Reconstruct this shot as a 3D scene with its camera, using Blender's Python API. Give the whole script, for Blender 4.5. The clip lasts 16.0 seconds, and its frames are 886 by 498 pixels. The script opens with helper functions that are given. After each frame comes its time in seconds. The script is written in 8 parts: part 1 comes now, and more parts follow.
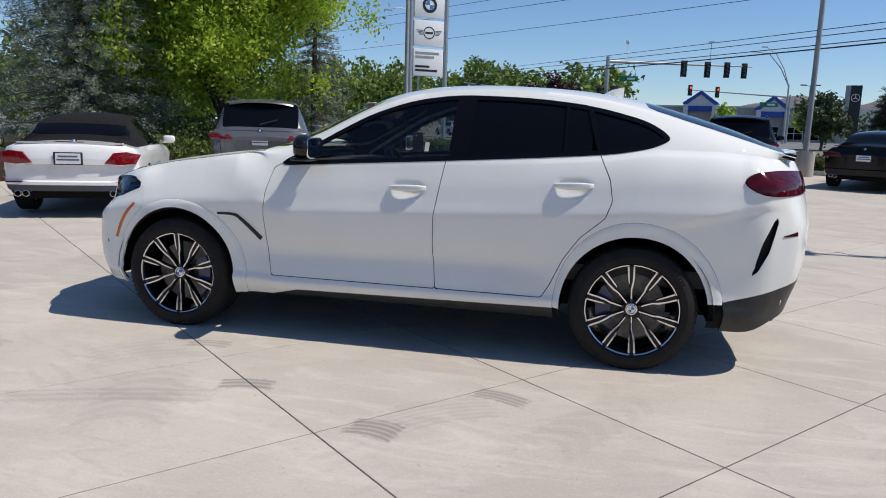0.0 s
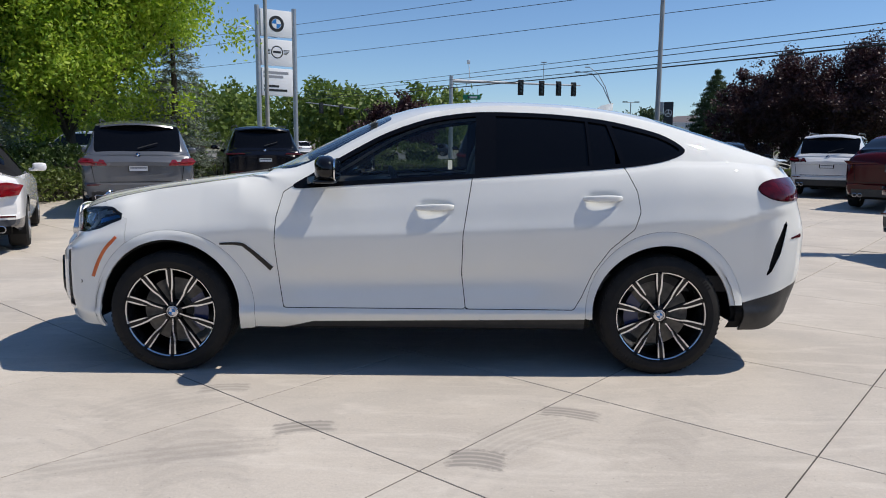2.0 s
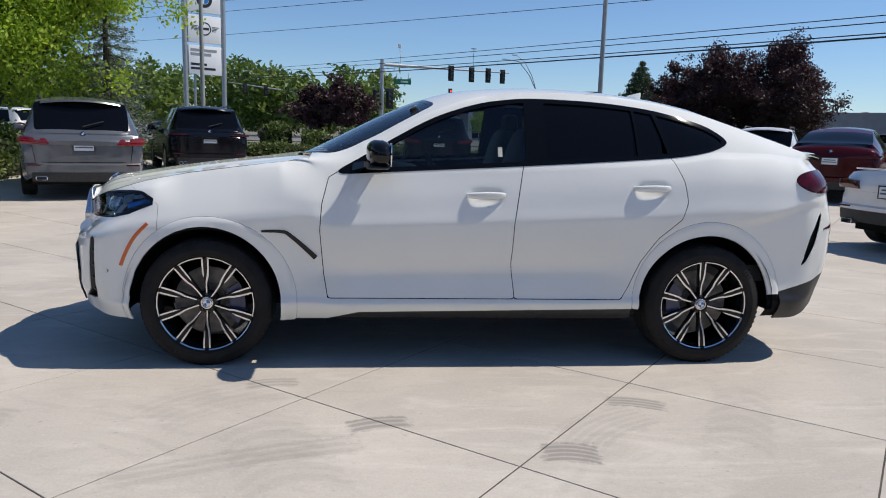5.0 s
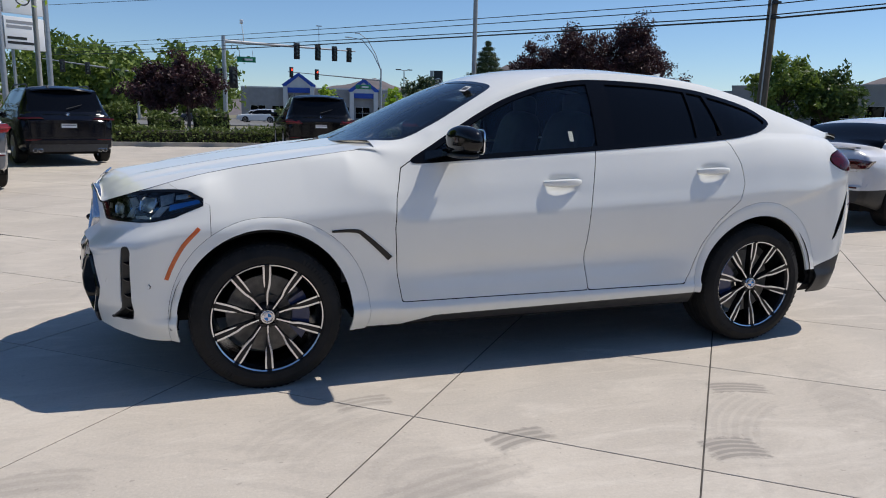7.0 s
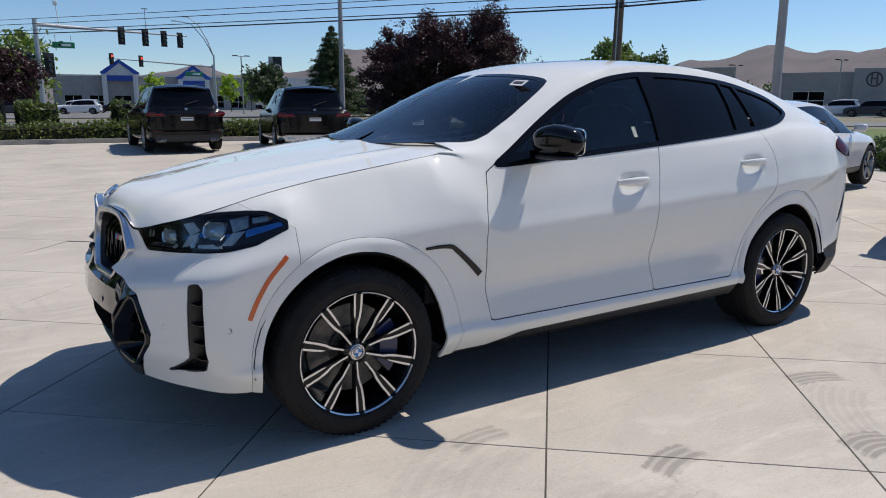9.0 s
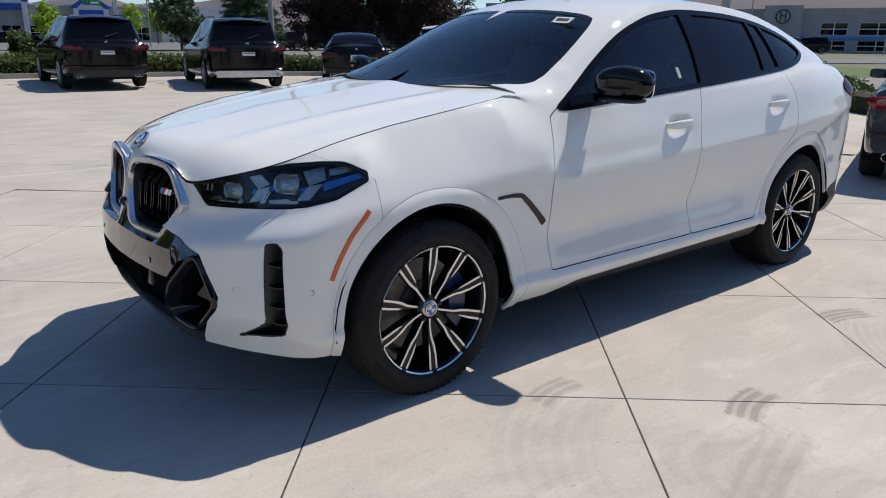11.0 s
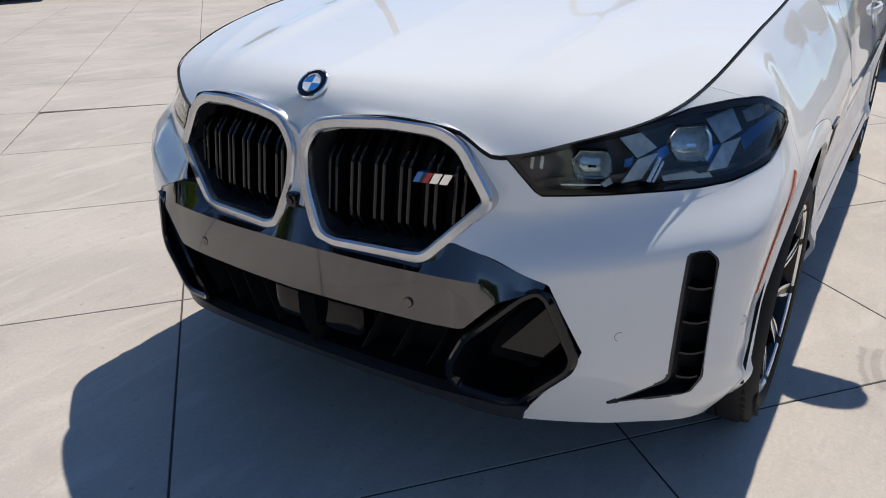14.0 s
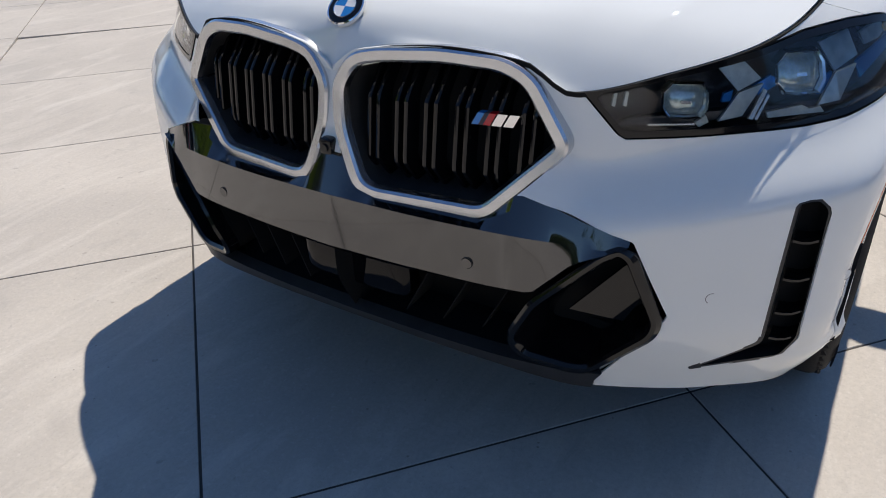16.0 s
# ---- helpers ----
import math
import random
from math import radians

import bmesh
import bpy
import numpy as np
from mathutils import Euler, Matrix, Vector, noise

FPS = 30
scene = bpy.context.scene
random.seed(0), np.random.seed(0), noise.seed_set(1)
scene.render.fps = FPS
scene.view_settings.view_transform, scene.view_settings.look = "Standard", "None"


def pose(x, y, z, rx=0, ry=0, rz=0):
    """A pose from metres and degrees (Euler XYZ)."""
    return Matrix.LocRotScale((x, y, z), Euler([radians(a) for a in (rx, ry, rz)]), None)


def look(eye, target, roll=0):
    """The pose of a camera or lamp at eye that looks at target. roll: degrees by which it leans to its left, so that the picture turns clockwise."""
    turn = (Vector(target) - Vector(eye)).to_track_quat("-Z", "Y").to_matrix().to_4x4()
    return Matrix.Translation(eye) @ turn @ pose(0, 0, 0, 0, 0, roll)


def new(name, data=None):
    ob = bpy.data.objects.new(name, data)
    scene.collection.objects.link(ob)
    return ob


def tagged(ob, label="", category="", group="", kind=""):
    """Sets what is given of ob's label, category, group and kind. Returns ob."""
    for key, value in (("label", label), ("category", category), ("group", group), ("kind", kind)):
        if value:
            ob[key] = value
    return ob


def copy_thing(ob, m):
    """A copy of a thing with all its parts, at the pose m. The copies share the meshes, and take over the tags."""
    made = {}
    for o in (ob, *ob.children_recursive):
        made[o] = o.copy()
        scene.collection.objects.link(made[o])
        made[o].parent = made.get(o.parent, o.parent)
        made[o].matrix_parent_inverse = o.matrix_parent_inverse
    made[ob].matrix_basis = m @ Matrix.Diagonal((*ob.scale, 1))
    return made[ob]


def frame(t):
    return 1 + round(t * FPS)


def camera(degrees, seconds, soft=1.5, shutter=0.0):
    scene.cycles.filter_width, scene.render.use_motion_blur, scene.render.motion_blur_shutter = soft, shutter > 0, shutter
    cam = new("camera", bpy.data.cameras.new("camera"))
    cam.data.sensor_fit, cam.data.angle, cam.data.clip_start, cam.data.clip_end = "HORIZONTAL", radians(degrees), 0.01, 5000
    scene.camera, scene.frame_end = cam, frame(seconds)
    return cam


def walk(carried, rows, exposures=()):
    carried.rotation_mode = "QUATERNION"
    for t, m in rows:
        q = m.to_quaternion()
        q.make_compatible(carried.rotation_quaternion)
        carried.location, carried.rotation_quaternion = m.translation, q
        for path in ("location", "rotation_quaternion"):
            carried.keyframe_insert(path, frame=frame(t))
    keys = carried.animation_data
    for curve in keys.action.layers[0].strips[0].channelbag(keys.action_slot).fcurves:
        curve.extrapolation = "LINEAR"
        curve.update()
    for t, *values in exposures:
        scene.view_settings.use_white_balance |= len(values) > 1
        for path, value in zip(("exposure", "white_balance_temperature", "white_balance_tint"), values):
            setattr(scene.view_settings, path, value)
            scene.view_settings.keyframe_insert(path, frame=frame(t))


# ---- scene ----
cam = camera(63.8, 16.0, soft=1.0)
PATH = [
    (0, (1.275, -5.18, 1.395), (0.849, -3.256, 1.056), 1.8),
    (0.5, (0.957, -5.172, 1.369), (0.673, -3.218, 1.055), 1.0),
    (1, (0.627, -5.229, 1.375), (0.454, -3.263, 1.052), 0.5),
    (1.5, (0.333, -5.317, 1.385), (0.263, -3.339, 1.097), 0.3),
    (2, (0.153, -5.198, 1.364), (0.157, -3.218, 1.085), 0.5),
    (2.5, (0.061, -5.087, 1.381), (0.105, -3.108, 1.096), 0.9),
    (3, (0.015, -5.055, 1.386), (0.1, -3.078, 1.1), 1.4),
    (3.5, (0.016, -5.068, 1.386), (0.121, -3.092, 1.098), 1.7),
    (4, (-0.034, -5.071, 1.376), (0.094, -3.097, 1.08), 1.9),
    (4.5, (-0.295, -5.085, 1.355), (-0.13, -3.115, 1.054), 1.9),
    (4.7, (-0.416, -5.083, 1.357), (-0.233, -3.115, 1.047), 1.8),
    (6.8, (-1.66, -4.519, 1.343), (-1.057, -2.644, 0.998), 1.2),
    (7, (-1.789, -4.461, 1.354), (-1.145, -2.602, 0.993), 1.1),
    (7.5, (-2.151, -4.318, 1.386), (-1.418, -2.495, 1.016), 0.5),
    (8, (-2.339, -4.092, 1.39), (-1.504, -2.315, 1.007), 0.0),
    (8.2, (-2.409, -4.0, 1.393), (-1.529, -2.246, 1.007), -0.0),
    (10.3, (-3.073, -3.173, 1.423), (-1.889, -1.627, 0.967), 0.1),
    (10.5, (-3.095, -3.153, 1.426), (-1.903, -1.621, 0.941), 0.2),
    (11, (-3.146, -3.114, 1.421), (-1.952, -1.612, 0.858), 0.5),
    (11.5, (-3.257, -3.034, 1.321), (-2.043, -1.563, 0.72), 0.6),
    (12, (-3.313, -2.697, 1.289), (-2.087, -1.264, 0.625), 0.4),
    (12.5, (-3.467, -2.27, 1.308), (-2.199, -0.921, 0.552), 0.4),
    (13, (-3.606, -1.827, 1.325), (-2.237, -0.594, 0.548), 0.3),
    (13.5, (-3.499, -1.499, 1.362), (-2.066, -0.370, 0.541), -0.7),
    (14, (-3.508, -1.150, 1.329), (-1.977, -0.151, 0.518), -0.9),
    (14.5, (-3.475, -1.010, 1.337), (-1.913, -0.074, 0.509), -1.8),
    (15, (-3.423, -0.897, 1.323), (-1.831, -0.054, 0.454), -1.4),
    (15.5, (-3.409, -0.910, 1.312), (-1.860, -0.043, 0.390), -1.8),
    (16, (-3.400, -0.922, 1.309), (-1.950, 0.009, 0.295), -2.0),
]
walk(cam, [(t, look(eye, target, roll)) for t, eye, target, roll in PATH],
     exposures=[(0, .07), (4.5, .06), (7.5, .0), (10.5, .03), (12.5, .04), (13.5, .08), (14.5, .16), (16, .2)])

# world and sun: clear midday sky, sun from behind the white car's tail
SUN = Vector((0.64, 0.03, 1.0)).normalized()
world = bpy.data.worlds.new("sky")
scene.world = world
world.use_nodes = True
wn = world.node_tree
sky = wn.nodes.new("ShaderNodeTexSky")
sky.sky_type = "NISHITA"
sky.sun_disc = False
sky.sun_elevation = math.asin(SUN.z)
sky.sun_rotation = math.atan2(SUN.x, SUN.y)
sky.altitude = 1400
sky.air_density, sky.dust_density, sky.ozone_density = 1.15, 0.05, 7.0
wn.nodes["Background"].inputs["Strength"].default_value = 0.105
tone = wn.nodes.new("ShaderNodeMix")
tone.data_type, tone.blend_type = "RGBA", "MULTIPLY"
tone.inputs[0].default_value = 1.0
tone.inputs[7].default_value = (0.965, 0.99, 1.03, 1)
wn.links.new(sky.outputs["Color"], tone.inputs[6])
wn.links.new(tone.outputs[2], wn.nodes["Background"].inputs["Color"])
sun_data = bpy.data.lights.new("sun", "SUN")
sun_data.energy, sun_data.angle, sun_data.color = 4.30, radians(0.55), (1.0, 0.925, 0.83)
sun_ob = new("sun", sun_data)
sun_ob.matrix_world = look(SUN * 60, (0, 0, 0))


# ---- materials ----
def mat(name, base, rough=0.5, metal=0.0, base2=None, scale=8.0, fine=60.0, bump=0.0, coat=0.0, spec=0.5,
        rand=0.0, emit=None, strength=0.0, alpha=1.0, ior=1.5, detail=6.0, mix=(0.35, 0.65), aniso=None, sheen=0.0):
    """Principled surface: two colours mixed by coarse and fine noise in object space, with relief."""
    m = bpy.data.materials.new(name)
    m.use_nodes = True
    nt = m.node_tree
    n, l = nt.nodes, nt.links
    p = n["Principled BSDF"]
    p.inputs["Roughness"].default_value = rough
    p.inputs["Metallic"].default_value = metal
    p.inputs["Coat Weight"].default_value = coat
    p.inputs["Coat Roughness"].default_value = 0.03
    p.inputs["Specular IOR Level"].default_value = spec
    p.inputs["Alpha"].default_value = alpha
    p.inputs["IOR"].default_value = ior
    p.inputs["Base Color"].default_value = (*base, 1)
    co = n.new("ShaderNodeTexCoord")
    src = co.outputs["Object"]
    if aniso:
        mp = n.new("ShaderNodeMapping")
        mp.inputs["Scale"].default_value = aniso
        l.new(src, mp.inputs["Vector"])
        src = mp.outputs["Vector"]
    if base2 is not None or bump:
        a = n.new("ShaderNodeTexNoise")
        a.inputs["Scale"].default_value, a.inputs["Detail"].default_value = scale, detail
        b = n.new("ShaderNodeTexNoise")
        b.inputs["Scale"].default_value, b.inputs["Detail"].default_value = fine, 4
        l.new(src, a.inputs["Vector"])
        l.new(src, b.inputs["Vector"])
        add = n.new("ShaderNodeMath")
        add.operation = "MULTIPLY_ADD"
        l.new(b.outputs["Fac"], add.inputs[0])
        add.inputs[1].default_value = 0.4
        sub = n.new("ShaderNodeMath")
        sub.operation = "MULTIPLY_ADD"
        sub.inputs[1].default_value, sub.inputs[2].default_value = 0.8, -0.1
        l.new(a.outputs["Fac"], sub.inputs[0])
        l.new(sub.outputs[0], add.inputs[2])
        ramp = n.new("ShaderNodeMapRange")
        ramp.inputs[1].default_value, ramp.inputs[2].default_value = mix
        l.new(add.outputs[0], ramp.inputs[0])
        if base2 is not None:
            mx = n.new("ShaderNodeMix")
            mx.data_type = "RGBA"
            mx.inputs[6].default_value, mx.inputs[7].default_value = (*base, 1), (*base2, 1)
            l.new(ramp.outputs[0], mx.inputs[0])
            out = mx.outputs[2]
            if rand:
                info = n.new("ShaderNodeObjectInfo")
                rv = n.new("ShaderNodeMapRange")
                rv.inputs[3].default_value, rv.inputs[4].default_value = 1 - rand, 1 + rand
                l.new(info.outputs["Random"], rv.inputs[0])
                hs = n.new("ShaderNodeHueSaturation")
                l.new(rv.outputs[0], hs.inputs["Value"])
                l.new(out, hs.inputs["Color"])
                out = hs.outputs[0]
            l.new(out, p.inputs["Base Color"])
        if bump:
            bn = n.new("ShaderNodeBump")
            bn.inputs["Strength"].default_value = bump
            bn.inputs["Distance"].default_value = 0.01
            l.new(add.outputs[0], bn.inputs["Height"])
            l.new(bn.outputs[0], p.inputs["Normal"])
    if emit:
        p.inputs["Emission Color"].default_value = (*emit, 1)
        p.inputs["Emission Strength"].default_value = strength
    return m


def glass(name, tint=(0.9, 0.93, 0.92), rough=0.0):
    """Thin clear pane: partly see-through, partly mirror by Fresnel."""
    m = bpy.data.materials.new(name)
    m.use_nodes = True
    n, l = m.node_tree.nodes, m.node_tree.links
    n.remove(n["Principled BSDF"])
    tr = n.new("ShaderNodeBsdfTransparent")
    tr.inputs["Color"].default_value = (*tint, 1)
    gl = n.new("ShaderNodeBsdfGlossy")
    gl.inputs["Roughness"].default_value = rough
    gl.inputs["Color"].default_value = (1, 1, 1, 1)
    fr = n.new("ShaderNodeFresnel")
    fr.inputs["IOR"].default_value = 1.5
    mx = n.new("ShaderNodeMixShader")
    l.new(fr.outputs[0], mx.inputs[0])
    l.new(tr.outputs[0], mx.inputs[1])
    l.new(gl.outputs[0], mx.inputs[2])
    l.new(mx.outputs[0], n["Material Output"].inputs["Surface"])
    return m


M_WHITE = mat("white car paint", (0.79, 0.80, 0.765), 0.5, 0.0, (0.765, 0.775, 0.74), 3, 900, coat=1.0, spec=0.0)
M_WHITE.node_tree.nodes["Principled BSDF"].inputs["Coat IOR"].default_value = 1.62
M_WHITE.node_tree.nodes["Principled BSDF"].inputs["Coat Roughness"].default_value = 0.015
M_GLOSSBLACK = mat("gloss black trim", (0.005, 0.005, 0.006), 0.07, spec=0.4)
M_PILLAR = mat("deep gloss black pillar trim", (0.004, 0.004, 0.005), 0.04, spec=0.2)
M_BLACK = mat("matt black plastic", (0.017, 0.017, 0.018), 0.42, 0, (0.027, 0.027, 0.027), 20, 300, bump=0.05, spec=0.45)
M_BAR = mat("smoked gloss black trim", (0.006, 0.006, 0.007), 0.05, coat=0.3, ior=1.95)
M_VOID = mat("black cavity liner", (0.010, 0.010, 0.010), 0.9, spec=0.2)
M_CHROME = mat("satin aluminium trim", (0.66, 0.67, 0.69), 0.27, 1.0, (0.60, 0.61, 0.63), 40, 400)
M_MIRROR = mat("bright chrome", (0.85, 0.85, 0.86), 0.06, 1.0)
M_TYRE = mat("tyre rubber", (0.011, 0.011, 0.011), 0.75, 0, (0.020, 0.019, 0.018), 10, 200, bump=0.15, spec=0.25)
M_RIMBLACK = mat("gloss black wheel paint", (0.008, 0.008, 0.009), 0.25, spec=0.3)
M_RIMFACE = mat("machined aluminium face", (0.78, 0.78, 0.79), 0.25, 1.0, (0.70, 0.70, 0.71), 60, 500)
M_DISC = mat("brake steel", (0.42, 0.42, 0.42), 0.35, 1.0, (0.32, 0.31, 0.30), 30, 200)
M_BRAKE = mat("dull brake steel", (0.24, 0.23, 0.215), 0.5, 0.8, (0.15, 0.145, 0.135), 30, 200)
M_CALIPER = mat("dark blue caliper paint", (0.012, 0.025, 0.10), 0.3, coat=0.5)
M_GLASS = glass("windscreen glass", (0.72, 0.77, 0.76))
M_SIDEGLASS = glass("front door glass", (0.62, 0.67, 0.66))
M_TINT = mat("dark privacy glass", (0.003, 0.0035, 0.005), 0.02, spec=0.18)
M_LAMPGLASS = glass("headlamp cover", (0.92, 0.94, 0.95))
M_LAMPIN = mat("headlamp inner housing", (0.03, 0.033, 0.042), 0.2, 0.2, (0.055, 0.06, 0.07), 20, 200)
M_LENS = mat("projector lens", (0.62, 0.70, 0.66), 0.16, 0.5, (0.40, 0.47, 0.45), 60, 200, coat=1.0)
M_FIN = mat("ribbed lamp reflector", (0.62, 0.67, 0.64), 0.28, 0.6, (0.38, 0.42, 0.42), 40, 700)
M_BLUE = mat("blue lamp reflector", (0.03, 0.22, 0.60), 0.15, 0.5)
M_AMBER = mat("amber side marker", (0.62, 0.12, 0.02), 0.25, 0, (0.5, 0.09, 0.015), 200, 400, coat=0.5)
M_SIGNAL = mat("amber turn lamp", (0.85, 0.40, 0.03), 0.3, coat=0.5)
M_AMBER_RED = mat("emblem red enamel", (0.5, 0.01, 0.02), 0.2, coat=0.6)
M_RED = mat("red tail lamp", (0.085, 0.002, 0.006), 0.06, 0, (0.035, 0.001, 0.003), 18, 90, coat=0.2, spec=0.3)
M_DARKRED = mat("smoked red lamp", (0.07, 0.003, 0.006), 0.08, coat=1.0)
M_SEAT = mat("black leather", (0.03, 0.03, 0.032), 0.55, 0, (0.05, 0.05, 0.052), 12, 200, bump=0.1)
M_PAPER = mat("white paper", (0.8, 0.8, 0.78), 0.7)
M_INK = mat("dark print", (0.05, 0.05, 0.06), 0.7)
M_BADGEBLUE = mat("badge blue enamel", (0.02, 0.20, 0.55), 0.2, coat=0.6)
M_BADGEWHITE = mat("badge white enamel", (0.8, 0.8, 0.8), 0.2, coat=0.6)


# ---- mesh helpers ----
def link(name, V, F, material, parent=None, label="", smooth=True, angle=35.0):
    """One mesh object from vertices and faces."""
    me = bpy.data.meshes.new(name)
    me.from_pydata([tuple(map(float, v)) for v in V], [], [tuple(f) for f in F])
    me.validate()
    me.materials.append(material)
    if smooth:
        me.polygons.foreach_set("use_smooth", [True] * len(me.polygons))
        me.set_sharp_from_angle(angle=radians(angle))
    ob = new(name, me)
    if parent is not None:
        ob.parent = parent
    if label:
        ob["label"] = label
    return ob


def part(name, bm, material, parent, label="", smooth=True, angle=35.0):
    """Links a bmesh as one mesh object under a thing or part."""
    me = bpy.data.meshes.new(name)
    bmesh.ops.recalc_face_normals(bm, faces=bm.faces)
    bm.to_mesh(me)
    bm.free()
    me.materials.append(material)
    if smooth:
        me.polygons.foreach_set("use_smooth", [True] * len(me.polygons))
        me.set_sharp_from_angle(angle=radians(angle))
    ob = new(name, me)
    if parent is not None:
        ob.parent = parent
    if label:
        ob["label"] = label
    return ob


def box(bm, x, y, z, sx, sy, sz, rot=None, bevel=0.0):
    """A box centred at x, y, z into bm."""
    m = Matrix.Translation((x, y, z)) @ (rot.to_4x4() if rot else Matrix()) @ Matrix.Diagonal((sx, sy, sz, 1))
    r = bmesh.ops.create_cube(bm, size=1, matrix=m)
    if bevel:
        es = list({e for v in r["verts"] for e in v.link_edges})
        bmesh.ops.bevel(bm, geom=es, offset=bevel, segments=2, affect="EDGES", profile=0.6)


def tube(bm, a, b, ra, rb=None, seg=12):
    """A tapered round bar from a to b."""
    a, b = Vector(a), Vector(b)
    rb = ra if rb is None else rb
    q = (b - a).to_track_quat("Z", "Y").to_matrix().to_4x4()
    bmesh.ops.create_cone(bm, cap_ends=True, segments=seg, radius1=ra, radius2=rb, depth=(b - a).length,
                          matrix=Matrix.Translation((a + b) / 2) @ q)


def pchip(pts):
    """Smooth curve through (x, value...) knots without overshoot; values may be tuples."""
    xs = np.array([p[0] for p in pts], float)
    ys = np.array([p[1:] for p in pts], float)
    h = np.diff(xs)[:, None]
    d = np.diff(ys, axis=0) / h
    m = np.zeros_like(ys)
    if len(xs) > 2:
        same = d[:-1] * d[1:] > 0
        w1, w2 = 2 * h[1:] + h[:-1], h[1:] + 2 * h[:-1]
        with np.errstate(divide="ignore", invalid="ignore"):
            hm = (w1 + w2) / (w1 / d[:-1] + w2 / d[1:])
        m[1:-1] = np.where(same, hm, 0)
    m[0], m[-1] = d[0], d[-1]

    def f(x):
        x = np.clip(np.asarray(x, float), xs[0], xs[-1])
        i = np.clip(np.searchsorted(xs, x, side="right") - 1, 0, len(xs) - 2)
        hh = (xs[i + 1] - xs[i])
        t = ((x - xs[i]) / hh)[..., None]
        hh = hh[..., None]
        r = ((1 + 2 * t) * (1 - t) ** 2 * ys[i] + t * (1 - t) ** 2 * hh * m[i]
             + t * t * (3 - 2 * t) * ys[i + 1] + t * t * (t - 1) * hh * m[i + 1])
        return r[..., 0] if ys.shape[1] == 1 else r
    return f


def sd_poly(P, poly):
    """Signed distance of points (n, 2) to a closed polygon, negative inside."""
    P = np.asarray(P, float)
    A = np.asarray(poly, float)
    B = np.roll(A, -1, axis=0)
    best = np.full(len(P), 1e9)
    inside = np.zeros(len(P), bool)
    for a, b in zip(A, B):
        e = b - a
        w = P - a
        t = np.clip((w @ e) / max(e @ e, 1e-12), 0, 1)
        best = np.minimum(best, np.hypot(*(w - t[:, None] * e).T))
        c = (a[1] > P[:, 1]) != (b[1] > P[:, 1])
        if abs(e[1]) > 1e-12:
            inside ^= c & (P[:, 0] < a[0] + (P[:, 1] - a[1]) * e[0] / e[1])
    return np.where(inside, -best, best)


def round_poly(poly, n=3):
    """Chaikin corner cutting of a closed polygon."""
    p = np.asarray(poly, float)
    for _ in range(n):
        q = np.roll(p, -1, axis=0)
        p = np.stack([0.78 * p + 0.22 * q, 0.22 * p + 0.78 * q], 1).reshape(-1, p.shape[1])
    return p


def bevel_poly(poly, d=.012, n=3):
    """Rounds each corner of a closed polygon over a short length d."""
    p = np.asarray(poly, float)
    out = []
    for a, b, c in zip(np.roll(p, 1, axis=0), p, np.roll(p, -1, axis=0)):
        l0, l1 = np.hypot(*(a - b)), np.hypot(*(c - b))
        s, e = b + (a - b) / l0 * min(d, l0 * .45), b + (c - b) / l1 * min(d, l1 * .45)
        for k in range(n + 1):
            t = k / n
            out.append((1 - t) ** 2 * s + 2 * t * (1 - t) * b + t * t * e)
    return np.array(out)


def clip(V, F, val):
    """Keeps the side of a mesh where val < 0, cutting faces along val = 0."""
    V = np.asarray(V, float)
    neg = val < 0
    newV, cut, out = [], {}, []
    n0 = len(V)
    nl, vl = neg.tolist(), val.tolist()
    for f in F:
        s = [nl[i] for i in f]
        if all(s):
            out.append(tuple(f))
            continue
        if not any(s):
            continue
        poly = []
        for a, b in zip(f, (*f[1:], f[0])):
            if nl[a]:
                poly.append(a)
            if nl[a] != nl[b]:
                k = (a, b) if a < b else (b, a)
                if k not in cut:
                    t = vl[k[0]] / (vl[k[0]] - vl[k[1]])
                    cut[k] = n0 + len(newV)
                    newV.append(V[k[0]] + (V[k[1]] - V[k[0]]) * t)
                poly.append(cut[k])
        if len(poly) > 2:
            out.append(tuple(poly))
    allV = np.vstack([V, newV]) if newV else V
    used = sorted({i for f in out for i in f})
    remap = {o: k for k, o in enumerate(used)}
    return allV[used], [tuple(remap[i] for i in f) for f in out]


def grid_faces(nu, nv, off=0):
    return [(off + i * nv + j, off + i * nv + j + 1, off + (i + 1) * nv + j + 1, off + (i + 1) * nv + j)
            for i in range(nu - 1) for j in range(nv - 1)]


def normals(V, F):
    N = np.zeros_like(V)
    for f in F:
        a, b, c = V[f[0]], V[f[1]], V[f[2]]
        n = np.cross(b - a, c - a)
        for i in f:
            N[i] += n
    return N / np.maximum(np.linalg.norm(N, axis=1), 1e-9)[:, None]


def mirrored(V):
    return V * np.array([1, -1, 1])


def thick(ob, t=0.004, offset=-1.0):
    md = ob.modifiers.new("thickness", "SOLIDIFY")
    md.thickness, md.offset, md.use_even_offset = t, offset, False
    # crisp rim: open edges stay sharp, so that the face is not shaded round them
    me = ob.data
    of = np.empty(len(me.loops), np.int32)
    me.loops.foreach_get("edge_index", of)
    rim = np.bincount(of, minlength=len(me.edges)) == 1
    hard = np.empty(len(me.edges), bool)
    me.edges.foreach_get("use_edge_sharp", hard)
    me.edges.foreach_set("use_edge_sharp", hard | rim)
    return ob


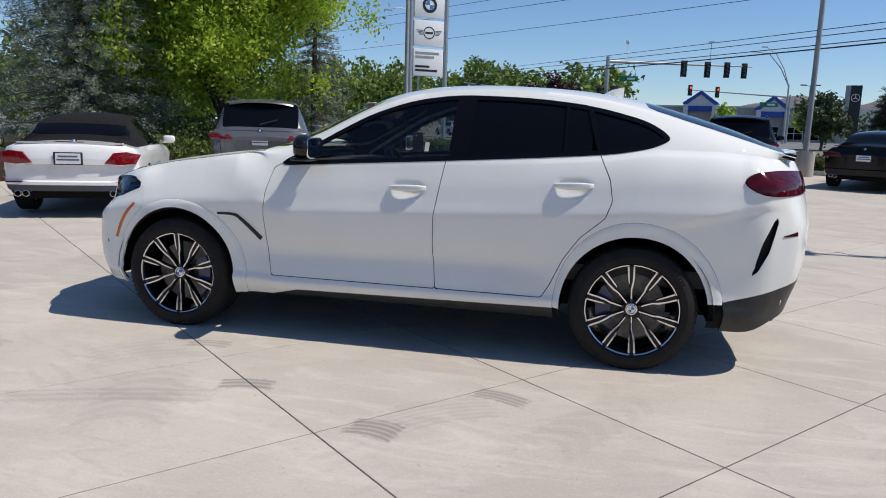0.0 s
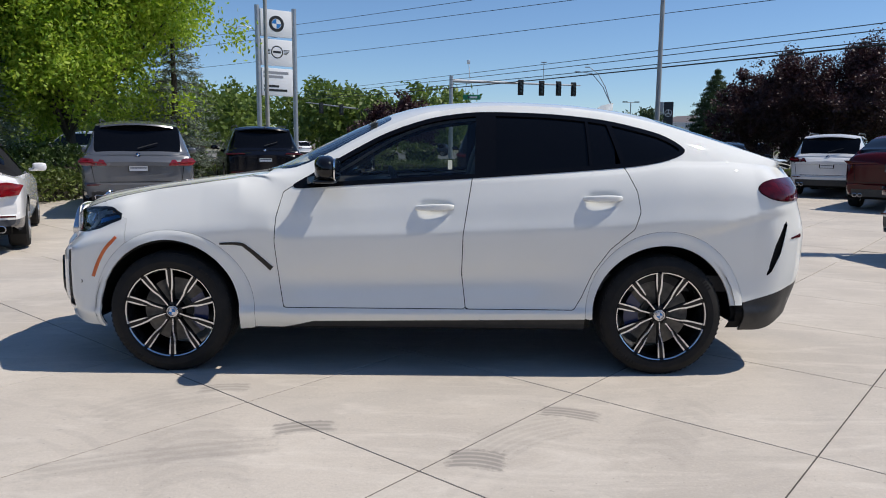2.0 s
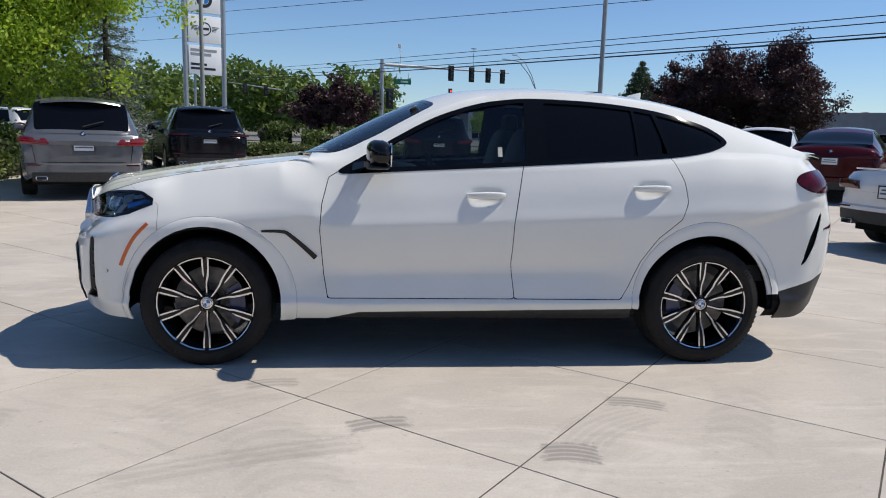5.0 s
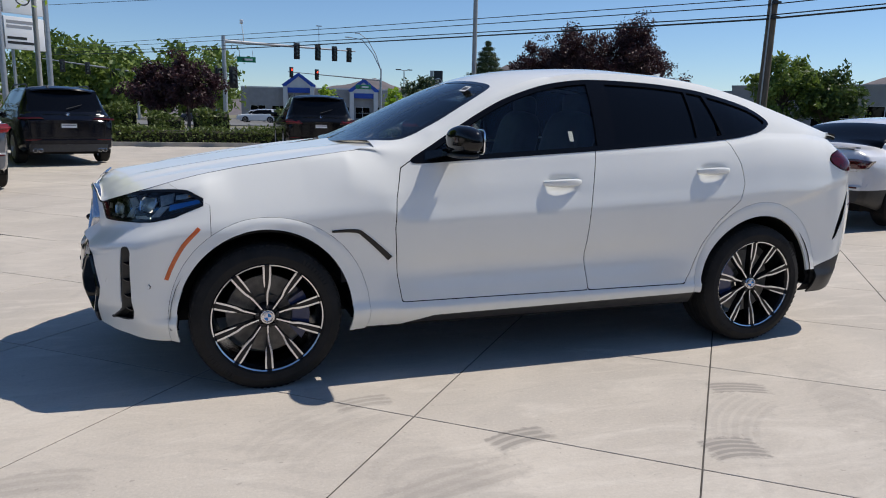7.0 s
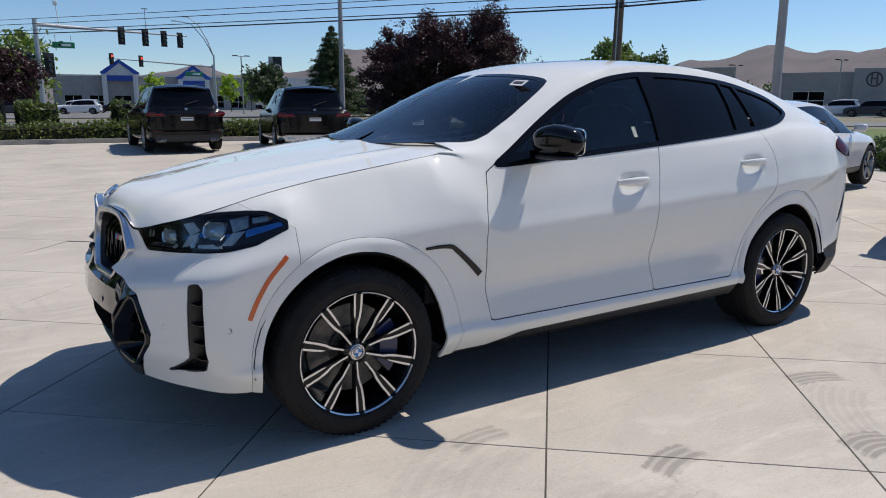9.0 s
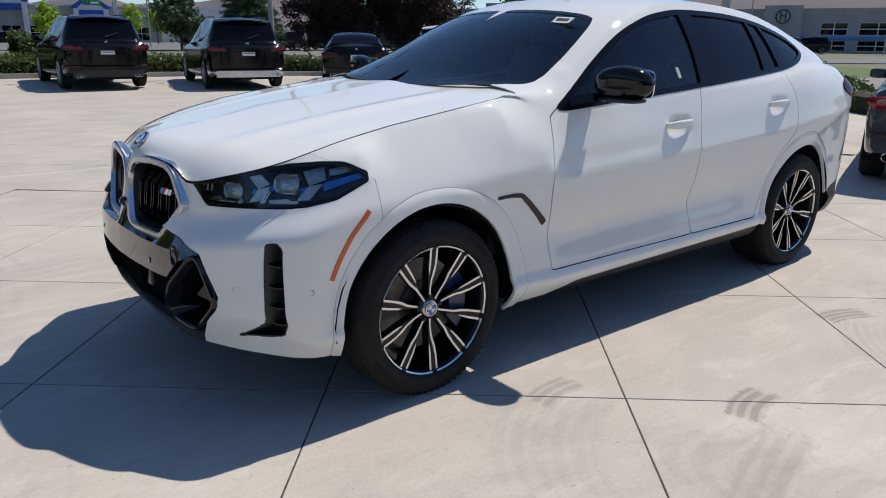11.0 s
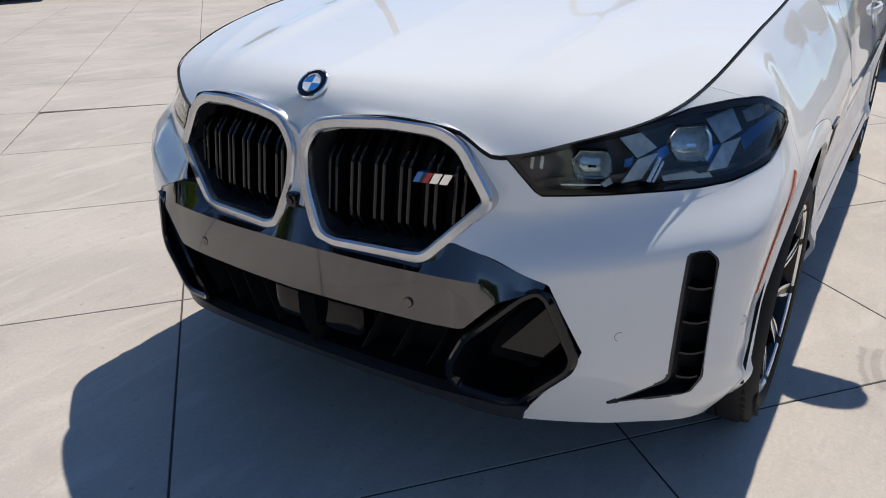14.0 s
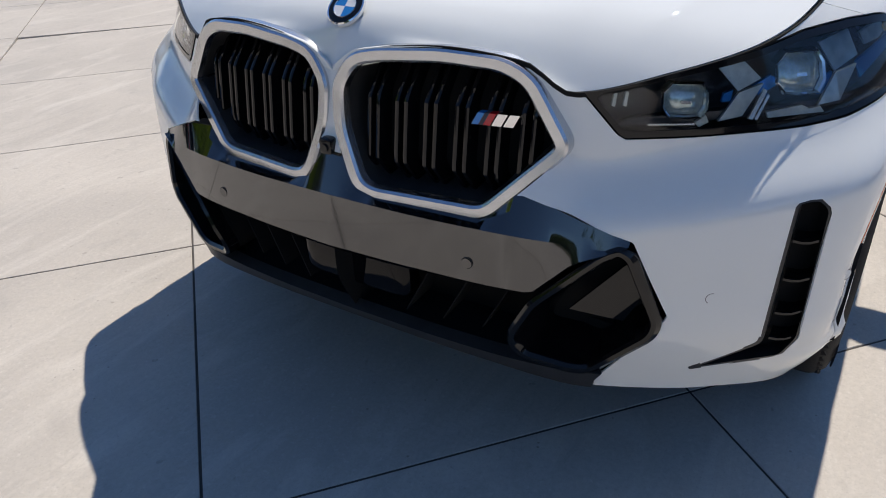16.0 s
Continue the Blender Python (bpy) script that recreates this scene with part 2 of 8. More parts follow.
def extrude_shell(V, F, depth):
    """Closed solid: the sheet and its copy moved by depth (vector per vertex or one), with side walls."""
    n = len(V)
    W = np.vstack([V, V + depth])
    G = list(F) + [tuple(i + n for i in reversed(f)) for f in F]
    cnt = {}
    for f in F:
        for a, b in zip(f, (*f[1:], f[0])):
            cnt[(a, b)] = 1
    for (a, b) in list(cnt):
        if (b, a) not in cnt:
            G.append((b, a, a + n, b + n))
    return W, G


# ---- the white coupe-like SUV: skin ----
HUB_Z, AXLE_F, AXLE_R, TYRE_R = 0.366, -1.4875, 1.4875, 0.372
q_k = (0, 0.15, 0.30, 0.45, 0.60, 0.75, 0.88, 1.0)
nose_low = pchip([(q, *p) for q, p in zip(q_k, ((-2.34, 0), (-2.338, .17), (-2.33, .34), (-2.305, .50), (-2.235, .66), (-2.13, .80), (-1.93, .915), (-1.6, .91)))])
nose_mid = pchip([(q, *p) for q, p in zip(q_k, ((-2.405, 0), (-2.40, .17), (-2.385, .34), (-2.345, .52), (-2.265, .69), (-2.15, .855), (-1.985, .965), (-1.6, .98)))])
nose_lamp = pchip([(q, *p) for q, p in zip(q_k, ((-2.365, 0), (-2.358, .17), (-2.33, .34), (-2.26, .51), (-2.17, .67), (-2.03, .84), (-1.845, .948), (-1.6, .99)))])
nose_top = pchip([(0, -2.342, 0, .912), (.10, -2.340, .075, .958), (.26, -2.322, .25, .978), (.38, -2.292, .390, .961), (.45, -2.262, .472, .908), (.60, -2.17, .63, .942), (.70, -2.075, .738, .978), (.78, -1.985, .783, 1.007), (.88, -1.83, .812, 1.053), (1, -1.6, .825, 1.103)])
nose_zb = pchip([(0, .322), (.3, .318), (.5, .302), (.65, .296), (.8, .285), (1, .262)])
rail = pchip([(-1.6, 1.103, .825), (-1.3, 1.148, .832), (-1.05, 1.182, .822), (-.90, 1.200, .808), (-.76, 1.120, .922), (-.46, 1.135, .93),
              (.33, 1.185, .925), (1.28, 1.255, .885), (1.6, 1.295, .845), (1.9, 1.295, .80), (2.05, 1.285, .77)])
taper = pchip([(-1.6, .985), (-1.0, .997), (0, 1.0), (1.4, 1.003), (1.8, .99), (2.05, .965)])
prof = pchip([(0, .935), (.04, .966), (.085, .990), (.115, .999), (.135, .996), (.15, .983), (.18, .979), (.32, .972), (.46, .984), (.58, .998), (.65, 1.003), (.67, 1.001), (.74, .987), (.86, .966), (1, .938)])
cant = pchip([(-.90, 1.201, .807), (-.79, 1.224, .812), (-.57, 1.293, .80), (-.39, 1.39, .765), (-.18, 1.495, .73), (.08, 1.585, .695), (.35, 1.625, .675),
              (.6, 1.635, .668), (.83, 1.627, .665), (1.17, 1.595, .665), (1.49, 1.53, .67), (1.75, 1.455, .68), (2.05, 1.365, .685), (2.36, 1.275, .66)])
spine = pchip([(-1.1, 1.185), (-.92, 1.265), (-.75, 1.35), (-.5, 1.475), (-.25, 1.58), (-.05, 1.64), (.2, 1.675), (.5, 1.69), (.87, 1.68), (1.2, 1.65),
               (1.53, 1.597), (1.75, 1.538), (2.06, 1.442), (2.31, 1.348), (2.43, 1.31)])
tail_r = (0, .25, .5, .72, .87, 1.0)
tail_low = pchip([(r, *p) for r, p in zip(tail_r, ((2.05, .90), (2.22, .86), (2.35, .74), (2.43, .5), (2.46, .25), (2.47, 0)))])
tail_mid = pchip([(r, *p) for r, p in zip(tail_r, ((2.05, .955), (2.25, .90), (2.40, .79), (2.50, .55), (2.54, .28), (2.55, 0)))])
tail_lamp = pchip([(r, *p) for r, p in zip(tail_r, ((2.05, .97), (2.2, .925), (2.33, .80), (2.43, .58), (2.48, .3), (2.49, 0)))])
tail_top = pchip([(r, *p) for r, p in zip(tail_r, ((2.05, .77, 1.285), (2.20, .72, 1.265), (2.32, .60, 1.265), (2.40, .40, 1.285), (2.425, .2, 1.295), (2.43, 0, 1.30)))])


def side_section(x, t, crown=None):
    zt, wt = np.moveaxis(rail(x), -1, 0) if crown is None else crown
    dent = np.clip((x + 1.0) / .35, 0, 1) * np.clip((1.05 - x) / .35, 0, 1)
    base = prof(t) * taper(x) - .022 * dent * np.exp(-((t - .33) / .10) ** 2)
    s = np.clip((t - .78) / .22, 0, 1)
    full = np.sqrt(np.maximum(1 - s ** 2.3, 0))
    s2 = np.clip((t - .70) / .30, 0, 1)
    lean = np.maximum(1 - s2 ** 1.45, 0) ** .80
    k = np.clip((-.84 - x) / .46, 0, 1)
    return wt + (base - wt) * (full * (1 - k) + lean * k), .27 + (zt - .27) * t


def haunch(x, z):
    """Depth of the hollow below the crease that runs from the rear arch up to the tail lamp."""
    zc = .90 + .26 * (x - 1.75)
    k = np.clip((x - 1.55) / .25, 0, 1)
    d = zc - z
    return .026 * k * np.where(d > 0, (1 - np.exp(-d / .02)) * np.exp(-d / .16), 0)


def suv_skin():
    """Half of the outer skin (w to the side), as one sheet: lower body round the car, and the upper body between A-pillar and tail."""
    tt = np.linspace(0, 1, 56)
    cols = []
    nq = 76
    for q in np.linspace(0, 1, nq):
        lo, mi, la, to = nose_low(q), nose_mid(q), nose_lamp(q), nose_top(q)
        s = .33 * np.clip((q - .70) / .2, 0, 1)
        f = pchip([(0, *lo), (.28, *mi), (.45, *(mi * .985 + la * .015)), (.61, *(mi * .92 + la * .08)), (.81, *la), (.93, *(la * (.35 + s) + to[:2] * (.65 - s))), (1, *to[:2])])
        xy = f(tt)
        zb = nose_zb(q)
        z = zb + (to[2] - zb) * tt
        ws, zs = side_section(np.full_like(tt, -1.6), tt, (to[2], to[1]))
        k = np.clip((q - .72) / .28, 0, 1)
        k = k * k * (3 - 2 * k)
        k = k - tt ** 5 * min(k, 4 * (1 - k))
        cols.append(np.stack([xy[:, 0], xy[:, 1] * (1 - k) + ws * k, z * (1 - k) + zs * k], 1))
    dx = .016
    xs = np.arange(-1.60 + dx, 2.051, dx)
    for x in xs:
        w, z = side_section(np.full_like(tt, x), tt)
        w = w - haunch(x, z)
        cols.append(np.stack([np.full_like(tt, x), w, z], 1))
    for r in np.linspace(0, 1, 30)[1:]:
        lo, mi, la, to = tail_low(r), tail_mid(r), tail_lamp(r), tail_top(r)
        f = pchip([(0, *lo), (.30, *(lo * .1 + mi * .9)), (.5, *mi), (.82, *la), (1, *to[:2])])
        xy = f(tt)
        zb = .27 + .19 * r
        z = zb + (to[2] - zb) * tt
        ws, zs = side_section(np.full_like(tt, 2.05), tt)
        k = np.clip(1 - r / .35, 0, 1)
        k = k * k * (3 - 2 * k)
        wz = xy[:, 1] * (1 - k) + ws * k
        zz = z * (1 - k) + zs * k
        cols.append(np.stack([xy[:, 0], wz - haunch(min(xy[0, 0], 2.15), zz) * max(0, 1 - r / .45), zz], 1))
    V = np.concatenate(cols)
    F = grid_faces(len(cols), len(tt))
    # upper body: side glass plane, then the roof to the spine
    first = nq + int(round((-.925 - xs[0]) / dx))
    up = []
    ns, nr = 18, 22
    xu = list(np.arange(-1.10, -.93, .02)) + list(xs[first - nq:]) + list(np.arange(2.06, 2.361, .02))
    for x in xu:
        if x <= 2.05:
            zt, wt = rail(x)
        else:
            r = np.interp(x, [2.05, 2.20, 2.32, 2.40], [0, .25, .5, .72])
            wt, zt = tail_top(r)[1], tail_top(r)[2]
        zc, wc = cant(x)
        zm = spine(x)
        a = np.linspace(0, 1, ns)
        bulge = .018 * np.sin(np.pi * a) * min(1, (zc - zt) / .3)
        bulge = bulge + .010 * np.sin(np.pi * a) * np.clip(1 - (x + .93) / .30, 0, 1)
        w1 = wt + (wc - wt) * a + bulge
        z1 = zt + (zc - zt) * a + bulge * .5
        b = np.linspace(0, 1, nr)[1:]
        w2 = wc * (1 - b)
        z2 = zc + (zm - zc) * (1 - (1 - b) ** 2.4)
        up.append(np.stack([np.full(ns + nr - 1, x), np.r_[w1, w2], np.r_[z1, z2]], 1))
    off = len(V)
    V = np.concatenate([V, *up])
    F += grid_faces(len(up), ns + nr - 1, off)
    return relax(*weld(V, F))


def ramp(v, a, b):
    k = np.clip((v - a) / (b - a), 0, 1)
    return k * k * (3 - 2 * k)


def relax(V, F, turns=110):
    """Evens out the foot of the A-pillar, where wing, door and roof frame run together."""
    x, w, z = V.T
    k = ramp(x, -1.08, -.95) * ramp(x, -.60, -.72) * ramp(z, .95, 1.08) * ramp(z, 1.36, 1.27) * ramp(w, .68, .75)
    pairs = {}
    for f in F:
        for a, b in zip(f, (*f[1:], f[0])):
            e = (a, b) if a < b else (b, a)
            pairs[e] = pairs.get(e, 0) + 1
    E = np.array(list(pairs))
    for (a, b), n in pairs.items():
        if n == 1:
            k[a] = k[b] = 0
    V = V.copy()
    count = np.zeros(len(V))
    np.add.at(count, E[:, 0], 1)
    np.add.at(count, E[:, 1], 1)
    for _ in range(turns):
        S = np.zeros_like(V)
        np.add.at(S, E[:, 0], V[E[:, 1]])
        np.add.at(S, E[:, 1], V[E[:, 0]])
        V += (S / np.maximum(count, 1)[:, None] - V) * (.6 * k)[:, None]
    return V, F


def weld(V, F, eps=4):
    key, remap, out = {}, [], []
    for v in V:
        k = tuple(np.round(v, eps))
        if k not in key:
            key[k] = len(out)
            out.append(v)
        remap.append(key[k])
    G = []
    for f in F:
        g = []
        for i in f:
            if not g or g[-1] != remap[i]:
                g.append(remap[i])
        if g[0] == g[-1]:
            g = g[:-1]
        if len(set(g)) > 2:
            G.append(tuple(g))
    return np.array(out), G


hood_spine = pchip([(-2.345, .905), (-2.342, .912), (-2.325, .958), (-2.305, .992), (-2.281, 1.014), (-2.24, 1.034), (-2.1, 1.06), (-1.9, 1.095), (-1.6, 1.142), (-1.3, 1.182), (-1.1, 1.210), (-.98, 1.226), (-.8, 1.24)])
hood_edge = pchip([(-2.34, .40, .96), (-2.265, .43, .957), (-2.17, .60, .967), (-2.02, .745, 1.007), (-1.83, .80, 1.06), (-1.6, .825, 1.10), (-1.3, .832, 1.145), (-1.05, .822, 1.18), (-.8, .81, 1.20)])


def hood_z(x, w):
    """Height of the bonnet: a broad crown with two soft ridges."""
    we, ze = np.moveaxis(hood_edge(x), -1, 0)
    zc = hood_spine(x)
    a = np.clip(w / we, 0, 1.15)
    n = np.interp(x, [-2.3, -1.5, -1.2, -.9], [2.3, 2.3, 3.0, 5.5])
    ridge = .012 * np.exp(-((w - (.40 + .10 * (x + 2.2))) / .07) ** 2) * np.clip((x + 2.3) / .35, 0, 1) * np.clip((-.95 - x) / .3, 0, 1)
    return zc + (ze - zc) * a ** n + ridge


# ---- outlines on the skin: (x, z) from the side, (w, z) from the front, (x, w) from above ----
DLO = round_poly([(-.80, 1.112), (-.46, 1.138), (.33, 1.188), (1.28, 1.258), (1.50, 1.296), (1.60, 1.33), (1.65, 1.362), (1.60, 1.41), (1.49, 1.470), (1.17, 1.548), (.83, 1.583),
                  (.49, 1.592), (.32, 1.588), (.08, 1.553), (-.18, 1.465), (-.39, 1.352), (-.60, 1.225)], 2)
KIDNEY = bevel_poly([(.006, .890), (.048, .949), (.11, .963), (.24, .973), (.36, .966), (.414, .938), (.491, .815), (.345, .667), (.092, .668), (.056, .690), (.012, .80)], .03, 4)
LOWER_FRONT = [(-.1, .76), (.43, .738), (.618, .665), (.690, .505), (.570, .326), (.55, .22), (-.1, .22)]
LAMP = [(.522, .914), (.70, .940), (.90, .968), (1.047, .990), (1.20, .998), (1.30, .998), (1.335, .990), (1.455, .943), (1.30, .874), (1.154, .848), (1.05, .840), (.80, .831), (.617, .828)]
FRONT_VENT = [(.850, .732), (.885, .737), (.906, .715), (.908, .43), (.885, .380), (.73, .364), (.845, .432)]
TAIL_LAMP = round_poly([(2.03, 1.135), (2.10, 1.195), (2.30, 1.205), (2.56, 1.19), (2.56, 1.10), (2.40, 1.07), (2.15, 1.065)], 2)
REAR_VENT = [(2.235, .955), (2.255, .93), (2.215, .75), (2.145, .60), (2.13, .62), (2.17, .80)]
DOOR_F = [(-.80, 1.10), (-.835, .95), (-.845, .80), (-.825, .55), (-.80, .405), (.30, .405), (.275, .62), (.28, .86), (.31, 1.05), (.335, 1.20), (.30, 1.26), (-.44, 1.20), (-.74, 1.138)]
DOOR_R = [(.335, 1.20), (.31, 1.05), (.28, .86), (.275, .62), (.30, .405), (.955, .405), (1.00, .48), (1.07, .64), (1.16, .775), (1.30, .90), (1.335, 1.0), (1.315, 1.12), (1.25, 1.26), (1.20, 1.5), (.35, 1.5)]
SCREEN = round_poly([(-1.04, -.01), (-1.035, .25), (-1.00, .45), (-.93, .62), (-.83, .745), (-.74, .765), (-.45, .70), (-.25, .64), (-.165, .585), (-.20, .40), (-.225, .2), (-.235, -.01)], 1)
ROOF_GLASS = round_poly([(.02, -.4), (.02, .42), (1.16, .44), (1.16, -.4)], 2)
BACKLIGHT = round_poly([(1.50, -.4), (1.50, .56), (1.58, .63), (2.27, .635), (2.32, .58), (2.33, -.4)], 1)



def lamp_p(V):
    return np.stack([V[:, 1] + .9 * (V[:, 0] + 2.3), V[:, 2]], 1)


def arch_r(V, ax, front):
    d = np.hypot(V[:, 0] - ax, V[:, 2] - HUB_Z)
    th = np.arctan2(V[:, 2] - HUB_Z, V[:, 0] - ax)
    s = np.clip(np.sin(th), 0, 1)
    c = np.cos(th)
    if front:
        return d, .462 + .042 * s ** 2 + .052 * np.clip(c, 0, 1) ** 1.5
    return d, .508 + .012 * s ** 2 - .045 * np.clip(-c, 0, 1) ** 2


def two(name, V, F, material, parent, label="", t=0.004, angle=35):
    """Left and right piece from one half-skin sheet."""
    obs = []
    for sgn in (-1, 1):
        W = V * np.array([1, sgn, 1])
        G = F if sgn > 0 else [tuple(reversed(f)) for f in F]
        ob = link(name, W, G, material, parent, label, angle=angle)
        if t:
            thick(ob, t)
        obs.append(ob)
    return obs


def whole(name, V, F, material, parent, label="", t=0.004, angle=35):
    """One piece across the middle from one half-skin sheet."""
    W, G = weld(np.vstack([V, mirrored(V)]), list(F) + [tuple(i + len(V) for i in reversed(f)) for f in F])
    ob = link(name, W, G, material, parent, label, angle=angle)
    if t:
        thick(ob, t)
    return ob


def inset(V, F, d):
    return V - normals(V, F) * d


def biggest(V, F):
    """The largest connected piece of a sheet."""
    root = list(range(len(V)))
    def find(i):
        while root[i] != i:
            root[i] = root[root[i]]
            i = root[i]
        return i
    for f in F:
        a = find(f[0])
        for i in f[1:]:
            root[find(i)] = a
    size = {}
    for f in F:
        size[find(f[0])] = size.get(find(f[0]), 0) + 1
    best = max(size, key=size.get)
    keep = np.array([-1.0 if find(i) == best else 1.0 for i in range(len(V))])
    return clip(V, F, keep)


def outward(V, F):
    """Turns the sheet so that its normals point away from the car's middle line."""
    N = normals(V, F)
    C = V - np.array([.1, 0, .6])
    return F if (N * C).sum() > 0 else [tuple(reversed(f)) for f in F]


GAP = .0025


def build_suv():
    car = new("white_suv")
    V, F = suv_skin()
    F = outward(V, F)
    side = lambda W: W[:, [0, 2]]
    front = lambda W: W[:, [1, 2]]
    top = lambda W: W[:, [0, 1]]

    # dark inner shell behind all gaps
    IV = inset(V, F, .02)
    d = np.minimum(np.hypot(IV[:, 0] - AXLE_F, IV[:, 2] - HUB_Z), np.hypot(IV[:, 0] - AXLE_R, IV[:, 2] - HUB_Z))
    hide = np.minimum.reduce([d - .43, sd_poly(side(IV), DLO) - .02,
                              np.where(IV[:, 2] > 1.1, sd_poly(top(IV), SCREEN) - .01, 1.0),
                              np.where(IV[:, 0] < -1.7, np.minimum(sd_poly(front(IV), LOWER_FRONT), sd_poly(front(IV), KIDNEY)) - .005, 1.0),
                              np.where(IV[:, 0] < -1.7, sd_poly(lamp_p(IV), LAMP) - .0, 1.0),
                              np.where(IV[:, 0] < -1.7, sd_poly(front(IV), FRONT_VENT) - .0, 1.0)])
    hide = np.where((IV[:, 0] < -.88) & (IV[:, 2] > 1.10), -.02, hide)
    SV, SF = clip(IV, F, -hide)
    whole("inner_shell", SV, SF, M_VOID, car, "black inner body shell", 0)

    def take(poly, view, where=None, gap=0.0):
        """Cuts an outline out of the skin: returns the piece, leaves the rest."""
        nonlocal V, F
        s = sd_poly(view(V), poly)
        if where is not None:
            s = np.where(where(V), s, 1.0)
        PV, PF = clip(V, F, s + gap)
        V, F = clip(V, F, gap - s)
        return PV, PF

    # wheel arches with raised white lips
    for ax, fr in ((AXLE_F, True), (AXLE_R, False)):
        d, outer = arch_r(V, ax, fr)
        low = np.where((V[:, 2] < .8 + .2) & (np.abs(V[:, 0] - ax) < .8), d - outer, 1.0)
        PV, PF = clip(V, F, low + GAP * .3)
        V, F = clip(V, F, GAP * .3 - low)
        d2 = np.hypot(PV[:, 0] - ax, PV[:, 2] - HUB_Z)
        up = np.clip((PV[:, 2] - HUB_Z) / np.maximum(d2, 1e-6), 0, 1)
        PV, PF = clip(PV, PF, .424 + (.024 if fr else .014) * up ** 2 - d2)
        if not fr:
            PV, PF = clip(PV, PF, PV[:, 0] - 1.985)
            PV, PF = clip(PV, PF, np.where(PV[:, 0] > 1.6, .435 - PV[:, 2], .352 - PV[:, 2]))
        N = normals(PV, PF)
        d2, outer = arch_r(PV, ax, fr)
        lift = .007 * np.clip((outer - d2) / .02, 0, 1) + .005 * np.clip((.455 - d2) / .015, 0, 1)
        PV = PV + N * lift[:, None]
        two("wheel_arch_lip", PV, PF, M_WHITE, car, "white wheel arch lip", .014)

    # side windows
    PV, PF = take(DLO, side, lambda W: W[:, 2] > 1.05)
    sd = sd_poly(side(PV), DLO)
    RV, RF = clip(PV, PF, -sd - .026)
    two("window_surround", RV + normals(RV, RF) * .003, RF, M_PILLAR, car, "gloss black window surround", .012)
    PV, PF = clip(PV, PF, sd + .024)
    def band(W, xc, half, lean):
        return np.abs(W[:, 0] - xc + lean * (W[:, 2] - 1.39)) - half
    for xc, half, lean, nm in ((.415, .062, -.03, "b_pillar"), (1.045, .010, .03, "window_divider"), (1.215, .016, .29, "window_divider")):
        s = band(PV, xc, half, lean)
        BV, BF = clip(PV, PF, s)
        two(nm, BV + normals(BV, BF) * .004, BF, M_PILLAR, car, "gloss black pillar trim", .01)
    GV = inset(PV, PF, .006)
    for nm, lo, hi, m in (("front_window", -2, .36, M_SIDEGLASS), ("rear_window", .47, 1.04, M_TINT), ("rear_window", 1.05, 1.20, M_TINT), ("quarter_window", 1.22, 3, M_TINT)):
        xx = GV[:, 0] + (.29 if lo > 1.2 else .0) * (GV[:, 2] - 1.39)
        WV, WF = clip(GV, PF, np.maximum(lo - xx, xx - hi))
        if len(WF):
            for ob in two(nm, WV, WF, m, car, "dark tinted glass" if m is M_TINT else "clear door glass", 0):
                if m is M_SIDEGLASS:
                    ob.visible_shadow = False

    # windscreen, roof glass and back window
    PV, PF = take(SCREEN, top, lambda W: (W[:, 2] > 1.16) & (W[:, 0] < .2), -.001)
    sd = sd_poly(top(PV), SCREEN)
    edge = np.where(PV[:, 1] < .1, sd_poly(top(PV * np.array([1, 0, 1]) + np.array([0, .1, 0])), SCREEN), sd)
    BV, BF = clip(PV, PF, -edge - .035)
    whole("windscreen_border", BV, BF, M_GLOSSBLACK, car, "black printed windscreen border", .004)
    WV, WF = clip(PV, PF, edge + .034)
    g = whole("windscreen", inset(WV, WF, .002), WF, M_GLASS, car, "clear windscreen", 0)
    g.visible_shadow = False
    V, F = clip(V, F, np.where(V[:, 0] < -.925, V[:, 2] - rail(V[:, 0])[:, 0] - .0004, -.0004))
    PV, PF = take(ROOF_GLASS, top, lambda W: W[:, 2] > 1.5, .003)
    whole("roof_glass", inset(PV, PF, .003), PF, M_TINT, car, "dark panoramic roof glass", 0)
    PV, PF = take(BACKLIGHT, top, lambda W: W[:, 2] > 1.2, .003)
    whole("back_window", inset(PV, PF, .004), PF, M_TINT, car, "dark sloping back window", 0)

    # openings of the front and sides
    nose = lambda W: W[:, 0] < -1.75
    take(KIDNEY, front, nose)
    LV, LF = take(LOWER_FRONT, front, nose)
    HV, HF = take(LAMP, lamp_p, nose, .002)
    VV, VF = take(FRONT_VENT, front, nose)
    TV, TF = take(TAIL_LAMP, side, lambda W: W[:, 0] > 1.9, .002)
    RVV, RVF = take(REAR_VENT, side, lambda W: W[:, 0] > 1.9)

    # black lower edge: sill and rear skirt
    s = V[:, 2] - np.where(V[:, 0] > 1.5, .44 + .28 * np.clip(V[:, 0] - 1.95, 0, 1), np.interp(V[:, 0], [-.95, -.80, -.62, 1.0], [.268, .276, .322, .346]))
    s = np.where(V[:, 0] < -1.6, 1.0, s)
    PV, PF = clip(V, F, s)
    V, F = clip(V, F, -s)
    KV, KF = clip(PV, PF, PV[:, 0] - 1.5)
    two("sill_skirt", inset(KV, KF, .004), KF, M_BLACK, car, "black plastic sill skirt", .01)
    KV, KF = clip(PV, PF, 1.5 - PV[:, 0])
    whole("rear_skirt", KV, KF, M_BLACK, car, "dark grey rear diffuser skirt", .01)

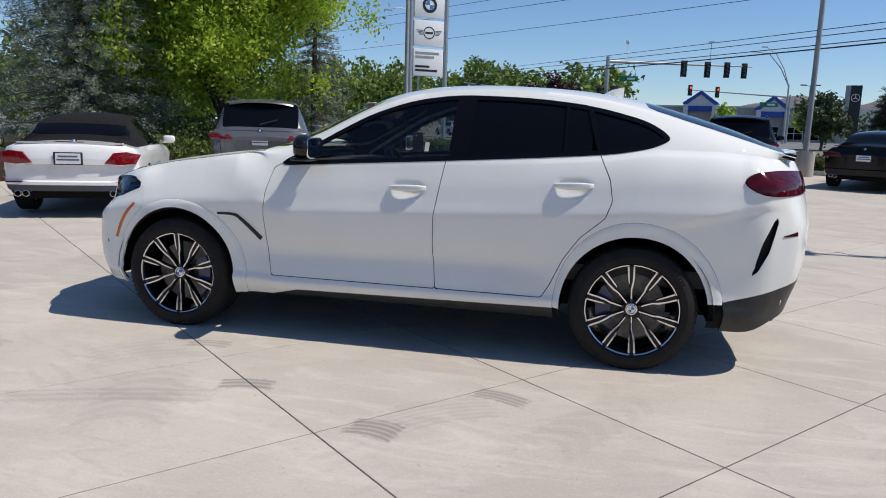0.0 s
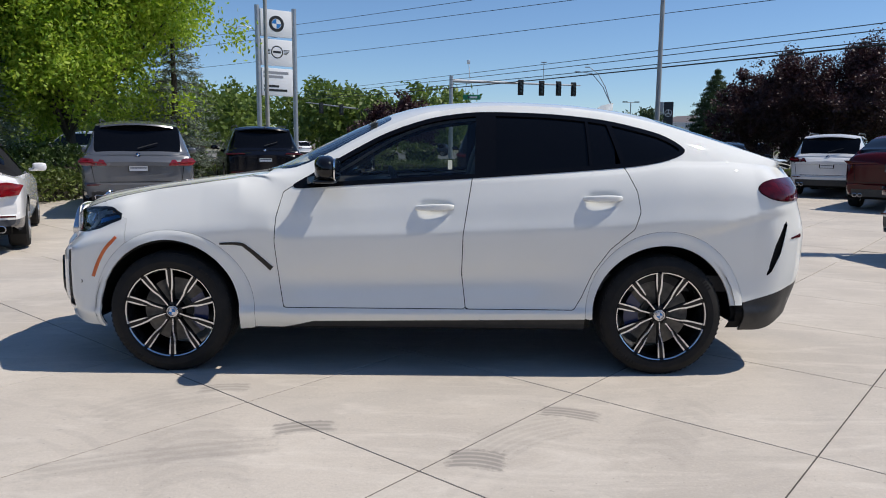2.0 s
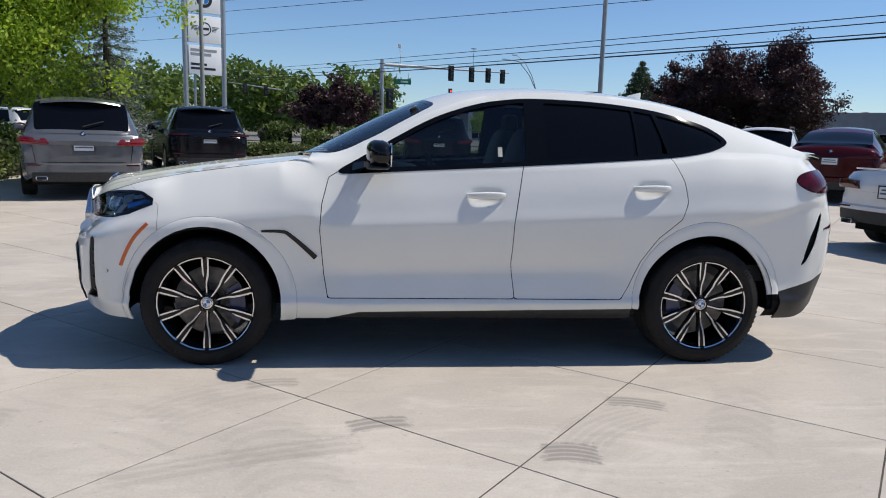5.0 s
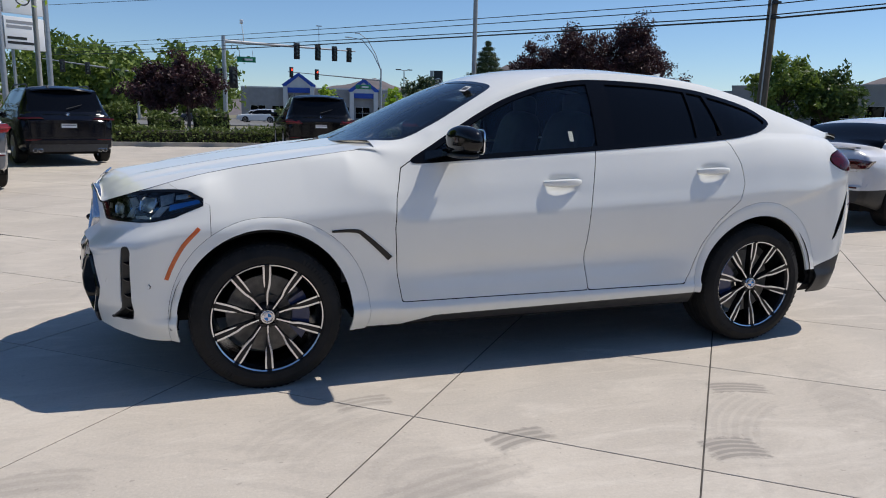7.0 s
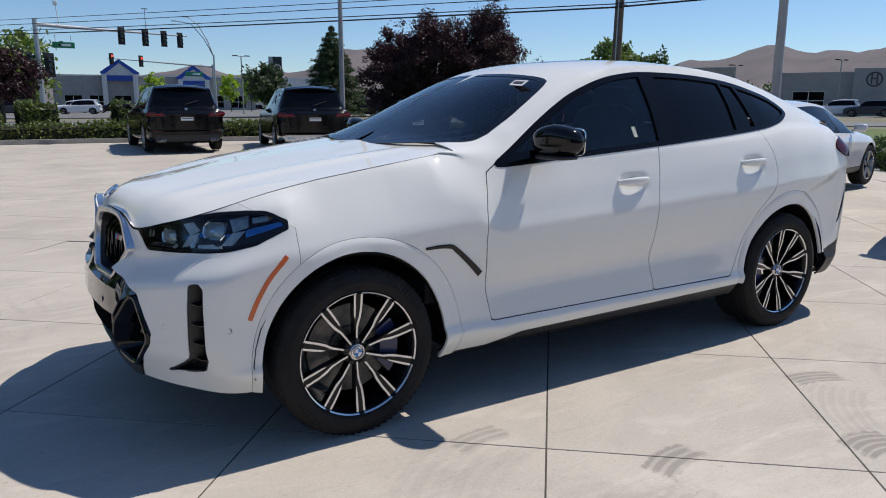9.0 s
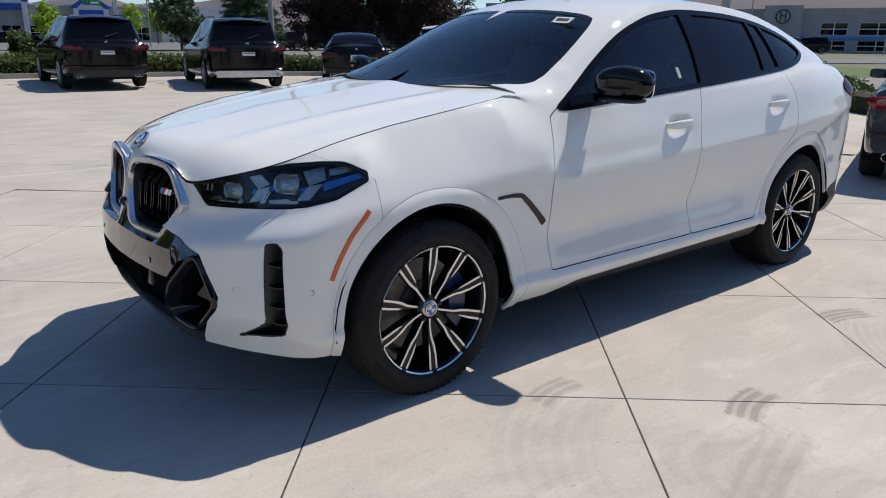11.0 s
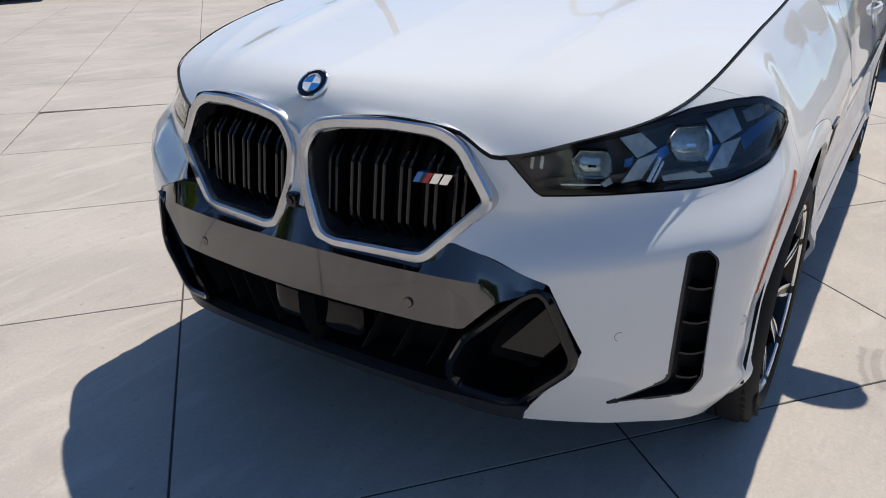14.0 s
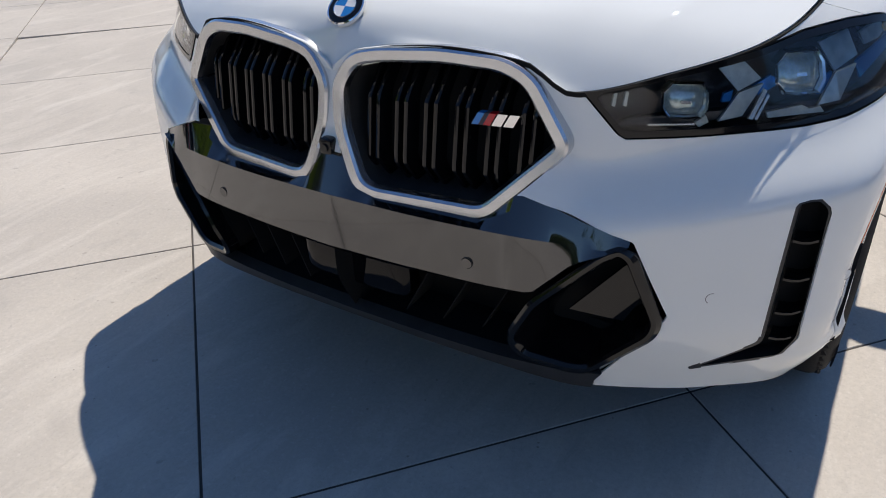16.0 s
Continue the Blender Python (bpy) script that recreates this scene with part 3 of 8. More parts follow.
    # doors
    for nm, poly in (("front_door", DOOR_F), ("rear_door", DOOR_R)):
        PV, PF = take(poly, side, lambda W: (W[:, 0] < 1.6) & (W[:, 0] > -1.2) & (W[:, 2] < 1.3), GAP)
        hx = .11 if nm == "front_door" else 1.11
        hz = 1.015 + .06 * (hx - .11)
        zt = float(rail(hx)[0])
        w_h = float(side_section(np.array([hx]), np.array([(hz - .27) / (zt - .27)]))[0][0])
        dish = np.exp(-((PV[:, 0] - hx) / .088) ** 4 - ((PV[:, 2] - hz + .010) / .042) ** 4)
        PV = PV - np.array([0, .015, 0]) * dish[:, None]
        doors = two(nm, PV, PF, M_WHITE, car, "white door skin")
        for ob, sgn in zip(doors, (-1, 1)):
            door_handle(ob, hx, sgn, hz, w_h)

    # front bumper up to the wing seam, wings, rear quarters and roof
    s = np.where(V[:, 0] < -1.2, V[:, 0] + 1.74 + np.clip(V[:, 2] - .93, 0, 1) * 2.0, 1.0)
    PV, PF = clip(V, F, s + GAP * .5)
    V, F = clip(V, F, GAP * .5 - s)
    whole("front_bumper", PV, PF, M_WHITE, car, "white front bumper skin", .004, 30)
    split = V[:, 0] + .83 - .27 * ramp(V[:, 2], 1.08, 1.16)
    PV, PF = clip(V, F, split)
    PV, PF = biggest(PV, PF)
    UV, UF = clip(PV, PF, np.where(PV[:, 2] < .70, PV[:, 0] + 1.4875, 1.0))
    if len(UF):
        two("bumper_corner", UV, UF, M_WHITE, car, "white bumper end before the wheel")
    PV, PF = clip(PV, PF, np.where(PV[:, 2] < .70, -1.4875 - PV[:, 0], -1.0))
    PV, PF = biggest(PV, PF)
    two("front_wing", PV, PF, M_WHITE, car, "white front wing")
    V, F = clip(V, F, -split)
    whole("body_side_and_roof", V, F, M_WHITE, car, "white rear quarters and roof", .004, 40)

    # bonnet: ruled between its shut line and the spine, with a crown
    ss = np.r_[np.linspace(0, .999, 60), np.linspace(1, 2, 50)]
    hood_rail = pchip([(-1.6, .825, 1.103), (-1.3, .832, 1.148), (-1.05, .822, 1.182), (-.95, .812, 1.196), (-.90, .795, 1.205), (-.88, .765, 1.212)])
    edge = np.array([nose_top(q) if q < 1 else np.r_[-1.6 + .72 * (q - 1), hood_rail(-1.6 + .72 * (q - 1))] for q in ss])
    xsp = np.interp(edge[:, 0], [-2.342, -2.262, -2.17, -2.03, -1.83, -1.6, -.88], [-2.342, -2.308, -2.262, -2.17, -2.0, -1.76, -1.03])
    uu = np.linspace(0, 1, 64)
    rows = []
    for e, xc in zip(edge, xsp):
        x = e[0] + (xc - e[0]) * uu ** 1.4
        w = np.maximum(e[1] - .007, 0) * (1 - uu)
        z = e[2] + (hood_spine(xc) - e[2]) * (1 - (1 - uu) ** np.interp(e[0], [-2.3, -1.5, -1.2, -.9], [2.3, 2.3, 3.0, 5.5]))
        ridge = .010 * np.exp(-((w - (.42 + .10 * (x + 2.2))) / .06) ** 2) * np.clip((x + 2.3) / .35, 0, 1) * np.clip((-.95 - x) / .3, 0, 1)
        crest = np.abs(w - (.63 + .42 * (x + 1.95)))
        ridge = ridge + .007 * np.exp(-crest / .06) * np.clip((x + 2.25) / .25, 0, 1) * np.clip((-1.62 - x) / .15, 0, 1)
        rows.append(np.stack([x + .003, w, z + ridge], 1))
    Vh2 = np.concatenate(rows)
    Vh2, Fh2 = weld(Vh2, grid_faces(len(rows), len(uu)))
    Fh2 = outward(Vh2, Fh2)
    whole("bonnet", Vh2, Fh2, M_WHITE, car, "white bonnet with soft ridges", .006)
    # dark strip along the bonnet's shut line, standing in for the gap's shade
    for sgn in (-1, 1):
        bm = bmesh.new()
        sel = edge[6:]
        rows = []
        for k, e in enumerate(sel):
            t = sel[min(k + 1, len(sel) - 1)][:2] - sel[max(k - 1, 0)][:2]
            t = t / max(np.hypot(*t), 1e-9)
            nx, nw = -t[1], t[0]
            rows.append([(e[0] + nx * o, sgn * (e[1] + nw * o), e[2] + h) for o, h in ((-.0022, -.008), (-.0022, .0007), (.0016, .0006), (.0016, -.008))])
        loops(bm, rows)
        part("bonnet_gap_strip", bm, M_VOID, car, "black strip drawn for the shade in the shut line")
    # cowl under the windscreen
    xs, ws = np.linspace(-1.10, -.84, 14), np.linspace(0, .78, 30)
    X, W = np.meshgrid(xs, ws, indexing="ij")
    C = np.stack([X.ravel(), W.ravel(), hood_z(X.ravel(), W.ravel()) - .05], 1)
    whole("cowl", C, outward(C, grid_faces(len(xs), len(ws))), M_BLACK, car, "black wiper cowl", 0)
    return car, dict(lower=(LV, LF), lamp=(HV, HF), vent=(VV, VF), tail=(TV, TF), rvent=(RVV, RVF))


def door_handle(door, x, sgn, z, w0):
    """Pull handle over a dished recess."""
    bm = bmesh.new()
    n = 16
    rings = []
    for i in range(n + 1):
        a = i / n
        px = x - .115 + .23 * a
        hh = .011 + .010 * math.sin(math.pi * a) ** .5
        out = .024 * math.sin(math.pi * a) ** .45
        yb = sgn * (w0 - .004 + out)
        ring = [bm.verts.new((px, yb + sgn * .010 * math.cos(b), z + .006 * a + hh * math.sin(b))) for b in [k * math.pi / 4 for k in range(8)]]
        rings.append(ring)
    for r0, r1 in zip(rings, rings[1:]):
        for k in range(8):
            bm.faces.new((r0[k], r0[(k + 1) % 8], r1[(k + 1) % 8], r1[k]))
    bm.faces.new(rings[0])
    bm.faces.new(rings[-1])
    part("handle", bm, M_WHITE, door, "white pull handle")


def ring_profile(bm, prof, seg, y_axis=True):
    """Lathe about the y axis: prof is a list of (r, y)."""
    rows = []
    for i in range(seg):
        a = 2 * math.pi * i / seg
        rows.append([bm.verts.new((r * math.cos(a), y, r * math.sin(a))) for r, y in prof])
    for i in range(seg):
        r0, r1 = rows[i], rows[(i + 1) % seg]
        for j in range(len(prof) - 1):
            bm.faces.new((r0[j], r0[j + 1], r1[j + 1], r1[j]))


def prism(bm, pts, y0, y1, taper=None):
    """Extrudes a polygon of (x, z) from y0 to y1."""
    a = [bm.verts.new((x, y0, z)) for x, z in pts]
    b = [bm.verts.new((x, y1, z)) for x, z in (taper or pts)]
    n = len(pts)
    bm.faces.new(a)
    bm.faces.new(list(reversed(b)))
    for i in range(n):
        bm.faces.new((a[i], b[i], b[(i + 1) % n], a[(i + 1) % n]))


def wheel_parts(car, x, sgn, turn):
    """Wide low tyre on a two-tone wheel with five pairs of Y spokes; the outer side faces sgn * y."""
    w = new("wheel")
    w.parent = car
    w.matrix_basis = pose(x, sgn * .845, HUB_Z, 0, turn, 0) @ Matrix.Diagonal((1, -sgn, 1, 1))
    # local: outer face towards -y
    R, hw = TYRE_R, .138
    bm = bmesh.new()
    pr = [(.268, -hw + .012), (.285, -hw - .004), (.315, -hw - .008), (.345, -hw + .002), (.362, -hw + .018), (R - .002, -hw + .035)]
    for k in range(4):
        y0 = -hw + .04 + k * (2 * hw - .08) / 4
        y1 = y0 + (2 * hw - .08) / 4
        pr += [(R, y0 + .004), (R, y1 - .006), (R - .009, y1 - .005), (R - .009, y1 - .001)]
    pr += [(R - .002, hw - .035), (.355, hw - .012), (.32, hw), (.268, hw - .02)]
    ring_profile(bm, pr, 96)
    tyre = part("tyre", bm, M_TYRE, w, "black tyre with raised sidewall bars", angle=25)
    # tread sipes and sidewall marks as small blocks
    bm = bmesh.new()
    for k in range(72):
        a = 2 * math.pi * k / 72
        m = pose(0, 0, 0, 0, math.degrees(a), 0)
        for yy, tilt in ((-.105, 25), (.105, -25)):
            mm = m @ pose(R - .010, yy * .97, 0, tilt, 0, 0) @ Matrix.Diagonal((.006, .045, .017, 1))
            bmesh.ops.create_cube(bm, size=1, matrix=mm)
    part("tread_pattern", bm, M_TYRE, tyre, smooth=False)["kind"] = "stuff"
    bm = bmesh.new()
    for c0, n in ((.5, 9), (.5 + math.pi, 9)):
        for k in range(n):
            a = c0 + k * .062
            mm = pose(0, 0, 0, 0, math.degrees(-a), 0) @ pose(.326, -hw - .0075, 0, 0, 0, 0) @ Matrix.Diagonal((.026, .002, .012, 1))
            bmesh.ops.create_cube(bm, size=1, matrix=mm)
    part("sidewall_relief", bm, M_TYRE, tyre, smooth=False)["kind"] = "stuff"
    # rim barrel
    bm = bmesh.new()
    ring_profile(bm, [(.278, -hw + .006), (.272, -hw + .002), (.262, -hw + .010), (.256, -hw + .03), (.245, -.02), (.245, hw - .03), (.27, hw - .01)], 80)
    rim = part("rim", bm, M_RIMBLACK, w, "gloss black wheel barrel")
    bm = bmesh.new()
    lip_pr = ((.2740, -hw + .004), (.2715, -hw + .0005), (.2655, -hw + .004), (.2635, -hw + .012))
    for k in range(10):
        a0, a1 = math.radians(36 * k + 92.6), math.radians(36 * k + 123.4)
        loops(bm, [[(r * math.cos(a), y, r * math.sin(a)) for r, y in lip_pr] for a in np.linspace(a0, a1, 9)], False)
    part("rim_lip", bm, M_RIMFACE, rim, "machined rim lip")
    # ten spokes: a bright line runs from the rim to the hub, a short one beside it stops half way
    yo = -hw + .012
    dish = pchip([(.03, .030), (.09, .026), (.15, .016), (.21, .006), (.266, .0)])
    for k in range(10):
        a0 = math.radians(36 * k + 90)
        sd = 1 if k % 2 else -1

        def pt(r, off, dy=0.0):
            return (r * math.cos(a0) - off * math.sin(a0), yo + float(dish(r)) + dy, r * math.sin(a0) + off * math.cos(a0))
        rs = (.045, .085, .125, .16, .20, .235, .266)
        pull = (.000, .001, .002, .001, .000, .000, .000)
        cen = [-sd * c for c in pull]
        wid = (.0065, .0070, .0095, .0160, .0190, .0200, .0205)
        bm = bmesh.new()
        rows = [[pt(r, c + h), pt(r, c - h), pt(r, c - h * .8, .045), pt(r, c + h * .8, .045)] for r, c, h in zip(rs, cen, wid)]
        vs = loops(bm, rows)
        part("spoke", bm, M_RIMBLACK, rim, smooth=False)
        # bright machined strips
        long_c = [sd * (c - v) for c, v in zip((.0, .001, .0035, .0115, .0145, .0155, .0160), pull)]
        long_w = (.0036, .0038, .0045, .0054, .0047, .0046, .0046)
        bm = bmesh.new()
        loops(bm, [[pt(r, c + h, .003), pt(r, c + h, -.002), pt(r, c - h, -.002), pt(r, c - h, .003)] for r, c, h in zip(rs, long_c, long_w)])
        rs2, c2, w2 = (.152, .172, .20, .235, .266), (-.0115, -.0135, -.0148, -.0158, -.0162), (.0006, .0036, .0044, .0046, .0046)
        loops(bm, [[pt(r, sd * c + h, .003), pt(r, sd * c + h, -.002), pt(r, sd * c - h, -.002), pt(r, sd * c - h, .003)] for r, c, h in zip(rs2, c2, w2)])
        part("spoke_face", bm, M_RIMFACE, rim, "machined bright spoke edge", smooth=False)
    # hub and badge
    bm = bmesh.new()
    ring_profile(bm, [(.001, yo + .022), (.034, yo + .023), (.038, yo + .028), (.040, yo + .034)], 40)
    hub = part("hub", bm, M_RIMFACE, rim, "machined wheel centre")
    bm = bmesh.new()
    ring_profile(bm, [(.038, yo + .031), (.058, yo + .036), (.066, yo + .08)], 40)
    part("hub_cone", bm, M_RIMBLACK, rim, "gloss black hub")
    bm = bmesh.new()
    ring_profile(bm, [(.031, yo + .030), (.030, yo + .014), (.026, yo + .013), (.025, yo + .016)], 32)
    part("hub_ring", bm, M_RIMFACE, rim)
    for k in range(4):
        bm = bmesh.new()
        c = [(0, 0)] + [(.018 * math.cos(math.radians(90 * k + a)), .018 * math.sin(math.radians(90 * k + a))) for a in range(0, 91, 15)]
        prism(bm, c, yo + .014, yo + .03)
        part("hub_quarter", bm, (M_BADGEBLUE, M_BADGEWHITE)[k % 2], rim, smooth=False)
    for k in range(5):
        bm = bmesh.new()
        a = math.radians(72 * k + 18)
        tube(bm, (.052 * math.cos(a), yo + .018, .052 * math.sin(a)), (.052 * math.cos(a), yo + .03, .052 * math.sin(a)), .008, seg=6)
        part("wheel_bolt", bm, M_BLACK, rim)
    # brake
    bm = bmesh.new()
    ring_profile(bm, [(.06, -.03), (.10, -.035), (.10, -.02), (.197, -.02), (.197, .008), (.10, .008)], 64)
    part("brake_disc", bm, M_BRAKE, w, "steel brake disc")
    bm = bmesh.new()
    outer = [(.212 * math.cos(math.radians(t)), .212 * math.sin(math.radians(t))) for t in range(-38, 39, 8)]
    inner = [(.125 * math.cos(math.radians(t)), .125 * math.sin(math.radians(t))) for t in range(34, -35, -8)]
    prism(bm, outer + inner, -.072, .045)
    cal = part("brake_caliper", bm, M_CALIPER, w, "dark blue brake caliper")
    cal.matrix_basis = pose(0, 0, 0, 0, -turn + (0 if x < 0 else 180), 0)
    return w


def arch_liner(car, x):
    """Black wheel-house tubs."""
    for sgn in (-1, 1):
        bm = bmesh.new()
        n = 24
        a0, a1 = math.radians(-25), math.radians(205)
        rows = []
        for i in range(n + 1):
            a = a0 + (a1 - a0) * i / n
            rows.append([bm.verts.new((x + r * math.cos(a), sgn * y, max(.34, HUB_Z + r * math.sin(a)))) for r, y in ((.455, .972), (.462, .94), (.46, .62), (.30, .60), (.02, .60))])
        for r0, r1 in zip(rows, rows[1:]):
            for j in range(4):
                bm.faces.new((r0[j], r0[j + 1], r1[j + 1], r1[j]))
        part("wheel_arch_liner", bm, M_VOID, car, "black wheel arch liner")


# ---- the white SUV: lamps, grilles, trim ----
def kidney_x(w, z):
    return -2.380 + .29 * w * w + .15 * np.maximum(np.asarray(z) - .70, 0)


def offset_poly(poly, d):
    """Moves a closed outline inward by d."""
    p = np.asarray(poly, float)
    a, b = np.roll(p, 1, axis=0), np.roll(p, -1, axis=0)
    t = b - a
    t /= np.maximum(np.hypot(*t.T), 1e-9)[:, None]
    n = np.stack([-t[:, 1], t[:, 0]], 1)
    area = np.sum(p[:, 0] * b[:, 1] - b[:, 0] * p[:, 1])
    return p + n * d * (1 if area > 0 else -1)


def loops(bm, rows, closed=True):
    """Bridges successive closed loops of points."""
    vs = [[bm.verts.new(p) for p in r] for r in rows]
    n = len(vs[0])
    for r0, r1 in zip(vs, vs[1:]):
        for i in range(n if closed else n - 1):
            bm.faces.new((r0[i], r0[(i + 1) % n], r1[(i + 1) % n], r1[i]))
    return vs


def frame_on(sheet_x, outline, steps, sgn):
    """Ring of a frame: steps of (inward, forward) from an outline in (w, z), lying on x = sheet_x(w, z)."""
    rows = []
    for d, fwd in steps:
        o = offset_poly(outline, d)
        xs = sheet_x(o[:, 0], o[:, 1]) - fwd
        rows.append([(float(x), float(sgn * w), float(z)) for x, (w, z) in zip(xs, o)])
    bm = bmesh.new()
    loops(bm, rows)
    return bm


def z_span(poly, w):
    zs = []
    for (w0, z0), (w1, z1) in zip(poly, np.roll(poly, -1, axis=0)):
        if (w0 - w) * (w1 - w) < 0:
            zs.append(z0 + (z1 - z0) * (w - w0) / (w1 - w0))
    return (min(zs), max(zs)) if len(zs) >= 2 else None


def roundel(parent, name, m, r):
    """Round badge: chrome rim, black ring, four coloured quarters. Local z faces out."""
    b = new(name)
    b.parent = parent
    b.matrix_basis = m
    def lathe(nm, pr, mt):
        bm = bmesh.new()
        rows = [[(rr * math.cos(2 * math.pi * i / 40), rr * math.sin(2 * math.pi * i / 40), h) for i in range(40)] for rr, h in pr]
        loops(bm, rows)
        part(nm, bm, mt, b)
    lathe("badge_rim", [(r, -.004), (r, .003), (r * .95, .005), (r * .91, .003)], M_MIRROR)
    lathe("badge_ring", [(r * .92, .003), (r * .62, .004)], M_GLOSSBLACK)
    lathe("badge_inner_rim", [(r * .63, .003), (r * .61, .006), (r * .58, .004)], M_MIRROR)
    for k in range(4):
        bm = bmesh.new()
        c = [(0, 0)] + [(r * .59 * math.cos(math.radians(90 * k + a)), r * .59 * math.sin(math.radians(90 * k + a))) for a in range(0, 91, 15)]
        bm.faces.new([bm.verts.new((x, y, .0045)) for x, y in c])
        part("badge_quarter", bm, (M_BADGEWHITE, M_BADGEBLUE)[k % 2], b, smooth=False)
    return b


def superquad(bm, c, s, e1=.5, e2=.5, nu=20, nv=28):
    """Rounded box as a superquadric."""
    f = lambda v, e: math.copysign(abs(v) ** e, v)
    rows = []
    for i in range(1, nu):
        a = -math.pi / 2 + math.pi * i / nu
        rows.append([(c[0] + s[0] * f(math.cos(a), e1) * f(math.cos(b), e2), c[1] + s[1] * f(math.cos(a), e1) * f(math.sin(b), e2), c[2] + s[2] * f(math.sin(a), e1))
                     for b in [2 * math.pi * k / nv for k in range(nv)]])
    vs = loops(bm, rows)
    bm.faces.new(vs[0])
    bm.faces.new(list(reversed(vs[-1])))


def suv_details(car, cuts):
    # kidneys
    for sgn in (-1, 1):
        bm = frame_on(kidney_x, KIDNEY, [(-.002, -.03), (-.002, .003), (.002, .008), (.019, .006), (.024, .001), (.027, -.014)], sgn)
        kid = part("kidney_frame", bm, M_CHROME, car, "satin aluminium kidney grille frame", angle=28)
        bm = frame_on(kidney_x, KIDNEY, [(.026, -.013), (.030, -.045), (.032, -.10)], sgn)
        part("frame_liner", bm, M_BLACK, kid, "black inner wall of the frame")
        inner = offset_poly(KIDNEY, .028)
        bm = bmesh.new()
        pts = [(float(kidney_x(w, z) + .11), sgn * w, z) for w, z in offset_poly(KIDNEY, .0)]
        bm.faces.new([bm.verts.new(p) for p in pts])
        part("grille_back", bm, M_VOID, kid, "black grille back", smooth=False)
        for k in range(7):
            for dw in (-.010, .010):
                w = .085 + .063 * k + dw
                sp = z_span(inner, w)
                if not sp:
                    continue
                bm = bmesh.new()
                n = 16
                rows = []
                for i in range(n + 1):
                    z = sp[0] + (sp[1] - sp[0]) * i / n
                    bend = max(0, abs(z - .805) - .062)
                    x0 = float(kidney_x(w, z)) + .026 + .75 * bend
                    wz = w + .22 * max(0, .735 - z)
                    rows.append([(x0, sgn * (wz - .0042), z), (x0 - .001, sgn * wz, z), (x0, sgn * (wz + .0042), z), (x0 + .045, sgn * (wz + .003), z), (x0 + .045, sgn * (wz - .003), z)])
                loops(bm, rows)
                part("grille_blade", bm, M_GLOSSBLACK, kid, "gloss black vertical grille blade", angle=20)
        if sgn < 0:
            # small emblem of three coloured slanted bars and a bright block
            for j, (c, wid) in enumerate(((M_BADGEBLUE, .013), (M_INK, .009), (M_AMBER_RED, .013), (M_MIRROR, .018), (M_MIRROR, .018))):
                w0 = .300 + (0, .013, .022, .038, .060)[j]
                bm = bmesh.new()
                q = [(w0, .842), (w0 + wid, .842), (w0 + wid + .011, .864), (w0 + .011, .864)]
                a = [bm.verts.new((float(kidney_x(w, z)) + .012, -w, z)) for w, z in q]
                b = [bm.verts.new((float(kidney_x(w, z)) + .028, -w, z)) for w, z in q]
                bm.faces.new(a)
                bm.faces.new(b)
                for i in range(4):
                    bm.faces.new((a[i], a[(i + 1) % 4], b[(i + 1) % 4], b[i]))
                part("grille_emblem", bm, c, kid, "small coloured slanted emblem bar", smooth=False)
    bm = bmesh.new()
    box(bm, -2.378, 0, .765, .03, .032, .034, bevel=.008)
    part("camera_pod", bm, M_GLOSSBLACK, car, "black front camera pod")
    bm = bmesh.new()
    tube(bm, (-2.385, 0, .765), (-2.397, 0, .764), .009, seg=16)
    part("camera_lens", bm, M_GLOSSBLACK, car)

    # lower front: bar, centre intake, corner intakes
    V, F = cuts["lower"]
    FIN = np.array([(.567, .642), (.600, .660), (.626, .642), (.683, .496), (.675, .460), (.566, .350), (.530, .344), (.425, .362), (.402, .400), (.408, .440), (.452, .526)])
    s = sd_poly(V[:, [1, 2]], FIN)
    PV, PF = clip(V, F, -s)
    bar = PV[:, 2] - .548
    BV, BF = clip(PV, PF, -bar)
    # two-facet gloss bar: an upright lower face and an upper face leaning back under the kidneys
    front_x = pchip([(0, -2.419), (.17, -2.413), (.34, -2.397), (.52, -2.356), (.62, -2.312)])
    upper_x = pchip([(0, -2.345), (.30, -2.335), (.43, -2.338), (.52, -2.328), (.62, -2.294)])
    bm = bmesh.new()
    rows = []
    for w in np.linspace(-.612, .612, 81):
        a = abs(w)
        zb = np.interp(a, [0, .25, .455, .528, .612], [.548, .550, .546, .622, .655])
        zt = min(np.interp(a, [0, .43, .615], [.757, .735, .666]), np.interp(a, [0, .022, .06, .105, .338, .486], [.80, .80, .698, .674, .668, .825]) + .004)
        zc = max(np.interp(a, [0, .35, .5, .612], [.668, .664, .658, .645]), zb + .003)
        k = min(max((a - .36) / .12, 0), 1)
        fx = float(front_x(a))
        zt = max(zt, zc + .002)
        ux = float(kidney_x(a, zt) + .006) * (1 - k) + float(upper_x(a)) * k
        zm, xm = (zc + zt) / 2, (fx + ux) / 2
        rows.append([(fx + .05, w, zb), (fx + .003, w, zb), (fx, w, zb + .003), (fx + .010, w, zc), (xm + .005, w, zm), (ux, w, zt), (ux + .04, w, zt - .004)])
    loops(bm, rows)
    part("bumper_bar", bm, M_BAR, car, "gloss black bumper bar", angle=14)
    IV, IF = clip(PV, PF, bar)
    lip = IV[:, 2] - .350
    EV, EF = clip(IV, IF, -lip)
    LV, LF = clip(IV, IF, lip)
    whole("splitter", LV - np.array([.01, 0, 0]), LF, M_BLACK, car, "gloss black front splitter", .03)
    W2, G2 = extrude_shell(EV + np.array([.004, 0, 0]), EF, np.array([.14, 0, 0]))
    G2 = G2[len(EF):]
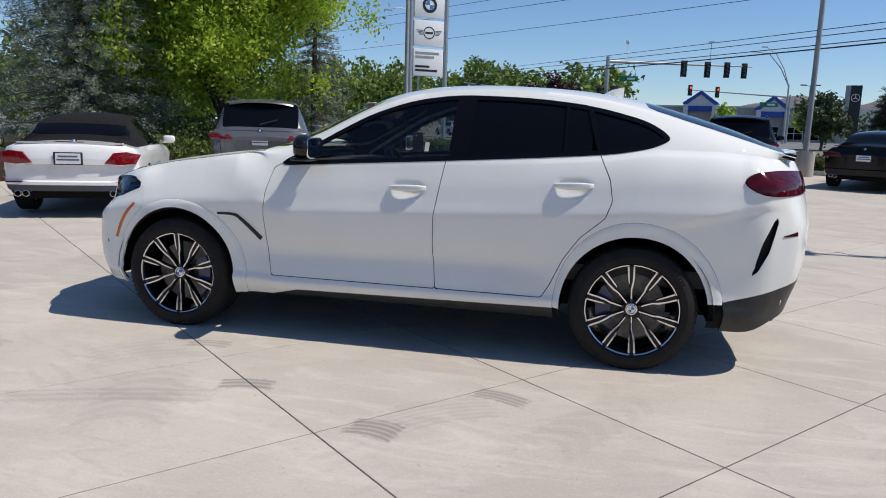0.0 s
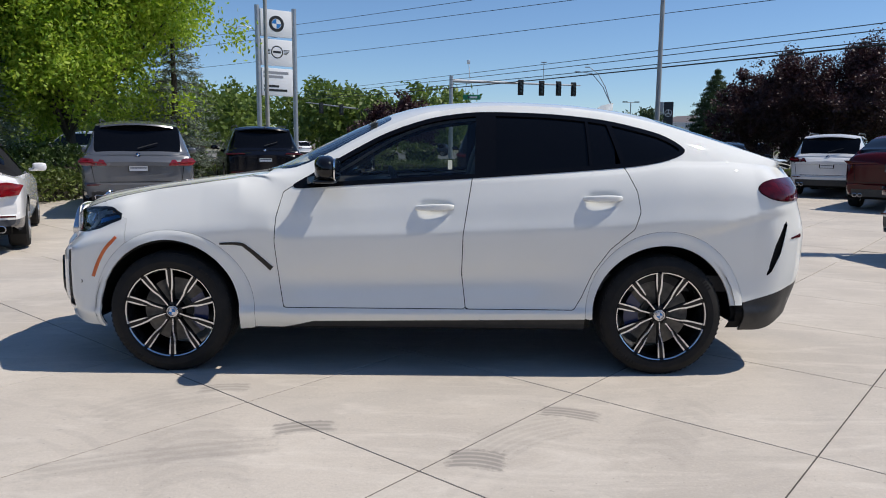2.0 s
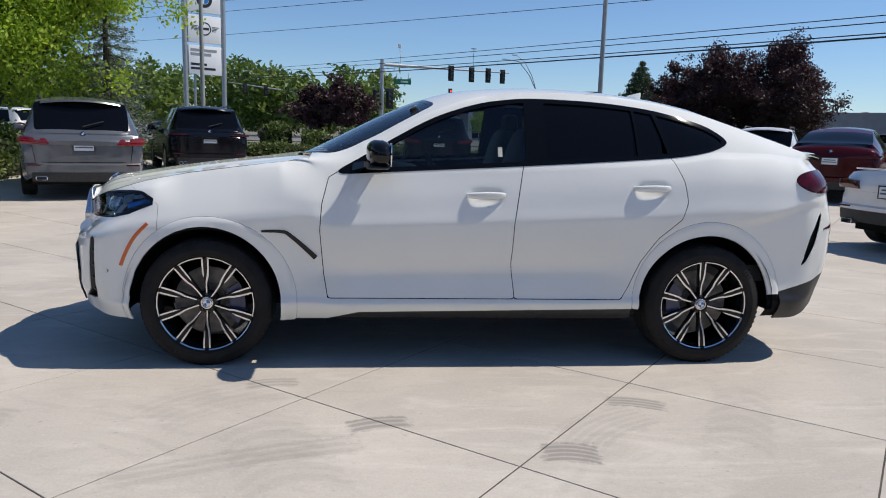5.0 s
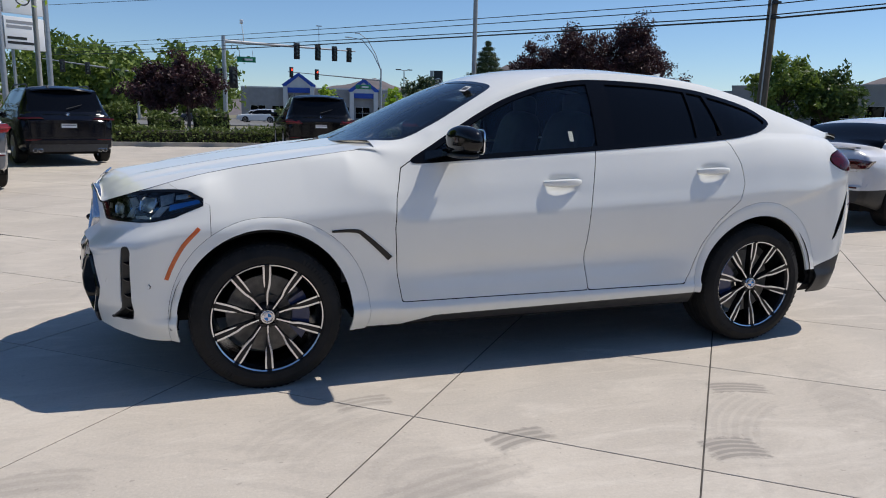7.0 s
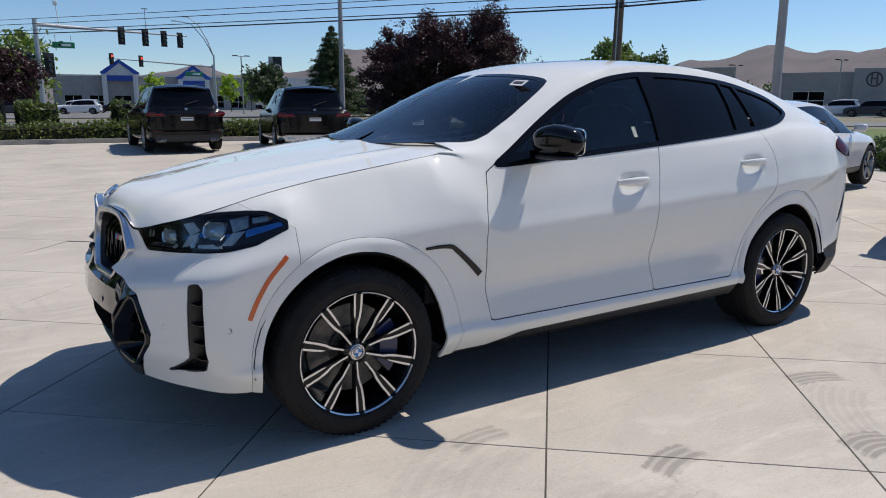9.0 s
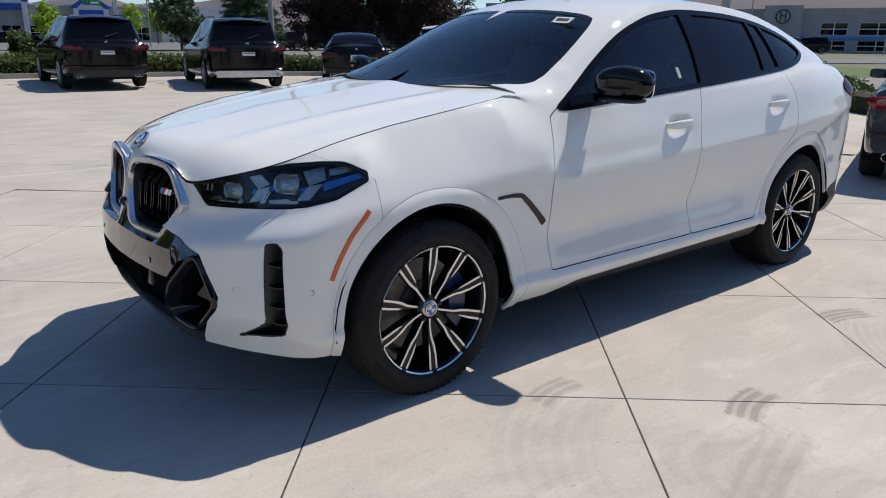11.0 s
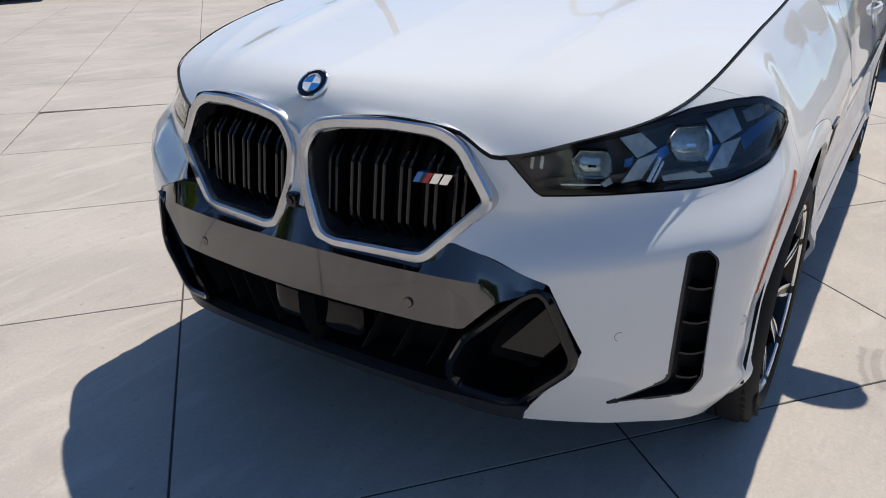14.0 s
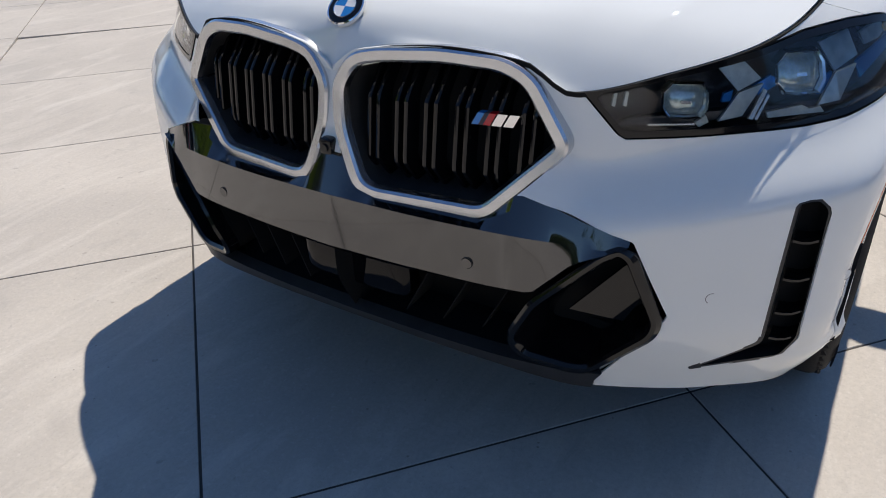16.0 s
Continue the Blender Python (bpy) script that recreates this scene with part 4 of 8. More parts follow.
    whole("intake_back", W2, G2, M_VOID, car, "black lower intake", 0)
    bm = bmesh.new()
    for z0, z1 in ((.544, .528),):
        rows = []
        for w in np.linspace(-.44, .44, 30):
            x0 = -2.395 + .28 * w * w
            rows.append([(x0, w, z0), (x0 - .008, w, (z0 + z1) / 2), (x0, w, z1), (x0 + .13, w, z1), (x0 + .13, w, z0)])
        loops(bm, rows)
    part("intake_rail", bm, M_GLOSSBLACK, car, "gloss black intake rail")
    for sgn in (-1, 1):
        for w in (.16, .25, .34):
            bm = bmesh.new()
            x0 = -2.37 + .28 * w * w
            a = [(x0 + .03, sgn * (w + .045), .51), (x0 + .03, sgn * (w + .048), .51), (x0 + .02, sgn * (w - .017), .385), (x0 + .02, sgn * (w - .02), .385)]
            va = [bm.verts.new(p) for p in a]
            vb = [bm.verts.new((p[0] + .09, p[1], p[2])) for p in a]
            bm.faces.new(va)
            for i in range(4):
                bm.faces.new((va[i], va[(i + 1) % 4], vb[(i + 1) % 4], vb[i]))
            part("intake_blade", bm, M_VOID, car, smooth=False)
    bm = bmesh.new()
    superquad(bm, (-2.315, 0, .458), (.03, .15, .05), .3, .3)
    part("radar_cover", bm, M_PILLAR, car, "gloss black radar cover")

    # the sheet's x for anything laid on the nose
    SV = np.vstack([suv_pts[suv_pts[:, 0] < -1.7]])

    def nose_x(w, z):
        w, z = np.atleast_1d(np.asarray(w, float)), np.atleast_1d(np.asarray(z, float))
        out = []
        for a, b in zip(w, z):
            d = (SV[:, 1] - a) ** 2 + (SV[:, 2] - b) ** 2
            i = np.argsort(d)[:36]
            A = np.stack([np.ones(36), SV[i, 1] - a, SV[i, 2] - b], 1)
            out.append(np.linalg.lstsq(A, SV[i, 0], rcond=None)[0][0])
        return np.array(out)

    FINR = bevel_poly(FIN, .018)
    VENTR = bevel_poly(FRONT_VENT, .012)
    for sgn in (-1, 1):
        bm = frame_on(nose_x, FINR, [(-.002, -.03), (-.002, .006), (.005, .013), (.014, .010), (.020, .0), (.040, -.13)], sgn)
        fin = part("corner_intake", bm, M_GLOSSBLACK, car, "black corner air intake frame", angle=24)
        bm = bmesh.new()
        o = offset_poly(FINR, .018)
        xs = nose_x(o[:, 0], o[:, 1]) + .125
        bm.faces.new([bm.verts.new((float(x), float(sgn * w), float(z))) for x, (w, z) in zip(xs, o)])
        part("intake_back", bm, M_VOID, fin, smooth=False)
        bm = bmesh.new()
        q = [(.50, .47), (.61, .60), (.64, .53), (.60, .45)]
        a = [(float(nose_x(w, z)[0]) + .07, sgn * w, z) for w, z in q]
        loops(bm, [a, [(p[0] + .02, p[1], p[2]) for p in a]])
        bm.faces.new([bm.verts.new(p) for p in a])
        part("intake_plate", bm, M_GLOSSBLACK, fin, smooth=False)
        bm = frame_on(nose_x, VENTR, [(-.003, -.01), (-.003, .002), (.005, .002), (.006, -.05)], sgn)
        vent = part("bumper_vent", bm, M_BLACK, car, "black upright bumper vent", angle=20)
        bm = bmesh.new()
        o = offset_poly(VENTR, .003)
        xs = nose_x(o[:, 0], o[:, 1]) + .045
        bm.faces.new([bm.verts.new((float(x), float(sgn * w), float(z))) for x, (w, z) in zip(xs, o)])
        part("vent_back", bm, M_VOID, vent, smooth=False)
        for z in (.655, .575, .50, .435):
            bm = bmesh.new()
            wa, wb = .858, .912
            rows = []
            for k in range(5):
                w = wa + (wb - wa) * k / 4
                x0 = float(nose_x(w, z)[0])
                zz = z - .008 * math.sin(math.pi * k / 4)
                rows.append([(x0 + .006, sgn * w, zz - .002), (x0 + .006, sgn * w, zz + .003), (x0 + .045, sgn * w, zz + .006), (x0 + .045, sgn * w, zz - .004)])
            loops(bm, rows)
            part("vent_blade", bm, M_GLOSSBLACK, vent)
        for w, z in ((.754, .548), (.955, .562)):
            x0 = float(nose_x(w, z)[0])
            g = nose_x([w - .02, w + .02, w, w], [z, z, z - .02, z + .02])
            n = Vector((-1, sgn * float(g[1] - g[0]) / .04, float(g[3] - g[2]) / .04)).normalized()
            bm = bmesh.new()
            c = Vector((x0, sgn * w, z))
            if w > .9:
                q = SV[np.argmin(((SV - np.array([-2.028, .955, .558])) ** 2).sum(1))]
                c, n = Vector((q[0], sgn * q[1], q[2])), Vector((-.62, sgn * .78, .02)).normalized()
            tube(bm, c - n * .01, c + n * .0004, .0118, seg=24)
            ring = part("parking_sensor", bm, M_BRAKE, car, "painted parking sensor")
            bm = bmesh.new()
            tube(bm, c - n * .01, c + n * .0009, .0103, seg=24)
            part("sensor_face", bm, M_WHITE, ring)
    for w in (-.33, .33):
        bm = bmesh.new()
        x0 = float(front_x(abs(w))) + .0032
        tube(bm, (-2.37, w, .590), (x0 - .0008, w, .590), .0125, seg=24)
        ring = part("parking_sensor", bm, M_BLACK, car, "black parking sensor")
        bm = bmesh.new()
        tube(bm, (-2.37, w, .590), (x0 - .002, w, .590), .0105, seg=24)
        part("sensor_face", bm, M_BAR, ring)

    # headlamps
    V, F = cuts["lamp"]
    P = lamp_p(V)
    for sgn in (-1, 1):
        lamp = new("headlamp")
        lamp.parent = car
        lamp["label"] = "clear headlamp with dark housing and twin projectors"
        G = F if sgn > 0 else [tuple(reversed(f)) for f in F]
        W = V * np.array([1, sgn, 1])
        g = link("lamp_cover", W, G, M_LAMPGLASS, lamp, "clear lamp cover")
        g.visible_shadow = False
        N = normals(V, F)
        box_v, box_f = extrude_shell(V + np.array([.002, -.002, 0]), F, np.array([.055, -.05, -.005]))
        box_f = box_f[len(F):]
        link("lamp_housing", box_v * np.array([1, sgn, 1]), box_f if sgn > 0 else [tuple(reversed(f)) for f in box_f], M_LAMPIN, lamp, "dark lamp housing")
        s = sd_poly(P, LAMP)
        RV, RF = clip(V, F, -s - .013)
        link("lamp_seal", (RV + normals(RV, RF) * .002) * np.array([1, sgn, 1]), RF if sgn > 0 else [tuple(reversed(f)) for f in RF], M_GLOSSBLACK, lamp, "black lamp edge")

        def spot(p, z, depth):
            """A point behind the lamp cover at (p, z) of its outline."""
            i = np.argsort((P[:, 0] - p) ** 2 + (P[:, 1] - z) ** 2)[:24]
            A = np.stack([np.ones(24), P[i, 0] - p, P[i, 1] - z], 1)
            c = np.linalg.lstsq(A, V[i], rcond=None)[0][0]
            return Vector((c + np.array([.8, -.6, 0]) * depth) * np.array([1, sgn, 1]))

        def plate(nm, pts, mt, depth, thickness=.006):
            """A thin piece inside the lamp, with its outline in (p, z)."""
            bm = bmesh.new()
            va = [bm.verts.new(spot(p, z, depth)) for p, z in pts]
            vb = [bm.verts.new(spot(p, z, depth + thickness)) for p, z in pts]
            bm.faces.new(va)
            bm.faces.new(list(reversed(vb)))
            for i in range(len(va)):
                bm.faces.new((va[i], vb[i], vb[(i + 1) % len(va)], va[(i + 1) % len(va)]))
            part(nm, bm, mt, lamp, smooth=False)

        # twin projectors: eight-cornered bright bezel, stepped tunnel and a domed lens
        for pc, zc, hp, hz in ((.765, .888, .050, .029), (1.048, .922, .062, .033)):
            octa = [(-1, -.35), (-.72, -.9), (-.2, -1), (.72, -1), (1, -.45), (1, .4), (.78, .92), (-.6, 1), (-1, .5)]
            bm = bmesh.new()
            rows = [[spot(pc + hp * k * u, zc + hz * k * v, d) for u, v in octa] for k, d in ((1.10, .030), (1.10, .014), (1.04, .010), (.95, .013), (.92, .022))]
            loops(bm, rows)
            bezel = part("projector_bezel", bm, M_MIRROR, lamp, "bright projector bezel", angle=25)
            bm = bmesh.new()
            rows = [[spot(pc + hp * k * u, zc + hz * k * v, d) for u, v in octa] for k, d in ((.93, .024), (.75, .017), (.5, .013), (.2, .011))]
            vs = loops(bm, rows)
            bm.faces.new(vs[-1])
            part("projector", bm, M_LENS, bezel, "grey-green projector lens")
            # small chrome plate before the lens stands in for its highlight
            plate("projector_glint", [(pc - hp * .25, zc - hz * .12), (pc + hp * .2, zc - hz * .16), (pc + hp * .2, zc + hz * .02), (pc - hp * .25, zc + hz * .06)], M_MIRROR, .009, .002)
        for dp in (0, .026):
            plate("small_lamp", [(.600 + dp, .880), (.607 + dp, .877), (.612 + dp, .902), (.605 + dp, .904)], M_FIN, .02)
        plate("lamp_shelf", [(.60, .842), (1.00, .853), (1.16, .862), (1.20, .874), (.95, .868), (.64, .856)], M_LAMPIN, .022, .02)
        for pts, mt, nm, d in (
                (((.845, .938), (.905, .948), (.952, .916), (.895, .897)), M_FIN, "reflector_fin", .024),
                (((.895, .896), (.955, .908), (.905, .856), (.848, .848)), M_FIN, "reflector_fin", .020),
                (((1.112, .962), (1.205, .978), (1.225, .935), (1.150, .915)), M_FIN, "reflector_fin", .024),
                (((1.150, .914), (1.215, .922), (1.160, .868), (1.098, .864)), M_FIN, "reflector_fin", .020),
                (((.935, .902), (1.000, .924), (1.008, .905), (.95, .885)), M_BLUE, "blue_reflector", .030),
                (((.862, .893), (.885, .898), (.880, .880), (.858, .878)), M_BLUE, "blue_reflector", .028),
                (((1.215, .925), (1.375, .955), (1.385, .938), (1.225, .898)), M_BLUE, "blue_reflector", .022),
                (((1.110, .905), (1.150, .912), (1.14, .880), (1.105, .878)), M_BLUE, "blue_reflector", .032),
                (((.915, .853), (.952, .902), (.960, .898), (.926, .851)), M_CHROME, "light_guide", .012),
                (((.930, .852), (.962, .893), (.966, .889), (.937, .850)), M_CHROME, "light_guide", .012),
                (((.680, .850), (.790, .849), (.790, .846), (.680, .847)), M_CHROME, "light_guide", .012),
                (((.790, .850), (.815, .862), (.822, .850), (.800, .842)), M_FIN, "light_guide", .014),
                (((.960, .862), (1.05, .869), (1.07, .862), (1.10, .864), (1.11, .854), (.965, .852)), M_FIN, "light_guide", .014),
                (((1.235, .970), (1.318, .982), (1.335, .965), (1.300, .955), (1.245, .950)), M_FIN, "lamp_block", .018),
                (((1.318, .974), (1.352, .982), (1.356, .974), (1.322, .964)), M_SIGNAL, "turn_signal", .010)):
            plate(nm, pts, mt, d)

    # tail lamps, vents, markers
    V, F = cuts["tail"]
    obs = two("tail_lamp", V + normals(V, F) * .008, F, M_RED, car, "dark red tail lamp", .012)
    V, F = cuts["rvent"]
    two("rear_vent", V + np.array([-.02, -.03, 0]), F, M_VOID, car, "black rear bumper vent", .004)
    def skin_w(x, z):
        d = (suv_pts[:, 0] - x) ** 2 + (suv_pts[:, 2] - z) ** 2
        i = np.argsort(d)[:5]
        k = 1 / (d[i] + 1e-6)
        return float((suv_pts[i, 1] * k).sum() / k.sum())

    def ribbon(name, line, half, lift, material, label, lowered=0.0):
        """A trim strip along (x, z) points on the body side."""
        f = pchip([(i, *p) for i, p in enumerate(line)])
        P = f(np.linspace(0, len(line) - 1, 10 * (len(line) - 1) + 1))
        for sgn in (-1, 1):
            bm = bmesh.new()
            rows = []
            for i, p in enumerate(P):
                t = P[min(i + 1, len(P) - 1)] - P[max(i - 1, 0)]
                t /= np.hypot(*t)
                n = np.array([-t[1], t[0]])
                h = half if np.isscalar(half) else half[0] + (half[1] - half[0]) * i / (len(P) - 1)
                a, b = p + n * h, p - n * h
                wa, wb, wm = skin_w(*a), skin_w(*b), skin_w(*p)
                rows.append([(a[0], sgn * (wa - .01), a[1]), (a[0], sgn * (wa + lift), a[1]), (p[0], sgn * (wm + lift + .002), p[1]), (b[0], sgn * (wb + lift), b[1]), (b[0], sgn * (wb - .01), b[1])])
            vs = loops(bm, rows)
            bm.faces.new(vs[0])
            bm.faces.new(vs[-1])
            part(name, bm, material, car, label)
    ribbon("wing_vent", [(-1.17, .792), (-1.10, .794), (-1.042, .790), (-1.0, .762), (-.93, .700), (-.868, .640)], (.006, .015), .004, M_GLOSSBLACK, "gloss black wing vent trim")
    ribbon("side_marker", [(-1.792, .826), (-1.868, .742), (-1.918, .655), (-1.948, .585)], .0095, .003, M_AMBER, "amber side marker strip")
    ribbon("rear_reflector", [(2.29, .840), (2.34, .848), (2.38, .854)], (.004, .012), .004, M_RED, "red rear reflector")

    # bonnet badge
    roundel(car, "bonnet_badge", pose(-2.283, 0, 1.0165, 0, -42, 0) @ pose(0, 0, 0, 0, 0, 90), .041)

    # door mirrors
    for sgn in (-1, 1):
        bm = bmesh.new()
        superquad(bm, (0, 0, 0), (.070, .134, .082), .78, .80)
        for v in bm.verts:
            k = (v.co.y * sgn / .128)
            v.co.z *= (1 - .10 * max(k, 0) - .16 * max(-k, 0)) * (.86 if v.co.z < 0 else 1)
            v.co.x += .02 * k + (.012 if v.co.x < 0 else 0) * (1 - abs(v.co.z) / .08)
        bmesh.ops.translate(bm, vec=(-.522, sgn * 1.082, 1.240), verts=bm.verts)
        mir = part("door_mirror", bm, M_GLOSSBLACK, car, "gloss black door mirror", angle=60)
        bm = bmesh.new()
        superquad(bm, (-.452, sgn * 1.082, 1.242), (.006, .116, .064), .4, .4, 12, 24)
        part("mirror_glass", bm, M_MIRROR, mir, "mirror glass")
        bm = bmesh.new()
        loops(bm, [[(-.60, sgn * .985, 1.165), (-.50, sgn * .985, 1.165), (-.50, sgn * .985, 1.20), (-.60, sgn * .985, 1.20)],
                   [(-.68, sgn * .90, 1.135), (-.54, sgn * .90, 1.14), (-.54, sgn * .89, 1.19), (-.66, sgn * .89, 1.185)]])
        part("mirror_foot", bm, M_GLOSSBLACK, mir)
        bm = bmesh.new()
        superquad(bm, (-.522, sgn * 1.08, 1.172), (.066, .11, .011), .5, .6, 8, 24)
        part("mirror_base", bm, M_BLACK, mir)

    # roof fin, tail spoiler, exhausts
    bm = bmesh.new()
    loops(bm, [[(1.22 + .15 * a, .028 * math.sin(math.pi * a) * s + 0, 1.638 - .06 * a) for a, s in [(k / 8, 1) for k in range(9)] + [(k / 8, -1) for k in range(7, 0, -1)]],
               [(1.29 + .085 * a, .008 * math.sin(math.pi * a) * s, 1.70 - .02 * (1 - a)) for a, s in [(k / 8, 1) for k in range(9)] + [(k / 8, -1) for k in range(7, 0, -1)]]])
    bmesh.ops.holes_fill(bm, edges=bm.edges)
    part("roof_aerial", bm, M_WHITE, car, "white shark-fin roof aerial")
    bm = bmesh.new()
    rows = []
    for w in np.linspace(-.58, .58, 33):
        x0 = 2.44 - .22 * abs(w) ** 2.2
        z0 = 1.315 - .06 * abs(w) ** 3
        rows.append([(x0 - .15, w, z0 - .012), (x0 - .06, w, z0 - .004), (x0, w, z0 + .004), (x0 + .004, w, z0 - .006), (x0 - .03, w, z0 - .016), (x0 - .14, w, z0 - .04)])
    vs = loops(bm, rows)
    bm.faces.new(vs[0])
    bm.faces.new(vs[-1])
    part("tail_spoiler", bm, M_WHITE, car, "white tail spoiler lip")
    for sgn in (-1, 1):
        bm = bmesh.new()
        o = [(.60, .40), (.80, .42), (.82, .46), (.79, .49), (.62, .47)]
        loops(bm, [[(2.25 + d, sgn * (w * k + .70 * (1 - k)), z * k + .445 * (1 - k)) for w, z in o] for d, k in ((-.1, 1), (.075, 1), (.08, .93), (.05, .86), (-.08, .84))])
        part("exhaust_tip", bm, M_CHROME, car, "chrome trapezoid exhaust tip")

    # cabin
    bm = bmesh.new()
    box(bm, .5, 0, .55, 3.2, 1.72, .1)
    part("cabin_floor", bm, M_SEAT, car, "black cabin floor")
    bm = bmesh.new()
    superquad(bm, (-.50, 0, 1.03), (.33, .78, .12), .5, .35)
    part("dashboard", bm, M_SEAT, car, "black dashboard")
    for sgn in (-1, 1):
        for x0, nm in ((.35, "front_seat"), (1.15, "rear_seat")):
            bm = bmesh.new()
            superquad(bm, (x0 - .20, sgn * .38, .78), (.26, .25, .10), .5, .4, 12, 20)
            superquad(bm, (0, 0, 0), (.09, .24, .32), .5, .45, 12, 20)
            n0 = len(bm.verts)
            bm.verts.ensure_lookup_table()
            for v in list(bm.verts)[-(11 * 20):]:
                v.co = Matrix.Rotation(radians(14), 4, "Y") @ v.co + Vector((x0 + .06, sgn * .38, 1.10))
            superquad(bm, (x0 + .15, sgn * .38, 1.44), (.05, .13, .085), .5, .5, 10, 16)
            part(nm, bm, M_SEAT, car, "black leather seat with headrest")
    bm = bmesh.new()
    rows = [[(.185 * math.cos(a) + .014 * math.cos(b) * math.cos(a), .185 * math.sin(a) + .014 * math.cos(b) * math.sin(a), .014 * math.sin(b)) for b in [k * math.pi / 4 for k in range(8)]] for a in [2 * math.pi * k / 32 for k in range(33)]]
    loops(bm, rows)
    box(bm, 0, 0, 0, .34, .05, .02)
    bmesh.ops.transform(bm, matrix=pose(-.12, -.38, 1.07, 0, 65, 0), verts=bm.verts)
    part("steering_wheel", bm, M_SEAT, car, "black steering wheel")
    # paper tags inside the glass
    bm = bmesh.new()
    box(bm, .20, -.872, 1.268, .026, .002, .062, Matrix.Rotation(radians(-29), 3, 'X'))
    part("window_tag", bm, M_PAPER, car, "small white paper window tag", smooth=False)
    bm = bmesh.new()
    bmesh.ops.create_cube(bm, size=1, matrix=pose(-.30, -.50, 1.525, 0, -33, 0) @ pose(0, 0, .0, 0, 0, -6) @ Matrix.Diagonal((.05, .13, .002, 1)))
    tag = part("windscreen_tag", bm, M_PAPER, car, "white paper stock tag", smooth=False)
    bm = bmesh.new()
    bmesh.ops.create_cube(bm, size=1, matrix=pose(-.30, -.50, 1.527, 0, -33, 0) @ pose(0, 0, .0, 0, 0, -6) @ Matrix.Diagonal((.022, .09, .002, 1)))
    part("tag_print", bm, M_INK, tag, smooth=False)

# ---- the white SUV in place ----
suv_pts = suv_skin()[0]
suv, cuts = build_suv()
suv_details(suv, cuts)
tagged(suv, "white coupe-like SUV with black trim parked on concrete", "car")
for ax in (AXLE_F, AXLE_R):
    arch_liner(suv, ax)
    for sgn in (-1, 1):
        wheel_parts(suv, ax, sgn, 0 if ax < 0 else -4)
bm = bmesh.new()
box(bm, 0.0, 0, .315, 1.98, 1.875, .09)
box(bm, -1.5, 0, .34, 1.4, 1.14, .13)
box(bm, 1.6, 0, .34, 1.5, 1.14, .13)
part("underbody", bm, M_VOID, suv, "black underbody")


# ---- parked cars: one builder, forward is +y, the tail stands at y = 0 ----
def paint(name, c, c2=None):
    dark = max(c) < .08
    return mat(name, c, 0.10 if dark else 0.26, 0.0 if dark or max(c) > .5 else 0.3, c2 or tuple(v * .9 for v in c), 3, 800, coat=0.0 if dark else 0.8, spec=0.32 if dark else 0.5)


P_WHITE = paint("parked white paint", (.78, .78, .78))
P_SILVER = paint("space grey metallic paint", (.115, .122, .135))
P_BLACK = paint("black metallic paint", (.004, .0042, .005))
P_BLUEBLACK = paint("blue-black paint", (.004, .005, .009))
P_RED = paint("dark red metallic paint", (.055, .004, .006))
P_GREY = paint("dark grey paint", (.055, .06, .07))
M_SOFTTOP = mat("black soft-top cloth", (.007, .007, .008), .9, 0, (.012, .012, .013), 30, 500, bump=.2, spec=.2)
M_PLATE = mat("white paper plate", (.72, .74, .76), .5)
M_PLATEBAR = mat("grey print bars", (.10, .12, .16), .6)
M_REDBRIGHT = mat("red lamp glass", (.26, .004, .010), .1, 0, (.12, .002, .006), 30, 90, coat=0.5)
M_SMOKE = mat("smoked lamp glass", (.060, .003, .005), .08, spec=0.4)


def plain_wheel(car, x, y, r, outer):
    w = new("wheel")
    w.parent = car
    w.matrix_basis = pose(x, y, r, 0, 0, 90) @ Matrix.Diagonal((1, 1 if outer < 0 else 1, 1, 1))
    s = 1 if outer > 0 else -1
    bm = bmesh.new()
    pr = [(r * .70, -.11), (r * .80, -.122), (r * .93, -.118), (r, -.09), (r, .09), (r * .93, .118), (r * .80, .122), (r * .70, .11)]
    ring_profile(bm, pr, 40)
    part("tyre", bm, M_TYRE, w)
    bm = bmesh.new()
    ring_profile(bm, [(r * .72, -s * .112), (r * .69, -s * .118), (r * .66, -s * .10), (r * .62, s * .08)], 40)
    rim = part("rim", bm, M_DISC, w, "alloy rim")
    for k in range(5):
        bm = bmesh.new()
        a = math.radians(72 * k + 20)
        for da in (-.13, .13):
            p0, p1 = (.05, a + da * .4), (r * .68, a + da)
            tube(bm, (p0[0] * math.cos(p0[1]), -s * .085, p0[0] * math.sin(p0[1])), (p1[0] * math.cos(p1[1]), -s * .105, p1[0] * math.sin(p1[1])), .018, .022, 6)
        part("spoke", bm, M_DISC, rim)
    bm = bmesh.new()
    ring_profile(bm, [(.001, -s * .092), (.055, -s * .09), (.06, -s * .05)], 20)
    part("hub", bm, M_BLACK, rim)


